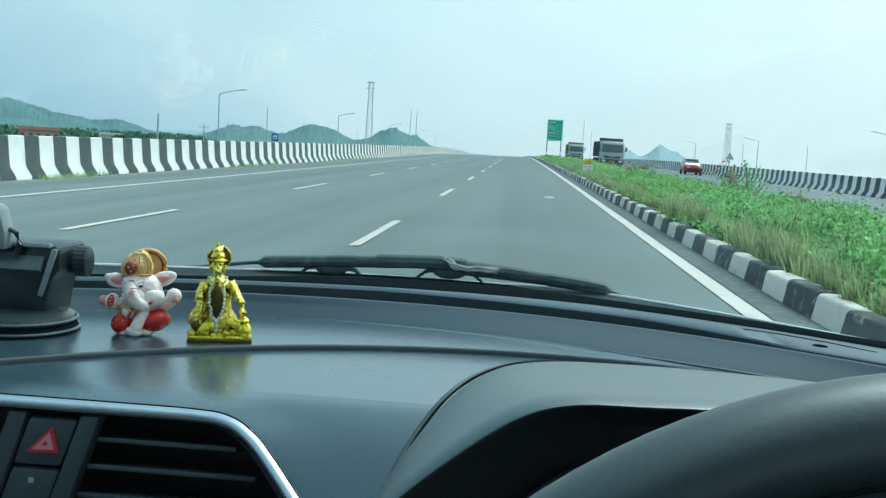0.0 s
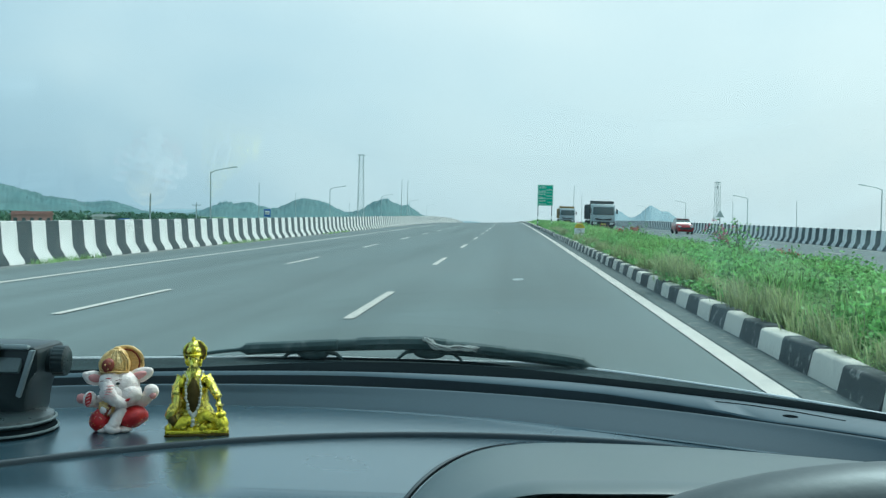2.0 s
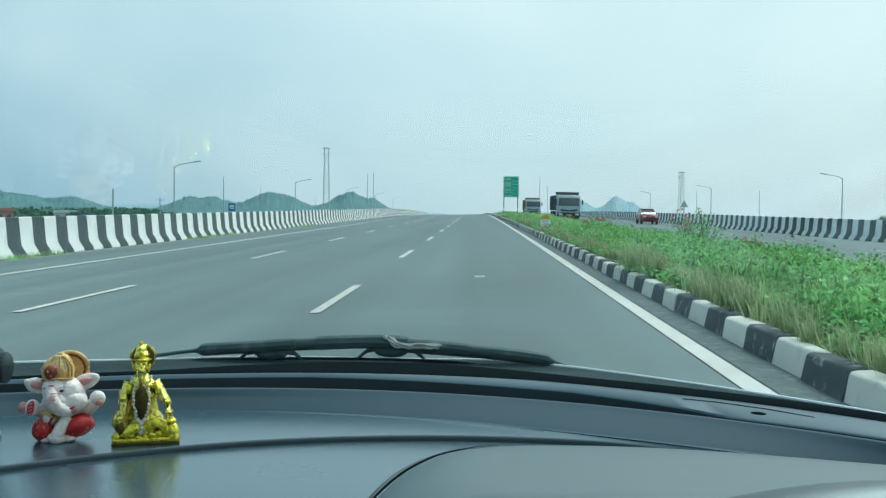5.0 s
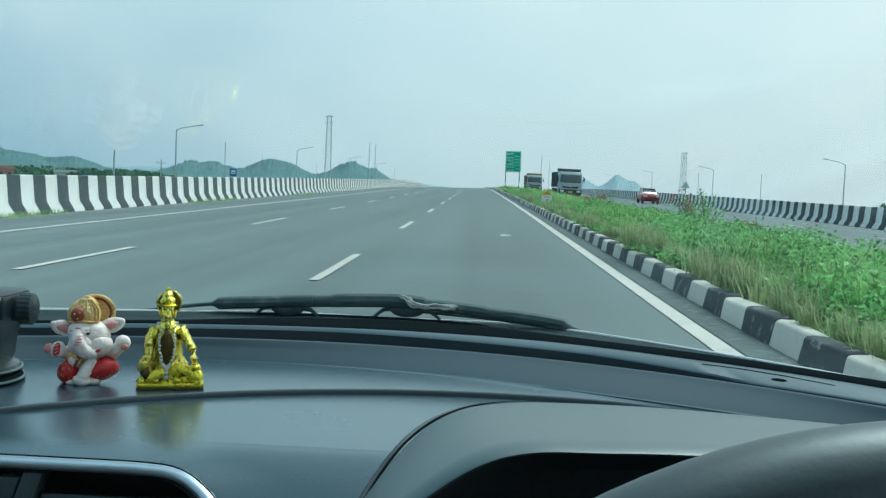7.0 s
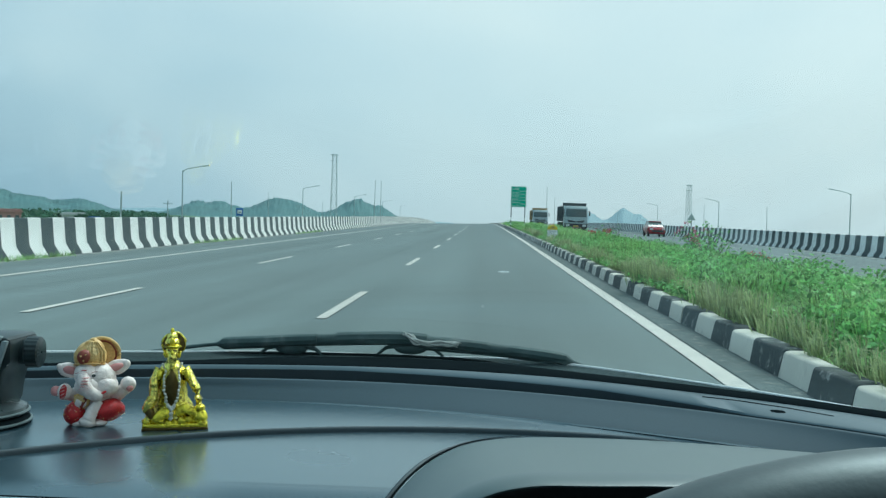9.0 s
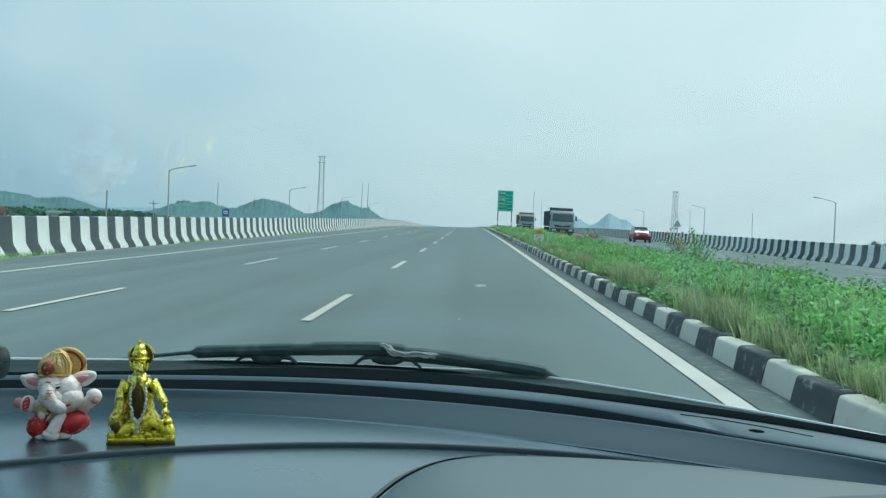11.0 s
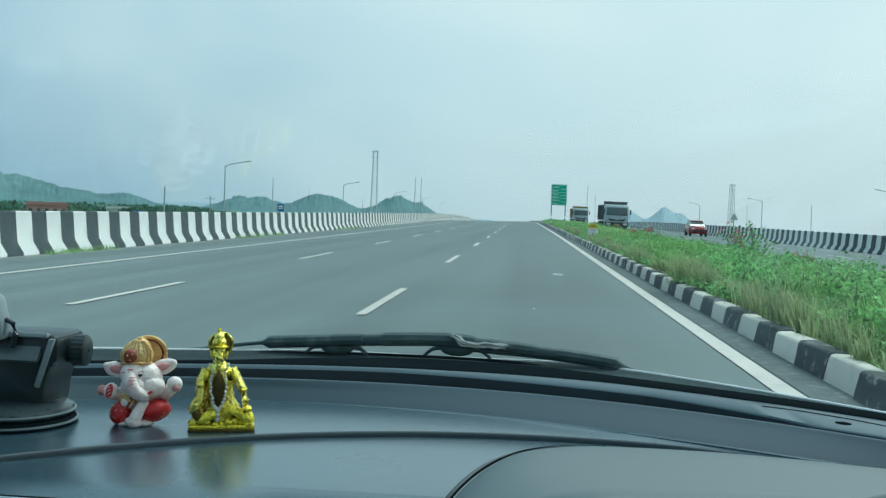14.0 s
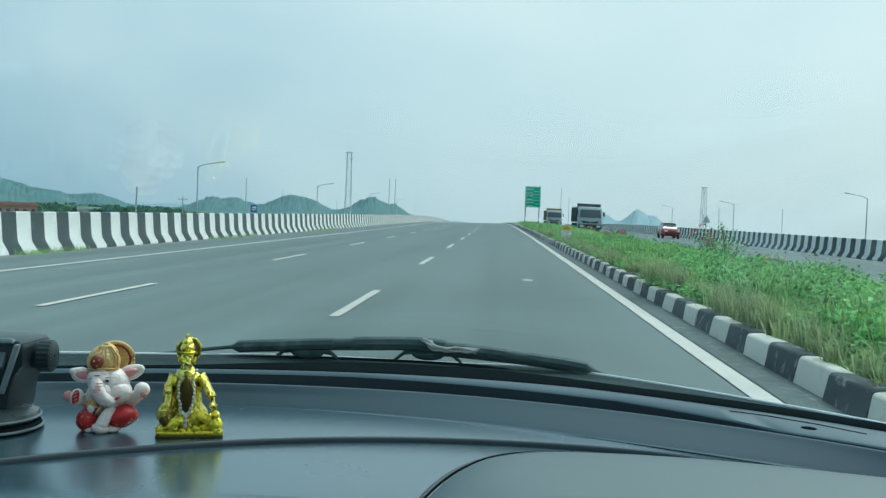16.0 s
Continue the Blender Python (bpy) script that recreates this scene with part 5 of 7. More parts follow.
bm = bmesh.new()
rows = [[(x, dash_line(SLOT_NEAR, x), 1.0395) for x in car_x], [(x, dash_line(SLOT_NEAR, x) + 0.0002, 1.0420) for x in car_x], [(x, dash_line(SLOT_NEAR, x) - 0.0007, 1.0432) for x in car_x],
        [(x, dash_line(SLOT_NEAR, x) - 0.0022, 1.0432) for x in car_x], [(x, dash_line(SLOT_NEAR, x) - 0.0036, 1.0422) for x in car_x]]
rows += [top_row(u, 1.0440 - 0.0170 * u) for u in (0.3, 0.5, 0.75, 0.94)]
rows.append([(x, y - 0.0006, z - 0.0004) for x, y, z in top_row(1.0, 1.0268)])
sheet(bm, rows)
part("upper_face", bm, M["dash_face"], dashboard, "matt grey-blue upper face below the demister slot", smooth=50)
bm = bmesh.new()
rows = [[(x, y + 0.0012, z + 0.0008) for x, y, z in top_row(1.0, 1.0268)], [(x, y - 0.0008, z + 0.0001) for x, y, z in top_row(1.0, 1.0266)], tier_row(0.06, 1.0264), tier_row(0.3, 1.0257), tier_row(0.6, 1.0251), tier_row(0.9, 1.0247)]
rows.append([(x, groove_y(x) + 0.0026, 1.0245) for x in car_x])
sheet(bm, rows)
part("upper_tier", bm, M["dash"], dashboard, smooth=50)
# the tier's step face, its shade put into a duller grey
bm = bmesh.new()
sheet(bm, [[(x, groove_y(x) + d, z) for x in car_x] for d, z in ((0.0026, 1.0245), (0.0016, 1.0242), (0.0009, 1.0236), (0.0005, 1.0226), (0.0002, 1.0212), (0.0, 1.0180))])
part("tier_edge", bm, M["dash_edge"], dashboard, "dull grey step face along the upper tier, toned for shade", smooth=50)

# lower pad with a rounded front edge, falling to the centre stack
FRONT = 0.585


def front_y(x):
    return min(FRONT + 0.012 * math.sin((x + 0.9) * 2.0), groove_y(x) - 0.035)


FRAME = [(-0.5152, 0.5636, 1.0142), (-0.3352, 0.5636, 1.0142), (-0.2352, 0.5636, 1.0142), (-0.1832, 0.5636, 1.0139), (-0.1627, 0.5617, 1.0117), (-0.1481, 0.5555, 1.005), (-0.1363, 0.5474, 0.9962), (-0.1223, 0.5365, 0.9842), (-0.1096, 0.5259, 0.9728), (-0.0909, 0.5095, 0.955), (-0.0744, 0.4905, 0.9345), (-0.0542, 0.4684, 0.9108)]


def frame_edge(z):
    """How far the vent's surround reaches to the right at a height."""
    return float(np.interp(z, [p[2] for p in FRAME[3:]][::-1], [p[0] + 0.0025 for p in FRAME[3:]][::-1]))


def pad_face(x, z):
    """The rounded front of the lower pad: broad beside the vent, tight above it."""
    d = 1.0194 - z
    k = min(1.0, max(0.0, (x + 0.19) / 0.05))
    r = 0.20 - 0.13 * k * k * (3 - 2 * k)
    return front_y(x) + 0.012 - math.sqrt(2 * r * min(d, r * 0.42)) - 1.05 * max(0.0, d - r * 0.42)


bm = bmesh.new()
rows = [[(x, groove_y(x) - 0.0003, 1.0180) for x in car_x], [(x, groove_y(x) - 0.0009, 1.0196) for x in car_x], [(x, groove_y(x) - 0.0020, 1.0207) for x in car_x], [(x, groove_y(x) - 0.0045, 1.0211) for x in car_x]]
for u in (0.25, 0.5, 0.75):
    rows.append([(x, (groove_y(x) - 0.0045) * (1 - u) + (front_y(x) + 0.012) * u, 1.0211 - 0.0015 * u) for x in car_x])
for z in (1.0194, 1.0192, 1.0188, 1.0180, 1.0168, 1.0154, 1.0140):
    rows.append([(x, pad_face(x, z) + (0.003 if x > -0.184 and z < 1.0190 else 0.0), z) for x in car_x])
rows.append([(x, pad_face(x, 1.0140) + 0.004, 1.0110) for x in car_x])
sheet(bm, rows)
rows = []
for z in (1.0193, 1.0191, 1.0186, 1.0178, 1.0166, 1.0154, 1.0141, 1.0125, 1.010, 1.006, 1.001, 0.995, 0.988, 0.980, 0.970, 0.958, 0.945, 0.930, 0.915, 0.900, 0.80, 0.70):
    x0 = frame_edge(z) + 0.0005
    across = [x0 + (0.60 - x0) * (i / 70) ** 1.6 for i in range(71)]
    own = float(np.interp(z, [p[2] for p in FRAME[3:]][::-1], [p[1] for p in FRAME[3:]][::-1])) + 0.002
    w = min(1.0, max(0.0, (1.0165 - z) / 0.0025))
    own = own * w + pad_face(x0, z) * (1 - w)
    rows.append([(x, own + (pad_face(x, z) - own) * (1 - (1 - min(1.0, (x - x0) / 0.05)) ** 2), z) for x in across])
sheet(bm, rows)
part("lower_pad", bm, M["dash"], dashboard, smooth=50)

bm = bmesh.new()
ball(bm, (0.2255, 0.759, 1.0462), (0.0058, 0.0042, 0.0009), 0, (0, 0, -32), 16)
part("sensor_cap", bm, M["rubber"], dashboard, "small black oval sensor cap")

bm = bmesh.new()
tube(bm, [(0.180, 0.8095, 1.0466), (0.192, 0.8035, 1.0467), (0.205, 0.796, 1.0468), (0.235, 0.773, 1.0467), (0.262, 0.746, 1.0464)], 0.0005, 6)
part("ledge_seam", bm, M["rubber"], dashboard, "thin dark seam in the ledge below the windscreen")

# instrument hood: an arch from its seam on the dashboard to the lip above the dials
SEAM = [(-0.0683, 0.5188, 0.9673), (-0.0633, 0.542, 0.9895), (-0.0512, 0.572, 1.0114), (-0.0355, 0.6, 1.0283), (-0.0161, 0.64, 1.0346), (0.0112, 0.672, 1.0364), (0.0609, 0.7, 1.0338), (0.1607, 0.694, 1.034), (0.3006, 0.655, 1.034), (0.4805, 0.6, 1.0317)]
LIP = [(-0.0904, 0.4224, 0.9619), (-0.0687, 0.4254, 1.0033), (-0.0472, 0.4294, 1.0252), (-0.0204, 0.4344, 1.0470), (0.0031, 0.4384, 1.0621), (0.0254, 0.4424, 1.0680), (0.0568, 0.4444, 1.0690), (0.1188, 0.4464, 1.0694), (0.2790, 0.4424, 1.0663), (0.4591, 0.4224, 1.0330)]


def smooth_line(pts, n):
    """A rounded line through a few control points."""
    p = [Vector(q) for q in pts]
    out = []
    for i in range(n + 1):
        t = (len(p) - 1) * i / n
        k = min(len(p) - 2, int(t))
        f = t - k
        a, b, c, d = p[max(0, k - 1)], p[k], p[k + 1], p[min(len(p) - 1, k + 2)]
        out.append(0.5 * (2 * b + (c - a) * f + (2 * a - 5 * b + 4 * c - d) * f * f + (3 * b - a - 3 * c + d) * f ** 3))
    return out


seam, lip = smooth_line(SEAM, 60), smooth_line(LIP, 60)
bm = bmesh.new()
rows = [[p + Vector((0.002, -0.002, -0.006)) for p in seam], seam]
for u in (0.12, 0.3, 0.5, 0.7, 0.88):
    rows.append([a.lerp(b, u) + Vector((-0.002, 0, 0.0045)) * math.sin(math.pi * u) ** 0.8 * min(1, 0.25 + abs(0.0 - min(0, -i)) / 16) for i, (a, b) in enumerate(zip(seam, lip))])
rows += [lip, [p + Vector((0.0008, -0.0008, -0.0006)) for p in lip], [p + Vector((0.0018, 0.0010, -0.0018)) for p in lip]]
sheet(bm, rows)
hood = part("instrument_hood", bm, M["hood_plastic"], dashboard, "grey-green hood over the dials", smooth=60)
bm = bmesh.new()
tube(bm, [p + Vector((-0.0010, 0.0004, 0.0008)) for p in seam[:38]], [0.0006 * min(1.0, (38 - i) / 14) + 0.0001 for i in range(38)], 6)
part("hood_seam", bm, M["rubber"], dashboard, "thin dark seam round the instrument hood")
bm = bmesh.new()
tube(bm, [p + Vector((-0.0032, 0.0016, -0.0002)) for p in seam[:36]], [0.0016 * min(1.0, (36 - i) / 12) + 0.0001 for i in range(36)], 8)
part("hood_bead", bm, M["dash_edge"], dashboard, "smooth raised bead beside the hood seam", smooth=70)
bm = bmesh.new()
sheet(bm, [[p + Vector((0, 0, 0.0002)) for p in seam[34:]], [p + Vector((0.001, 0.005, -0.0022)) for p in seam[34:]], [p + Vector((0.002, 0.012, -0.0085)) for p in seam[34:]]])
part("hood_fillet", bm, M["dash"], dashboard, "smooth slope from the hood down to the upper tier", smooth=70)
bm = bmesh.new()
inner = [p + Vector((0.0018, 0.0010, -0.0018)) for p in lip]
sheet(bm, [inner, [p + Vector((0.010, 0.045, -0.012)) for p in inner], [p + Vector((0.03, 0.085, -0.03)) for p in inner], [Vector((p.x * 0.8 + 0.06, 0.575, 0.94)) for p in inner], [Vector((p.x * 0.8 + 0.06, 0.50, 0.86)) for p in inner]])
part("hood_lining", bm, M["black_void"], dashboard, "black lining inside the instrument hood")
bm = bmesh.new()
tube(bm, [(0.055 + 0.052 * math.cos(a), 0.530 - 0.012 * math.sin(a), 0.965 + 0.050 * math.sin(a)) for a in np.linspace(0, 2 * math.pi, 48)[:-1]], 0.0035, 8, closed=True)
part("dial_ring", bm, M["button"], dashboard, "dark ring of an instrument dial")
bm = bmesh.new()
tube(bm, [lip[i] + Vector((0.014 + 0.002 * k, 0.01, -0.026 - 0.002 * k)) for k, i in enumerate((2, 6, 10, 14))], [0.001, 0.003, 0.003, 0.001], 8)
part("bezel", bm, M["button"], dashboard, "glossy dark dial bezel")

# centre vent with its chrome frame and switches
FACE = FRONT - 0.012


center_vent = thing("center_vent", "black car air vent with a satin chrome surround", "air vent")
bm = bmesh.new()
line = smooth_line(FRAME, 70)
n = len(line)
prof = [(-0.0035, -0.003), (-0.0028, 0.0035), (0.0, 0.0050), (0.0030, 0.0030), (0.0036, -0.003)]
rows = []
for i, p in enumerate(line):
    d = (line[min(n - 1, i + 1)] - line[max(0, i - 1)]).normalized()
    side_v = d.cross(Vector((0, -1, 0))).normalized()
    rows.append([p + side_v * a * 0.98 + Vector((0, -1, 0)) * b * 0.9 for a, b in prof])
sheet(bm, rows)
part("chrome_frame", bm, M["satin_chrome"], center_vent, "satin chrome surround strip", smooth=70)
# thin black cord drawn where a shadow line follows the surround
bm = bmesh.new()
gap = []
for i, p in enumerate(line):
    d = (line[min(n - 1, i + 1)] - line[max(0, i - 1)]).normalized()
    gap.append(p + d.cross(Vector((0, 1, 0))).normalized() * 0.0041 + Vector((0, -0.0004, 0)))
tube(bm, gap, 0.0005, 6)
part("frame_shadow", bm, M["rubber"], center_vent, "dark line drawn for the shadow gap round the chrome surround")
bm = bmesh.new()
sheet(bm, [[p + Vector((0, 0.004, -0.003)) for p in line], [p + Vector((-0.004, -0.001, -0.0042)) for p in line], [p + Vector((-0.006, 0.05, -0.010)) for p in line],
           [Vector((p.x - 0.012, FACE + 0.045, 0.88)) for p in line], [Vector((p.x - 0.012, FACE - 0.055, 0.80)) for p in line]])
part("housing", bm, M["black_void"], center_vent, "black vent housing")
for k, (z, x1) in enumerate(((0.9905, -0.160), (0.9735, -0.148), (0.9555, -0.137), (0.937, -0.126), (0.918, -0.114))):
    bm = bmesh.new()
    x0 = -0.245 - 0.006 * k
    box(bm, ((x0 + x1) / 2, FACE + 0.008, z), (x1 - x0, 0.024, 0.0032), (-14, 0, 0), bevel=0.0012)
    part("slat", bm, M["button"], center_vent)
bm = bmesh.new()
box(bm, (-0.192, FACE - 0.001, 0.9495), (0.034, 0.012, 0.012), (-10, 0, 0), bevel=0.002)
part("tab", bm, M["button"], center_vent)
for x in (-0.247, -0.291):
    bm = bmesh.new()
    lean = -0.35
    prism(bm, [(x - 0.006, 1.0085), (x + 0.006, 1.0085), (x + 0.006 - lean * -0.12, 0.8885), (x - 0.006 - lean * -0.12, 0.8885)], 0.014, pose(0, FACE - 0.002, 0), 0, 0.0018)
    part("divider", bm, M["button"], center_vent)


def slanted(x0, x1, z0, z1, lean=-0.35):
    return [(x0 + lean * (1.0075 - z0), z0), (x1 + lean * (1.0075 - z0), z0), (x1 + lean * (1.0075 - z1), z1), (x0 + lean * (1.0075 - z1), z1)]


hazard = thing("hazard_switch", "black hazard light switch with a red triangle", "switch")
bm = bmesh.new()
prism(bm, slanted(-0.2840, -0.2540, 0.9755, 1.0050), 0.012, pose(0, FACE - 0.002, 0), 0, 0.0025)
part("button", bm, M["button"], hazard)
bm = bmesh.new()
c = Vector((-0.2740, 0, 0.9900))
tri = [Vector((-0.0118, 0, -0.0062)), Vector((0.0082, 0, -0.0054)), Vector((0.0042, 0, 0.0108))]
t_out = [bm.verts.new(c + p + Vector((0, FACE - 0.0090, 0))) for p in tri]
t_in = [bm.verts.new(c + p * 0.66 + Vector((0, FACE - 0.0094, 0))) for p in tri]
for i in range(3):
    bm.faces.new((t_out[i], t_out[(i + 1) % 3], t_in[(i + 1) % 3], t_in[i]))
part("triangle", bm, M["hazard_red"], hazard, "red warning triangle outline", smooth=0)
bm = bmesh.new()
bm.faces.new([bm.verts.new(c + p * 0.66 + Vector((0, FACE - 0.0092, 0))) for p in tri])
pale = part("inner_triangle", bm, M["hazard_pale"], hazard, "pale pink inner triangle", smooth=0)
bm = bmesh.new()
bm.faces.new([bm.verts.new(c + p * 0.2 + Vector((0, FACE - 0.0096, 0))) for p in tri])
part("dot", bm, M["hazard_red"], hazard, smooth=0)
lock = thing("lock_switch", "black dashboard switch with a small grey mark", "switch")
bm = bmesh.new()
prism(bm, slanted(-0.2840, -0.2540, 0.930, 0.9735), 0.010, pose(0, FACE - 0.002, 0), 0, 0.0025)
part("button", bm, M["button"], lock)
bm = bmesh.new()
box(bm, (-0.2830, FACE - 0.0078, 0.9665), (0.0034, 0.0016, 0.0032), bevel=0.0004)
part("mark", bm, M["tab_clear"], lock)

# steering wheel
steering = thing("steering_wheel", "black leather-wrapped steering wheel with grained rim", "steering wheel", m=pose(0.1280, 0.2026, 0.9330, -18.4, 0, 0))
bm = bmesh.new()
R = 0.190
rows = []
for a in np.linspace(0, 2 * math.pi, 121):
    ring = []
    for b in np.linspace(0, 2 * math.pi, 25):
        swell = 1 + 0.03 * math.sin(a * 2)
        w, d = 0.0165 * swell, 0.0165
        rr = R + w * math.cos(b)
        ring.append((rr * math.cos(a), d * math.sin(b), rr * math.sin(a)))
    rows.append(ring)
sheet(bm, rows)
bmesh.ops.remove_doubles(bm, verts=bm.verts, dist=1e-5)
rim = part("rim", bm, M["leather"], steering, smooth=80)
bm = bmesh.new()
tube(bm, [((R - 0.0120) * math.cos(a), -0.0118 + 0.0004 * math.sin(a * 90), (R - 0.0120) * math.sin(a)) for a in np.linspace(0, 2 * math.pi, 241)[:-1]], 0.0008, 5, closed=True)
part("stitching", bm, M["rubber"], rim)
for a in (180, 0, 270):
    bm = bmesh.new()
    ca, sa = math.cos(radians(a)), math.sin(radians(a))
    tube(bm, [(0.03 * ca, 0.035, 0.03 * sa), (0.13 * ca, 0.028, 0.13 * sa), (0.186 * ca, 0.004, 0.186 * sa)], [0.020, 0.017, 0.014], 12, flat=0.6)
    part("spoke", bm, M["dash_soft"], steering)
bm = bmesh.new()
ball(bm, (0, 0.03, 0), (0.062, 0.030, 0.058), 0, seg=24)
part("hub", bm, M["dash_soft"], steering)
bm = bmesh.new()
rod(bm, (0, 0.04, 0), (0, 0.30, 0.0), 0.035, 0.045, 20)
part("column", bm, M["black_void"], steering)

# windscreen with rubber foot, and the wiper on it
WS_RISE = math.tan(radians(25))
screen_x = np.linspace(-0.98, 0.60, 60)


def screen_at(x, s, off=0.0):
    """A point s metres up the glass from its foot; off lifts it off the outer face."""
    k = min(1.0, max(0.0, s / 0.25))
    y0 = glass_y(x) * (1 - k) + (0.99 - 0.25 * (x + 0.05) ** 2) * k
    c = math.cos(radians(25))
    arch = 0.008 * math.sin(math.pi * min(1, s / 1.28))
    return Vector((x * (1 - 0.10 * s), y0 - s * c + (off + arch) * 0.52, 1.045 + s * c * WS_RISE + (off + arch) * 0.86))


windscreen = thing("windscreen", "clear raked car windscreen with a black rubber foot", "windscreen")
bm = bmesh.new()
rows = [[screen_at(x, s) for x in screen_x] for s in np.linspace(-0.03, 1.28, 24)]
sheet(bm, rows)
bmesh.ops.recalc_face_normals(bm, faces=bm.faces)
bmesh.ops.solidify(bm, geom=bm.faces[:], thickness=0.004)
pane = part("pane", bm, M["windscreen"], windscreen, "clear glass pane", smooth=60)
pane.visible_shadow = False
SPOTS = random.Random(5)
for x, y, z, w, h in ((0.019, 0.786, 1.1400, 0.0044, 0.0016), (0.003, 0.858, 1.1065, 0.0013, 0.0009)):
    bm = bmesh.new()
    rim_pts = [(w * (0.75 + 0.5 * SPOTS.random()) * math.cos(a), 0.0, h * (0.7 + 0.6 * SPOTS.random()) * math.sin(a)) for a in np.linspace(0, 2 * math.pi, 15)[:-1]]
    prism(bm, [(a, c) for a, b, c in rim_pts], 0.0004, pose(x, y, z + 0.003, -65, 0, 0))
    part("dirt_spot", bm, M["splash"], windscreen, "small pale dried splash on the glass")


def foot_y(x):
    """Far edge of the black rubber: it narrows towards the driver's side."""
    k = min(1.0, max(0.0, (x - 0.02) / 0.10))
    return dash_line(RUBBER_LINE, x) + (glass_y(x) - dash_line(RUBBER_LINE, x)) * (1 - 0.28 * k)


def foot_near(x):
    """Near edge of the rubber: it laps over the ledge at the driver's side."""
    return dash_line(RUBBER_LINE, x) - 0.008 * min(1.0, max(0.0, (x - 0.05) / 0.12))


bm = bmesh.new()
sheet(bm, [[Vector((x, foot_y(x) - 0.002, 1.0455)) for x in screen_x], [Vector((x, foot_y(x) - 0.006, 1.0480)) for x in screen_x],
           [Vector((x, foot_near(x) + 0.004, 1.0488)) for x in screen_x], [Vector((x, foot_near(x), 1.0476)) for x in screen_x], [Vector((x, foot_near(x), 1.040)) for x in screen_x]])
part("rubber_foot", bm, M["rubber"], windscreen, "black rubber strip at the foot of the glass", smooth=50)
bm = bmesh.new()
sheet(bm, [[screen_at(x, 0.006, -0.004) for x in screen_x], [Vector((x, glass_y(x) - 0.008, 1.0462)) for x in screen_x], [Vector((x, foot_y(x) - 0.006, 1.0450)) for x in screen_x]])
part("cowl_seal", bm, M["cowl_grey"], windscreen, "grey-black cowl seal outside the glass")

# the cowl outside the glass, with the pale rear edge of the bonnet beyond it
def cowl_y(x):
    return 1.11 - 1.4 * max(0.0, x - 0.02) ** 1.5 - 0.35 * max(0.0, -0.2 - x) ** 1.3


cowl = thing("cowl", "dark plastic cowl below the windscreen with a pale bonnet edge", "car cowl")
cowl_x = np.linspace(-0.75, 0.45, 80)
bm = bmesh.new()
sheet(bm, [[(x, glass_y(x) + 0.004, 1.030) for x in cowl_x], [(x, glass_y(x) + 0.35 * (cowl_y(x) - glass_y(x)), 1.0275) for x in cowl_x],
           [(x, glass_y(x) + 0.8 * (cowl_y(x) - glass_y(x)), 1.0280) for x in cowl_x], [(x, cowl_y(x) - 0.004, 1.0295) for x in cowl_x], [(x, cowl_y(x) - 0.004, 1.005) for x in cowl_x]])
part("cowl_panel", bm, M["cowl_black"], cowl, smooth=60)
bm = bmesh.new()
tube(bm, [(x, cowl_y(x), 1.0292 + 0.0004 * math.sin(x * 23)) for x in cowl_x], 0.0019, 8)
part("bonnet_edge", bm, M["body_paint"], cowl, "pale painted rear edge of the bonnet")

wiper = thing("wiper", "black windscreen wiper with a rag tied round it", "wiper")


def wp(x, z):
    """A place on the parked wiper, close over the foot of the glass."""
    return Vector((x, 1.08 + 0.012 - 0.10 * max(0, x - 0.0), z))


bm = bmesh.new()
top_line = smooth_line([wp(-0.372, 1.026), wp(-0.33, 1.0325), wp(-0.285, 1.0385), wp(-0.23, 1.0425), wp(-0.17, 1.0465), wp(-0.09, 1.0500), wp(-0.05, 1.0475), wp(0.016, 1.0420), wp(0.096, 1.0335), wp(0.130, 1.018)], 60)
rad = [0.0022 if p.x < -0.287 else 0.0068 if p.x < 0.096 else 0.0022 for p in top_line]
tube(bm, top_line, rad, 8, flat=0.95)
blade = part("blade", bm, M["wiper_plastic"], wiper, smooth=50)
for k, (a, b) in enumerate(((-0.287, -0.17), (-0.165, -0.055), (-0.05, 0.018), (0.022, 0.097))):
    bm = bmesh.new()
    seg = [p for p in top_line if a <= p.x <= b]
    tube(bm, [p + Vector((0, -0.004, 0.0012)) for p in seg], 0.0062 if k != 1 else 0.0074, 8)
    part("sleeve", bm, M["wiper_plastic"], blade)
for x, z in ((-0.205, 1.0345), (-0.075, 1.0385)):
    for s in (-1, 1):
        bm = bmesh.new()
        tube(bm, [wp(x + s * 0.006, z + 0.006), wp(x + s * 0.026, z + 0.002), wp(x + s * 0.036, z - 0.006)], [0.0034, 0.0024, 0.0016], 6)
        part("claw", bm, M["wiper_plastic"], blade)
    bm = bmesh.new()
    ball(bm, wp(x, z + 0.002), (0.018, 0.005, 0.007), 0)
    part("yoke", bm, M["wiper_plastic"], blade)
bm = bmesh.new()
tube(bm, smooth_line([wp(-0.395, 1.022), wp(-0.30, 1.0275), wp(-0.15, 1.0315), wp(-0.02, 1.030), wp(0.06, 1.022)], 30), 0.0017, 6)
part("rubber_lip", bm, M["rubber"], blade)
bm = bmesh.new()
tube(bm, smooth_line([wp(-0.075, 1.042), wp(0.03, 1.036), wp(0.095, 1.028), wp(0.135, 1.015), wp(0.155, 1.000)], 24), [0.004] * 25, 8, flat=0.6)
part("arm", bm, M["wiper_plastic"], wiper)
rag = thing("rag", "pale frayed rag strip knotted round the wiper", "rag")
bm = bmesh.new()
fray = random.Random(17)
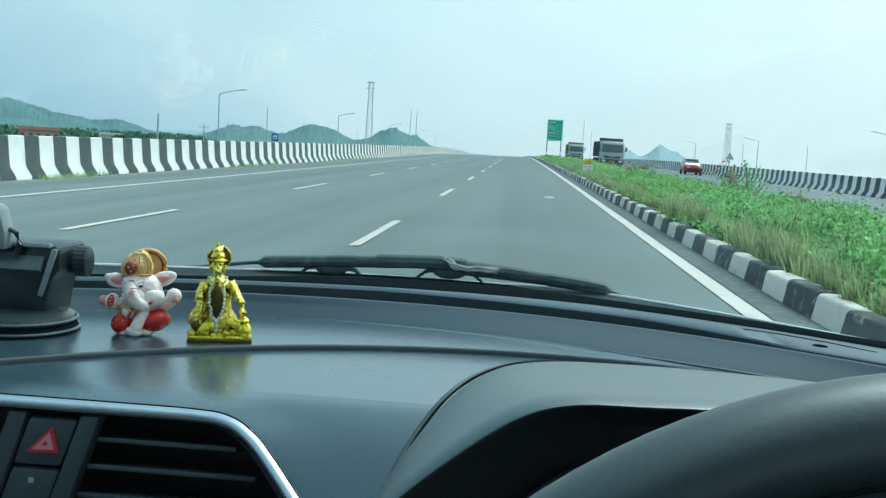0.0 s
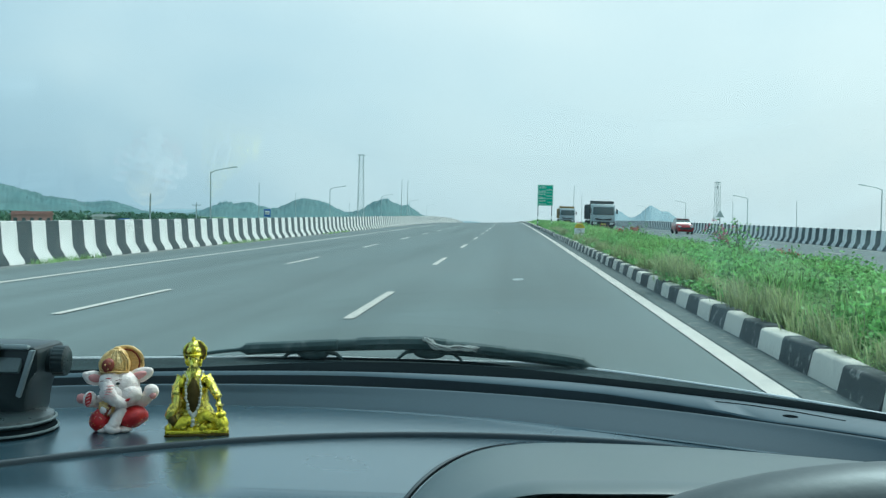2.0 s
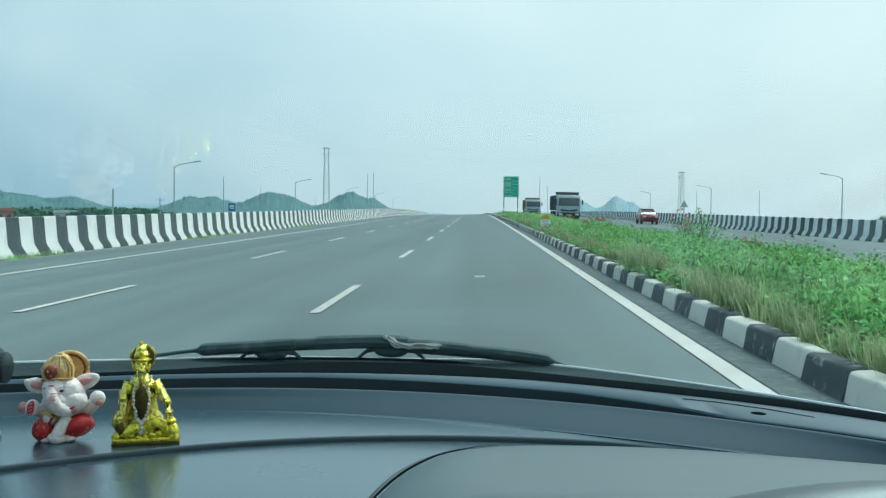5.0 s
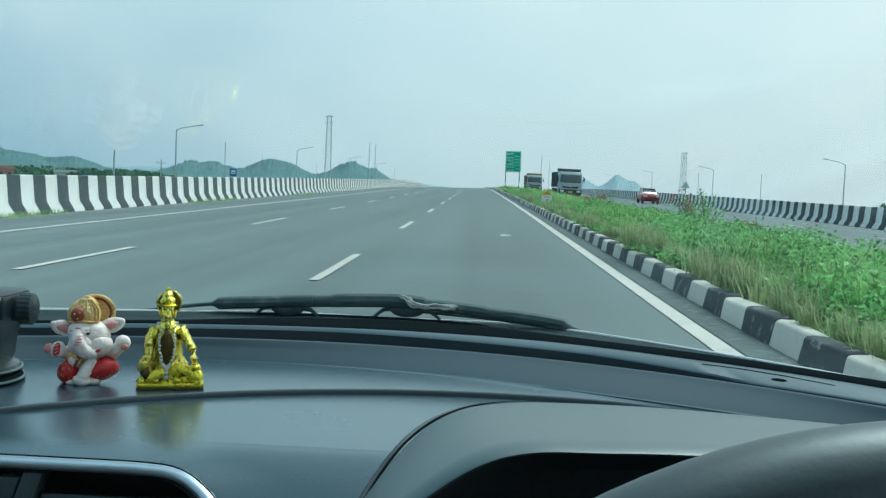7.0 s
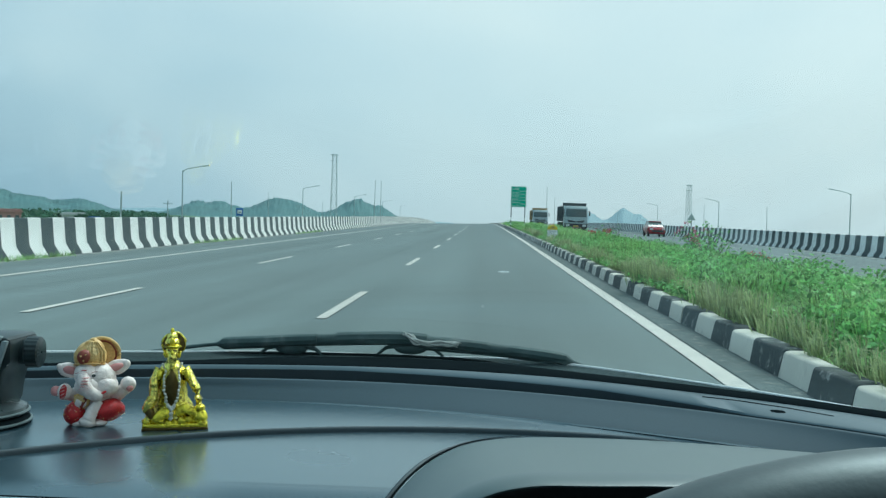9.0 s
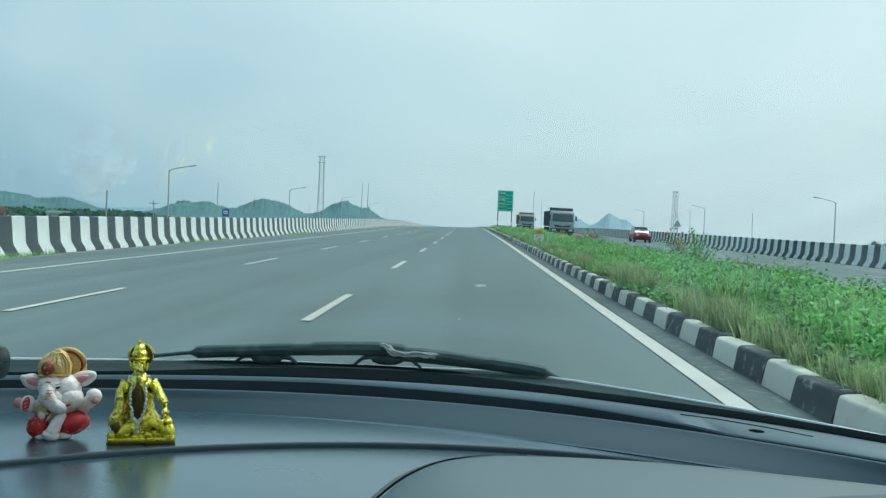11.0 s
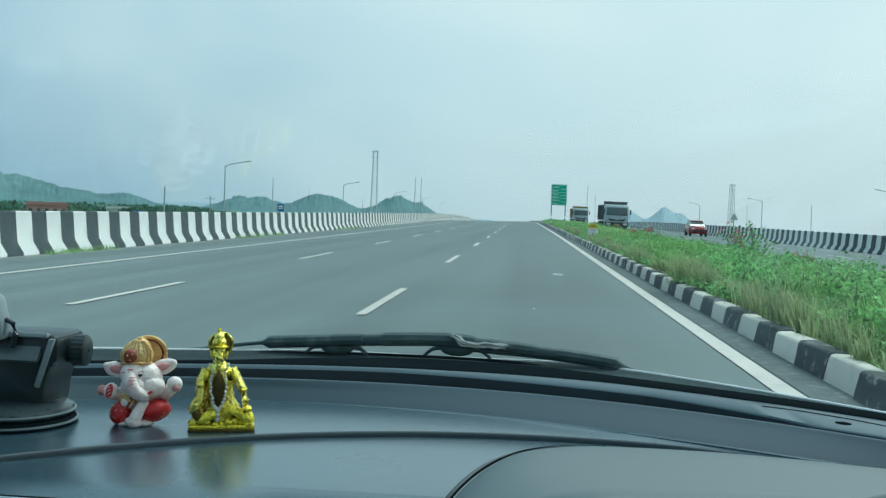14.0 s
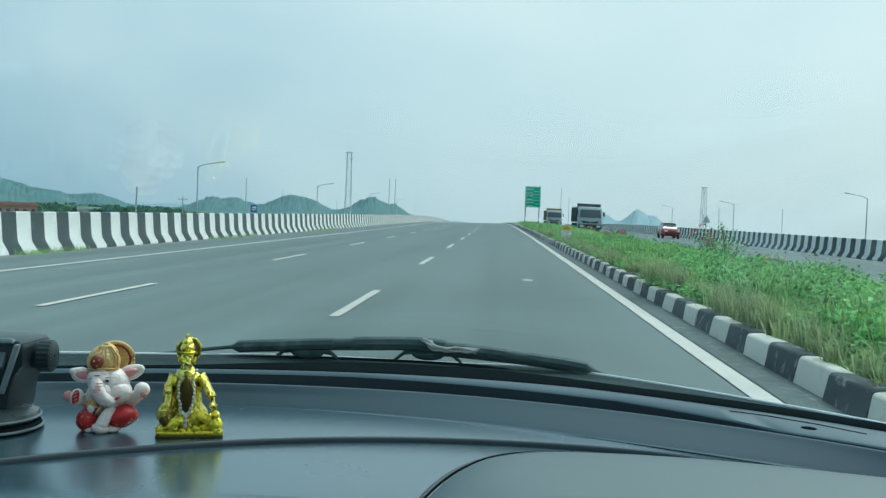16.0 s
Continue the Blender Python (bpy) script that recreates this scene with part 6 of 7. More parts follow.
for k in range(9):
    line = [wp(x + fray.gauss(0, 0.0012), z + fray.gauss(0, 0.0013)) + Vector((0, -0.011 + fray.gauss(0, 0.001), 0))
            for x, z in ((-0.0835 + 0.0012 * k, 1.0600 - 0.0006 * k), (-0.0775 + 0.0008 * k, 1.0545), (-0.069, 1.0495), (-0.058, 1.0475), (-0.046, 1.0480), (-0.034, 1.0482), (-0.024 + 0.0012 * fray.random() * k, 1.0488 + 0.0006 * (k - 4)))]
    tube(bm, smooth_line(line, 18), [0.0013 + 0.0006 * fray.random() for _ in range(18)] + [0.0004], 6, flat=0.7)
part("strip", bm, M["cloth"], rag)


# ---------- things on the dashboard ----------
def elephant_figurine():
    """Small painted seated figurine with large ears and a tall cap, one mesh; its foot at the origin, facing -y."""
    bm = bmesh.new()
    W, RD, G, MR, PK, INK = 0, 1, 2, 3, 4, 5
    # body, crossed legs in red trousers, white feet
    ball(bm, (-0.0005, 0.003, 0.0190), (0.0140, 0.0105, 0.0150), W, seg=22, rough=0.08)
    ball(bm, (-0.0118, -0.004, 0.0088), (0.0074, 0.0095, 0.0086), RD, (0, 12, 0), 20, 0.08)
    ball(bm, (0.0110, -0.005, 0.0110), (0.0112, 0.0100, 0.0080), RD, (0, -16, 0), 20, 0.08)
    for k in range(60):
        a, e = k * 2.4, 0.1 + 1.2 * ((k * 7) % 13) / 13
        c = ((-0.0118, 0.0072, 0.0082), (0.0110, 0.0108, 0.0078))[k % 2]
        ball(bm, (c[0] + c[1] * math.cos(a) * math.cos(e), -0.0050 - 0.0095 * math.sin(e), 0.0100 + c[2] * math.sin(a) * math.cos(e)), 0.00042, G if k % 3 else PK, seg=6)
    tube(bm, [(0.0050, -0.0095, 0.0185), (0.0015, -0.0125, 0.0125), (-0.0015, -0.0140, 0.0060)], [0.0032, 0.0040, 0.0044], 12, W)
    ball(bm, (-0.0022, -0.0130, 0.0038), (0.0062, 0.0055, 0.0040), W, (0, 12, 0), 16, 0.06)
    ball(bm, (0.0050, -0.0090, 0.0026), (0.0060, 0.0050, 0.0028), W, seg=14, rough=0.06)
    ball(bm, (-0.0085, -0.0080, 0.0020), (0.0050, 0.0045, 0.0022), W, seg=14, rough=0.06)
    # chest with sash and necklace
    ball(bm, (-0.0068, -0.0072, 0.0185), (0.0058, 0.0042, 0.0058), G, seg=14, rough=0.10)
    ball(bm, (-0.0072, -0.0095, 0.0172), (0.0042, 0.0030, 0.0038), W, seg=12, rough=0.08)
    tube(bm, [(-0.0030, -0.0098, 0.0225), (-0.0052, -0.0112, 0.0185), (-0.0072, -0.0112, 0.0140)], [0.0013, 0.0015, 0.0012], 8, MR)
    for k in range(6):
        ball(bm, (-0.0112 + 0.0012 * k, -0.0085 - 0.0008 * k, 0.0222 - 0.0006 * k), 0.0011, G, seg=8)
    # arms and hands
    tube(bm, [(-0.0095, 0.002, 0.0235), (-0.0150, 0.0, 0.0215), (-0.0195, -0.003, 0.0235)], [0.0050, 0.0046, 0.0044], 12, W)
    ball(bm, (-0.0190, -0.0045, 0.0245), (0.0048, 0.0042, 0.0062), W, (0, 8, 0), 14, 0.06)
    ball(bm, (-0.0192, -0.0080, 0.0250), (0.0024, 0.0016, 0.0056), RD, (0, 10, 0), 12)
    for k in range(4):
        ball(bm, (-0.0192, -0.0094, 0.0212 + 0.0024 * k), (0.0019, 0.0006, 0.0005), PK, (0, -30, 0), 6)
    ball(bm, (-0.0248, -0.0030, 0.0252), (0.0036, 0.0034, 0.0038), PK, seg=14, rough=0.08)
    tube(bm, [(0.0120, 0.002, 0.0235), (0.0172, 0.0, 0.0220), (0.0215, -0.001, 0.0265)], [0.0056, 0.0052, 0.0046], 12, W)
    ball(bm, (0.0236, -0.002, 0.0295), (0.0054, 0.0050, 0.0058), W, seg=16, rough=0.05)
    ball(bm, (0.0250, -0.0058, 0.0272), (0.0026, 0.0018, 0.0026), PK, seg=10)
    # head turned a little to one side, trunk curling in front
    ball(bm, (0.0020, -0.0010, 0.0340), (0.0138, 0.0115, 0.0125), W, seg=24, rough=0.05)
    ball(bm, (-0.0040, -0.0060, 0.0375), (0.0086, 0.0085, 0.0088), W, seg=20)
    ball(bm, (0.0078, -0.0055, 0.0285), (0.0100, 0.0085, 0.0080), W, seg=20, rough=0.08)
    ball(bm, (-0.0030, -0.0090, 0.0295), (0.0088, 0.0080, 0.0072), W, seg=20, rough=0.04)
    tube(bm, [(-0.0055, -0.0105, 0.0390), (-0.0050, -0.0130, 0.0340), (-0.0032, -0.0145, 0.0290), (-0.0002, -0.0148, 0.0252), (0.0035, -0.0135, 0.0232), (0.0065, -0.0118, 0.0228)], [0.0044, 0.0050, 0.0054, 0.0050, 0.0042, 0.0034], 14, W)
    for k in range(5):
        ball(bm, (-0.0050 + 0.0006 * k, -0.0196 + 0.0008 * abs(k - 2), 0.0285 + 0.0021 * k), (0.0028, 0.0009, 0.0004), PK, seg=8)
    tube(bm, [(0.0068, -0.0145, 0.0246), (0.0086, -0.0140, 0.0254), (0.0108, -0.0122, 0.0268)], [0.0006, 0.0010, 0.0005], 8, RD)
    for x, z in ((-0.0086, 0.0372), (0.0018, 0.0378)):
        ball(bm, (x, -0.0134 if x > 0 else -0.0126, z), (0.0015, 0.0009, 0.0011) if x > 0 else (0.0009, 0.0008, 0.0007), INK, (0, -12 if x > 0 else 12, 0), 8)
        tube(bm, [(x - 0.0020, -0.0128, z + 0.0020), (x, -0.0134, z + 0.0028), (x + 0.0020, -0.0122, z + 0.0025)], 0.00022, 6, MR)
    for z in (0.0418, 0.0402):
        ball(bm, (-0.0048, -0.0138, z), (0.0022, 0.0006, 0.0004), RD, seg=8)
    ball(bm, (-0.0048, -0.0138, 0.0395), (0.0008, 0.0006, 0.0012), RD, seg=8)
    # ears
    for sx, sz, rx, tilt in ((-0.0165, 0.0398, 0.0082, 16), (0.0155, 0.0418, 0.0098, -20)):
        ball(bm, (sx, 0.001, sz), (rx, 0.0032, 0.0056), W, (0, tilt, 0), 18, 0.05)
        ball(bm, (sx + (0.0010 if sx < 0 else -0.0008), -0.0016, sz + 0.0002), (rx * 0.62, 0.0020, 0.0030), PK, (0, tilt, 0), 12)
        ball(bm, (sx + (-0.0050 if sx < 0 else 0.0055), 0.0005, sz + (0.0018 if sx < 0 else 0.0024)), (0.0040, 0.0022, 0.0030), W, (0, tilt * 1.6, 0), 12)
    # tall cap with an emblem and a rimmed fan behind it
    ball(bm, (-0.0025, 0.0005, 0.0492), (0.0112, 0.0106, 0.0122), G, seg=24, rough=0.05)
    ball(bm, (-0.0010, 0.0005, 0.0558), (0.0078, 0.0078, 0.0072), G, seg=18, rough=0.06)
    ball(bm, (-0.0006, 0.0002, 0.0618), (0.0030, 0.0030, 0.0022), G, seg=12)
    for k in range(7):
        a = math.radians(20 + 20 * k)
        tube(bm, [(-0.0020 + 0.0104 * math.cos(a), -0.0098 + 0.004 * abs(math.cos(a)), 0.0470), (-0.0018 + 0.0098 * math.cos(a), -0.0092 + 0.004 * abs(math.cos(a)), 0.0540), (-0.0012 + 0.0040 * math.cos(a), -0.0045, 0.0615)], [0.0008, 0.0010, 0.0006], 6, G)
    t = bmesh.new()
    bmesh.ops.create_cone(t, cap_ends=True, segments=32, radius1=0.0124, radius2=0.0116, depth=0.0034)
    bmesh.ops.transform(t, matrix=pose(0.0046, 0.0075, 0.0508, 90, 0, 0), verts=t.verts)
    for fc in t.faces:
        fc.material_index = G
    merge(bm, t)
    tube(bm, [(0.0046 + 0.0118 * math.cos(a), 0.0060, 0.0508 + 0.0122 * math.sin(a)) for a in np.linspace(0, 2 * math.pi, 33)[:-1]], 0.0015, 8, G, closed=True)
    tube(bm, [(0.0046 + 0.0098 * math.cos(a), 0.0056, 0.0508 + 0.0102 * math.sin(a)) for a in np.linspace(0, 2 * math.pi, 33)[:-1]], 0.0007, 6, MR, closed=True)
    ball(bm, (-0.0055, -0.0092, 0.0508), (0.0046, 0.0034, 0.0054), MR, seg=16, rough=0.22)
    for dx, dz in ((-0.002, 0.001), (0.0015, 0.002), (0.0, -0.0022)):
        ball(bm, (-0.0055 + dx, -0.0124, 0.0508 + dz), 0.0007, G, seg=6)
    tube(bm, [(-0.0025 + 0.0106 * math.cos(a), 0.0002 - 0.0116 * abs(math.sin(a)), 0.0440 + 0.0022 * math.sin(a)) for a in np.linspace(0.05, math.pi - 0.05, 16)], 0.0006, 8, G)
    for v in bm.verts:
        v.co += noise.noise_vector(v.co * 190) * 0.00035
    data = finish(bm, "figurine", [M["figure_white"], M["figure_red"], M["figure_gold_paint"], M["figure_maroon"], M["figure_pink"], M["ink"]], 60)
    return tagged(new("figurine", data), "white elephant figurine with red trousers and golden cap on dashboard", "figurine")


elephant_figurine().matrix_basis = pose(-0.2830, 0.733, 1.0247, 0, 0, 14) @ Matrix.Diagonal((1.05, 1, 1, 1))


def gold_figurine():
    """Small gilded kneeling figurine with a bead garland on a thin base, one mesh; its foot at the origin, facing -y."""
    bm = bmesh.new()
    G, B, D, P = 0, 1, 2, 3
    box(bm, (0, 0, 0.0010), (0.0485, 0.024, 0.0020), mi=D, bevel=0.0006)
    box(bm, (0, 0, 0.0034), (0.0478, 0.0232, 0.0030), mi=B, bevel=0.0010)
    # draped body, broad at the knees and narrow at the waist
    rows = []
    for z, w, d, x in ((0.004, 0.0175, 0.0095, -0.001), (0.010, 0.0170, 0.0095, -0.001), (0.016, 0.0150, 0.0090, -0.002), (0.022, 0.0128, 0.0085, -0.0025), (0.029, 0.0122, 0.0082, -0.003), (0.036, 0.0136, 0.0085, -0.003),
                       (0.041, 0.0146, 0.0085, -0.003), (0.0445, 0.0130, 0.0075, -0.003), (0.0475, 0.0075, 0.0055, -0.003), (0.0500, 0.0045, 0.0040, -0.003)):
        rows.append([(x + w * (1 + 0.09 * math.sin(9 * a + z * 500)) * math.cos(a), 0.002 + d * (1 + 0.09 * math.cos(7 * a - z * 400)) * math.sin(a), z) for a in np.linspace(0, 2 * math.pi, 37)])
    sheet(bm, rows, G)
    ball(bm, (-0.003, -0.0050, 0.0300), (0.0066, 0.0042, 0.0140), D, seg=16, rough=0.1)
    for s in (-1, 1):
        tube(bm, [(s * 0.0130 - 0.003, 0.0, 0.0435), (s * 0.0178 - 0.002, -0.002, 0.0365), (s * 0.0188, -0.006, 0.0285)], [0.0050, 0.0050, 0.0040], 12, G)
        ball(bm, (s * 0.0150 - 0.002, -0.0028, 0.0400), (0.0046, 0.0042, 0.0044), B, seg=12, rough=0.1)
        ball(bm, (s * 0.0180 - 0.001, -0.0065, 0.0330), (0.0040, 0.0036, 0.0030), G, seg=12, rough=0.2)
    tube(bm, [(0.0182, -0.006, 0.0300), (0.0190, -0.007, 0.0230), (0.0180, -0.006, 0.0160), (0.0195, -0.006, 0.0085)], [0.0044, 0.0042, 0.0036, 0.0034], 12, G)
    tube(bm, [(-0.0185, -0.006, 0.0290), (-0.0175, -0.008, 0.0220), (-0.0205, -0.009, 0.0165)], [0.0040, 0.0036, 0.0030], 10, G)
    ball(bm, (-0.0212, -0.0085, 0.0190), (0.0034, 0.0040, 0.0062), G, (0, 15, 0), 14, 0.25)
    ball(bm, (-0.0185, -0.0090, 0.0125), (0.0036, 0.0036, 0.0050), D, (0, -25, 0), 12, 0.2)
    tube(bm, [(-0.0215, -0.0088, 0.0250), (-0.0205, -0.0092, 0.0140), (-0.0195, -0.0090, 0.0060)], [0.0018, 0.0016, 0.0020], 8, G)
    tube(bm, [(0.0020, -0.0060, 0.0130), (0.0085, -0.0090, 0.0155), (0.0150, -0.0085, 0.0120), (0.0160, -0.0085, 0.0070)], [0.0044, 0.0042, 0.0034, 0.0030], 10, B)
    ball(bm, (0.0192, -0.0080, 0.0098), (0.0050, 0.0046, 0.0054), B, seg=16, rough=0.08)
    ball(bm, (0.0188, -0.0085, 0.0158), (0.0042, 0.0036, 0.0026), B, (0, -20, 0), 12, 0.1)
    tube(bm, [(-0.0030, -0.0070, 0.0130), (-0.0095, -0.0095, 0.0120), (-0.0150, -0.0090, 0.0075)], [0.0046, 0.0044, 0.0036], 10, B)
    for k in range(9):
        ball(bm, (-0.0205 + 0.0050 * k, -0.0080 + 0.0012 * math.sin(k * 2.1), 0.0062 + 0.0014 * math.sin(k * 1.3)), (0.0036, 0.0036, 0.0030), B, seg=10, rough=0.25)
    # head with beard, tall ridged crown and a rim of light behind it
    ball(bm, (-0.003, -0.0010, 0.0558), (0.0050, 0.0058, 0.0068), G, seg=18, rough=0.06)
    ball(bm, (-0.003, -0.0052, 0.0515), (0.0038, 0.0034, 0.0062), G, seg=16, rough=0.18)
    ball(bm, (-0.003, -0.0066, 0.0470), (0.0022, 0.0022, 0.0040), G, seg=12, rough=0.18)
    ball(bm, (-0.003, -0.0068, 0.0565), (0.0011, 0.0014, 0.0020), B, seg=8)
    for s in (-1, 1):
        ball(bm, (-0.003 + s * 0.0022, -0.0060, 0.0582), (0.0011, 0.0008, 0.0007), D, seg=8)
        ball(bm, (-0.003 + s * 0.0030, -0.0052, 0.0545), (0.0016, 0.0016, 0.0018), B, seg=8)
        ball(bm, (-0.003 + s * 0.0054, -0.0005, 0.0545), (0.0013, 0.0018, 0.0030), B, seg=8)
    tube(bm, [(-0.003 + 0.0056 * math.cos(a), -0.0006 - 0.0058 * math.sin(a), 0.0608) for a in np.linspace(0, 2 * math.pi, 24)[:-1]], 0.0009, 8, B, closed=True)
    ball(bm, (-0.003, 0.0000, 0.0632), (0.0054, 0.0054, 0.0044), G, seg=18, rough=0.10)
    ball(bm, (-0.003, 0.0000, 0.0672), (0.0036, 0.0036, 0.0040), G, seg=16, rough=0.10)
    ball(bm, (-0.003, -0.0054, 0.0645), (0.0018, 0.0014, 0.0030), B, seg=10)
    ball(bm, (-0.003, 0.0002, 0.0718), (0.0015, 0.0015, 0.0026), B, seg=8)
    ball(bm, (-0.0022, 0.0030, 0.0622), (0.0082, 0.0016, 0.0084), D, seg=22, rough=0.04)
    tube(bm, [(-0.0022 + 0.0082 * math.cos(a), 0.0026, 0.0622 + 0.0084 * math.sin(a)) for a in np.linspace(-0.8, math.pi + 0.8, 26)], 0.0008, 8, G)
    for s in (-1, 1):
        for k in range(12):
            u = k / 11
            ball(bm, (-0.003 + s * (0.0080 - 0.0052 * u ** 2.4), -0.0050 - 0.0062 * math.sin(u * 1.8), 0.0480 - 0.0290 * u), 0.0013, P, seg=8, rough=0.1)
    for k in range(5):
        ball(bm, (-0.003 + 0.0012 * (k - 2), -0.0112, 0.0182 - 0.0012 * (2 - abs(k - 2))), 0.0015, P, seg=8)
    for k in range(3):
        ball(bm, (-0.003, -0.0114, 0.0155 - 0.0032 * k), 0.0018, P, seg=8)
    # narrow sloping shoulders over broad knees
    for v in bm.verts:
        k = float(np.interp(v.co.z, (0.010, 0.020, 0.030, 0.037, 0.043, 0.050, 0.056), (1.0, 0.92, 0.84, 0.76, 0.60, 0.88, 1.06)))
        v.co.x = -0.0025 + (v.co.x + 0.0025) * k
        if v.co.z > 0.0055:
            v.co += noise.noise_vector(v.co * 300) * 0.0008
    data = finish(bm, "figurine", [M["gold"], M["gold_lit"], M["gold_shaded"], M["bead"]], 60)
    return tagged(new("figurine", data), "small shiny gold kneeling figurine with a bead garland on the dashboard", "figurine")


gold_figurine().matrix_basis = pose(-0.2205, 0.731, 1.0245, 0, 0, 16) @ Matrix.Diagonal((0.97, 1, 0.99, 1))


def phone_mount():
    top = thing("phone_mount", "black suction phone holder with a grey locking ring, empty", "phone mount", m=pose(-0.3825, 0.735, 1.0245, 0, 0, 0) @ Matrix.Diagonal((1, 1, 0.8, 1)))
    bm = bmesh.new()
    rows = [[(0.013 + r * math.cos(a), r * math.sin(a) - 0.018, z) for a in np.linspace(0, 2 * math.pi, 41)] for r, z in ((0.001, 0.0005), (0.0430, 0.0005), (0.0430, 0.004), (0.0412, 0.008), (0.039, 0.0095), (0.001, 0.0095))]
    sheet(bm, rows)
    part("suction_base", bm, M["rubber"], top, "black rubber suction foot")
    bm = bmesh.new()
    rows = [[(0.013 + r * math.cos(a), r * math.sin(a) - 0.018, z) for a in np.linspace(0, 2 * math.pi, 41)] for r, z in ((0.006, 0.0096), (0.0400, 0.0096), (0.0415, 0.0125), (0.0400, 0.0165), (0.036, 0.0185), (0.028, 0.0205), (0.001, 0.0206))]
    sheet(bm, rows)
    part("locking_ring", bm, M["mount_ring"], top, "grey locking ring")
    bm = bmesh.new()
    sec = [(-0.034, 0.0150), (0.0370, 0.0150), (0.0375, 0.024), (0.0400, 0.043), (0.0440, 0.054), (0.0480, 0.0585), (0.0485, 0.079), (0.0440, 0.0820), (-0.010, 0.0815), (-0.030, 0.074)]
    prism(bm, sec, 0.046, pose(0, -0.003, 0), 0, 0.0045)
    part("body", bm, M["mount_black"], top)
    # top edge and plate are coloured paler to give the sky's reflection
    bm = bmesh.new()
    box(bm, (0.012, -0.0225, 0.0800), (0.058, 0.012, 0.0050), (-20, 0, 0), bevel=0.002)
    part("top_edge", bm, M["mount_grey"], top, "grey top edge of the body, paler for the sky's sheen")
    bm = bmesh.new()
    box(bm, (0.004, -0.0245, 0.0690), (0.064, 0.026, 0.005), (58, 0, 0), bevel=0.0018)
    part("top_plate", bm, M["mount_sheen"], top, "glossy grey sloping plate on the body, paler for sky sheen")
    # pale rings stand in for the glints along the foot's edges
    bm = bmesh.new()
    tube(bm, [(0.013 + 0.0428 * math.cos(a), 0.0428 * math.sin(a) - 0.018, 0.0042) for a in np.linspace(0, 2 * math.pi, 49)[:-1]], 0.0013, 8, closed=True)
    tube(bm, [(0.013 + 0.0413 * math.cos(a), 0.0413 * math.sin(a) - 0.018, 0.0128) for a in np.linspace(0, 2 * math.pi, 49)[:-1]], 0.0012, 8, closed=True)
    part("foot_glint", bm, M["mount_sheen"], top, "pale rings drawn as highlights on the suction foot's edges")
    bm = bmesh.new()
    prism(bm, [(0.0320, 0.036), (0.0355, 0.034), (0.0470, 0.0790), (0.0425, 0.0790)], 0.004, pose(0, -0.0275, 0), 0, 0.0012)
    part("rib", bm, M["mount_grey"], top, "grey glossy rib on the body")
    bm = bmesh.new()
    rows = []
    for x, r in ((0.040, 0.001), (0.040, 0.0095), (0.046, 0.0100), (0.047, 0.0118), (0.0555, 0.0116), (0.0565, 0.0104), (0.0565, 0.001)):
        rows.append([(x, (r + (0.0004 if 0.0465 < x < 0.056 and k % 4 < 2 else 0)) * math.cos(2 * math.pi * k / 80), 0.0690 + 1.2 * (r + (0.0004 if 0.0465 < x < 0.056 and k % 4 < 2 else 0)) * math.sin(2 * math.pi * k / 80)) for k in range(81)])
    sheet(bm, rows)
    bmesh.ops.transform(bm, matrix=Matrix.Translation((0.047, -0.004, 0)) @ pose(0.004, 0, -0.0035, 0, 0, 6) @ Matrix.Translation((-0.047, 0, 0)), verts=bm.verts)
    part("knob", bm, M["mount_black"], top, "ribbed black tightening knob")
    bm = bmesh.new()
    prism(bm, [(-0.050, 0.074), (0.0125, 0.077), (0.0120, 0.092), (0.0075, 0.114), (0.0035, 0.118), (-0.05, 0.119)], 0.016, pose(0, -0.030, 0), 0, 0.003)
    part("cradle", bm, M["mount_grey"], top, "grey phone cradle block")
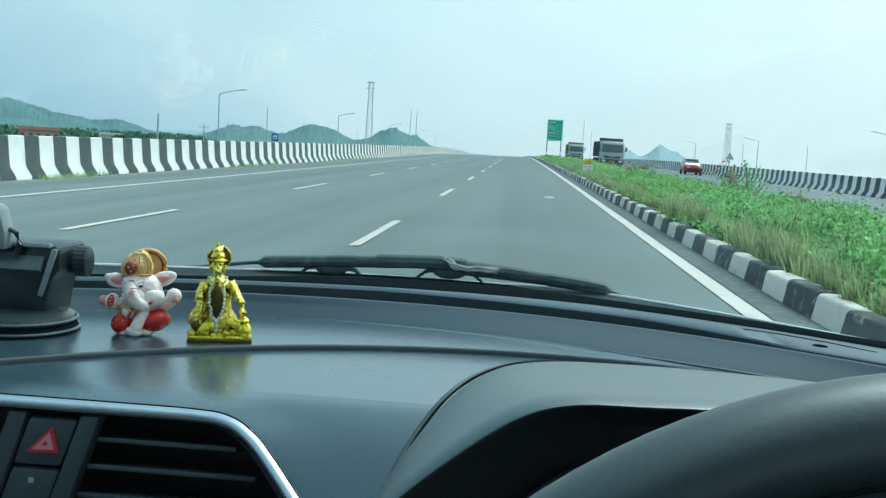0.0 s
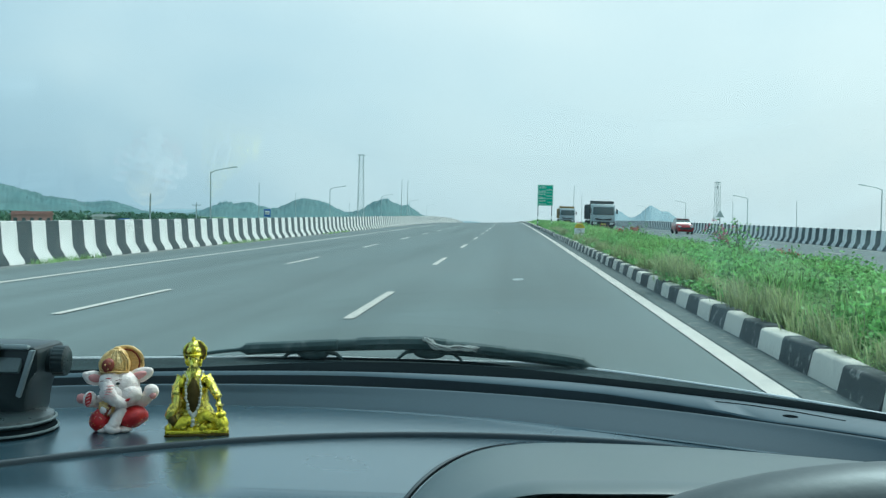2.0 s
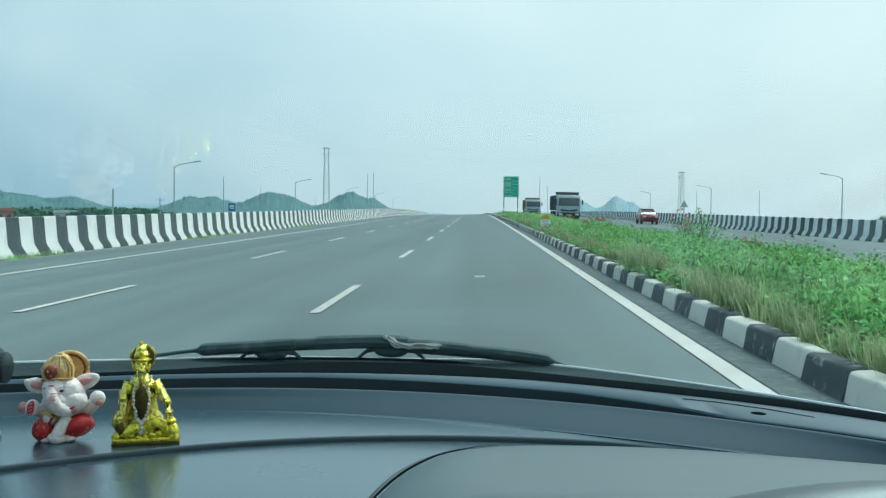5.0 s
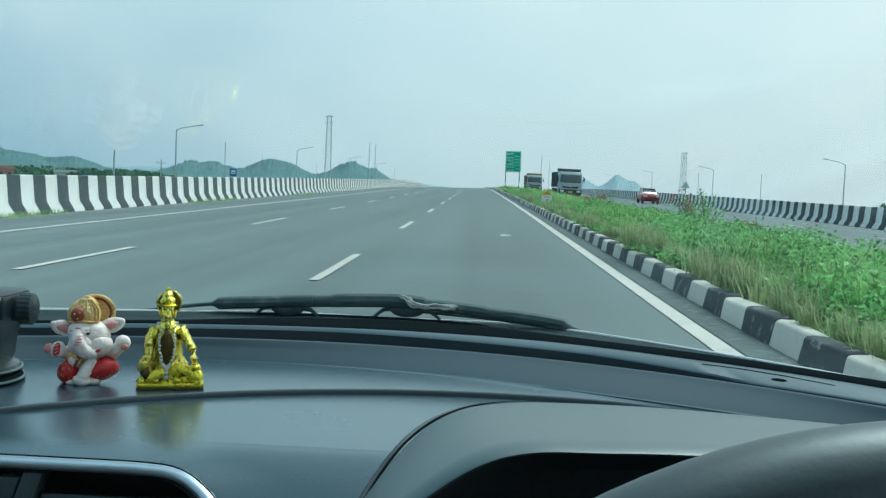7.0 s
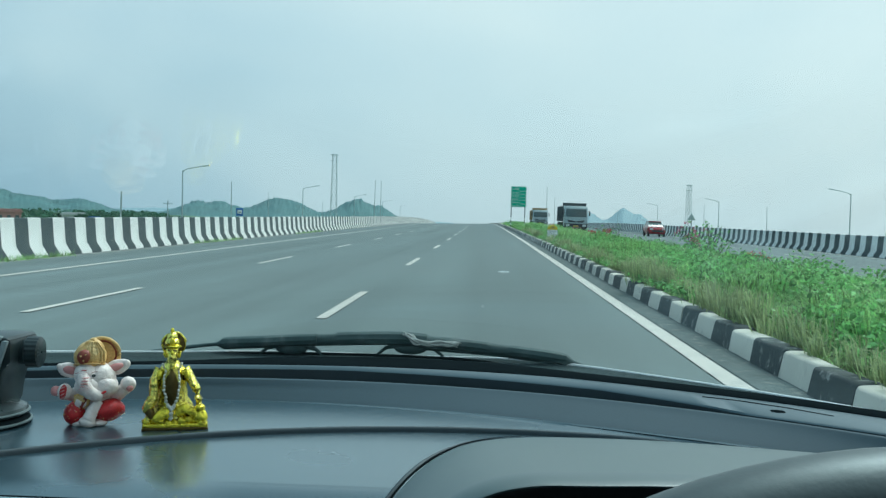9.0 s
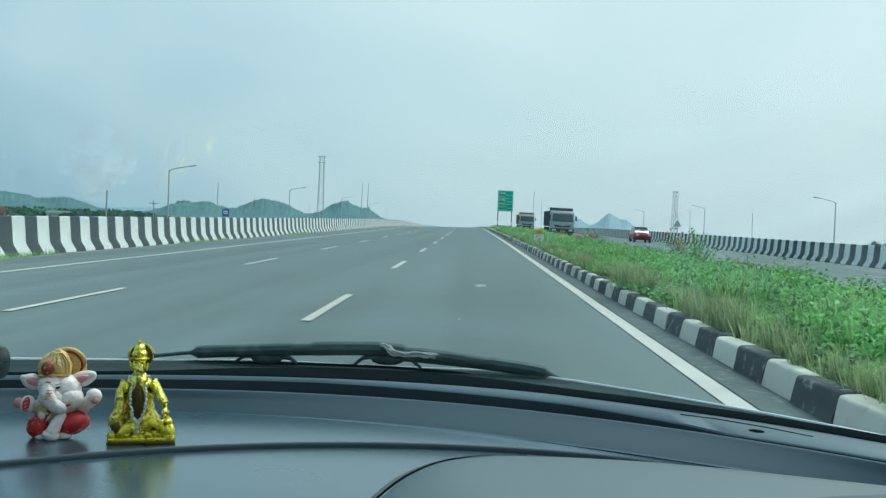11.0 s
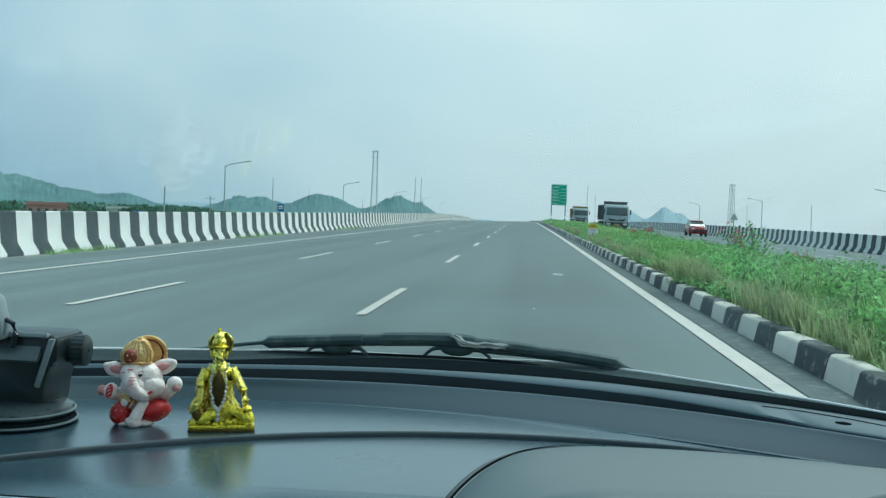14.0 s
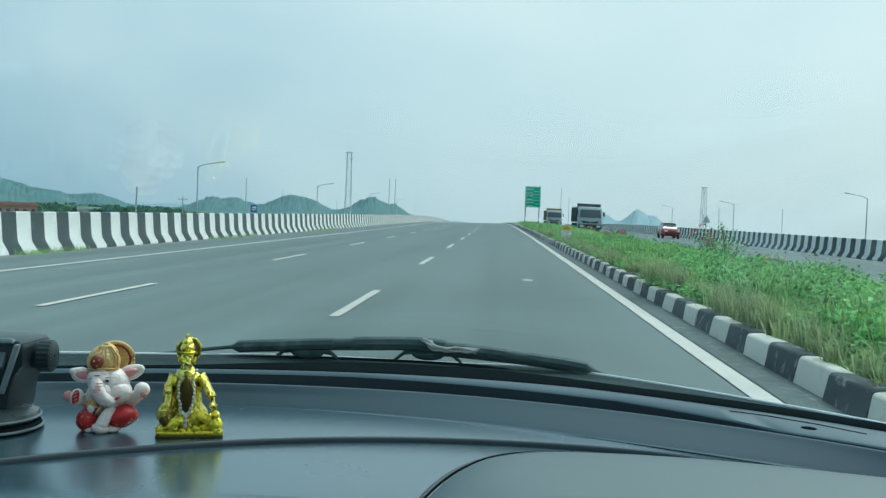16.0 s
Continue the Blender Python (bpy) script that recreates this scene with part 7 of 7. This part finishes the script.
    bm = bmesh.new()
    tube(bm, [(0.016, -0.030, 0.070), (0.0190, -0.030, 0.082), (0.0165, -0.030, 0.092), (0.011, -0.030, 0.095)], 0.0022, 8)
    part("clip", bm, M["mount_black"], top)
    bm = bmesh.new()
    tube(bm, [(-0.03, -0.01, 0.075), (-0.05, -0.03, 0.062), (-0.08, -0.05, 0.06)], 0.010, 12)
    part("arm", bm, M["mount_black"], top)
    bm = bmesh.new()
    box(bm, (0.004, -0.071, 0.0015), (0.032, 0.016, 0.002), (6, 0, 14), bevel=0.0008)
    part("pull_tab", bm, M["tab_clear"], top, "translucent pull tab")
    return top


phone_mount()

# ---------- plain unseen shell that closes the car and shades the dashboard ---
cabin = tagged(new("car_shell"), "plain grey unseen cabin shell that closes the car", "car", kind="structure")


def shell(name, c, s, rot=(0, 0, 0), mat="cabin_trim"):
    bm = bmesh.new()
    box(bm, c, s, rot, bevel=0.01)
    return part(name, bm, M[mat], cabin)


shell("roof", (-0.19, -0.98, 1.60), (1.40, 1.64, 0.04))
shell("floor", (-0.19, -0.40, 0.28), (1.60, 2.9, 0.05))
shell("firewall", (-0.19, 1.02, 0.63), (1.56, 0.05, 0.70))
shell("rear_wall", (-0.19, -1.80, 0.75), (1.56, 0.06, 0.95))
for s in (-1, 1):
    shell("door_panel", (-0.19 + s * 0.80, -0.40, 0.66), (0.06, 2.8, 0.76))
    shell("roof_rail", (-0.19 + s * 0.72, -0.98, 1.565), (0.07, 1.64, 0.07))
    shell("door_pillar", (-0.19 + s * 0.765, -0.55, 1.29), (0.06, 0.12, 0.56), (0, s * -8, 0))
    shell("rear_pillar", (-0.19 + s * 0.765, -1.62, 1.29), (0.06, 0.28, 0.56), (0, s * -8, 0))
    bm = bmesh.new()
    x = -0.19 + s * 0.79
    tube(bm, [(x, 0.80 if s > 0 else 0.72, 1.02), (-0.19 + s * 0.765, 0.40, 1.25), (-0.19 + s * 0.72, -0.16, 1.57)], 0.035, 12)
    part("windscreen_pillar", bm, M["cabin_trim"], cabin)
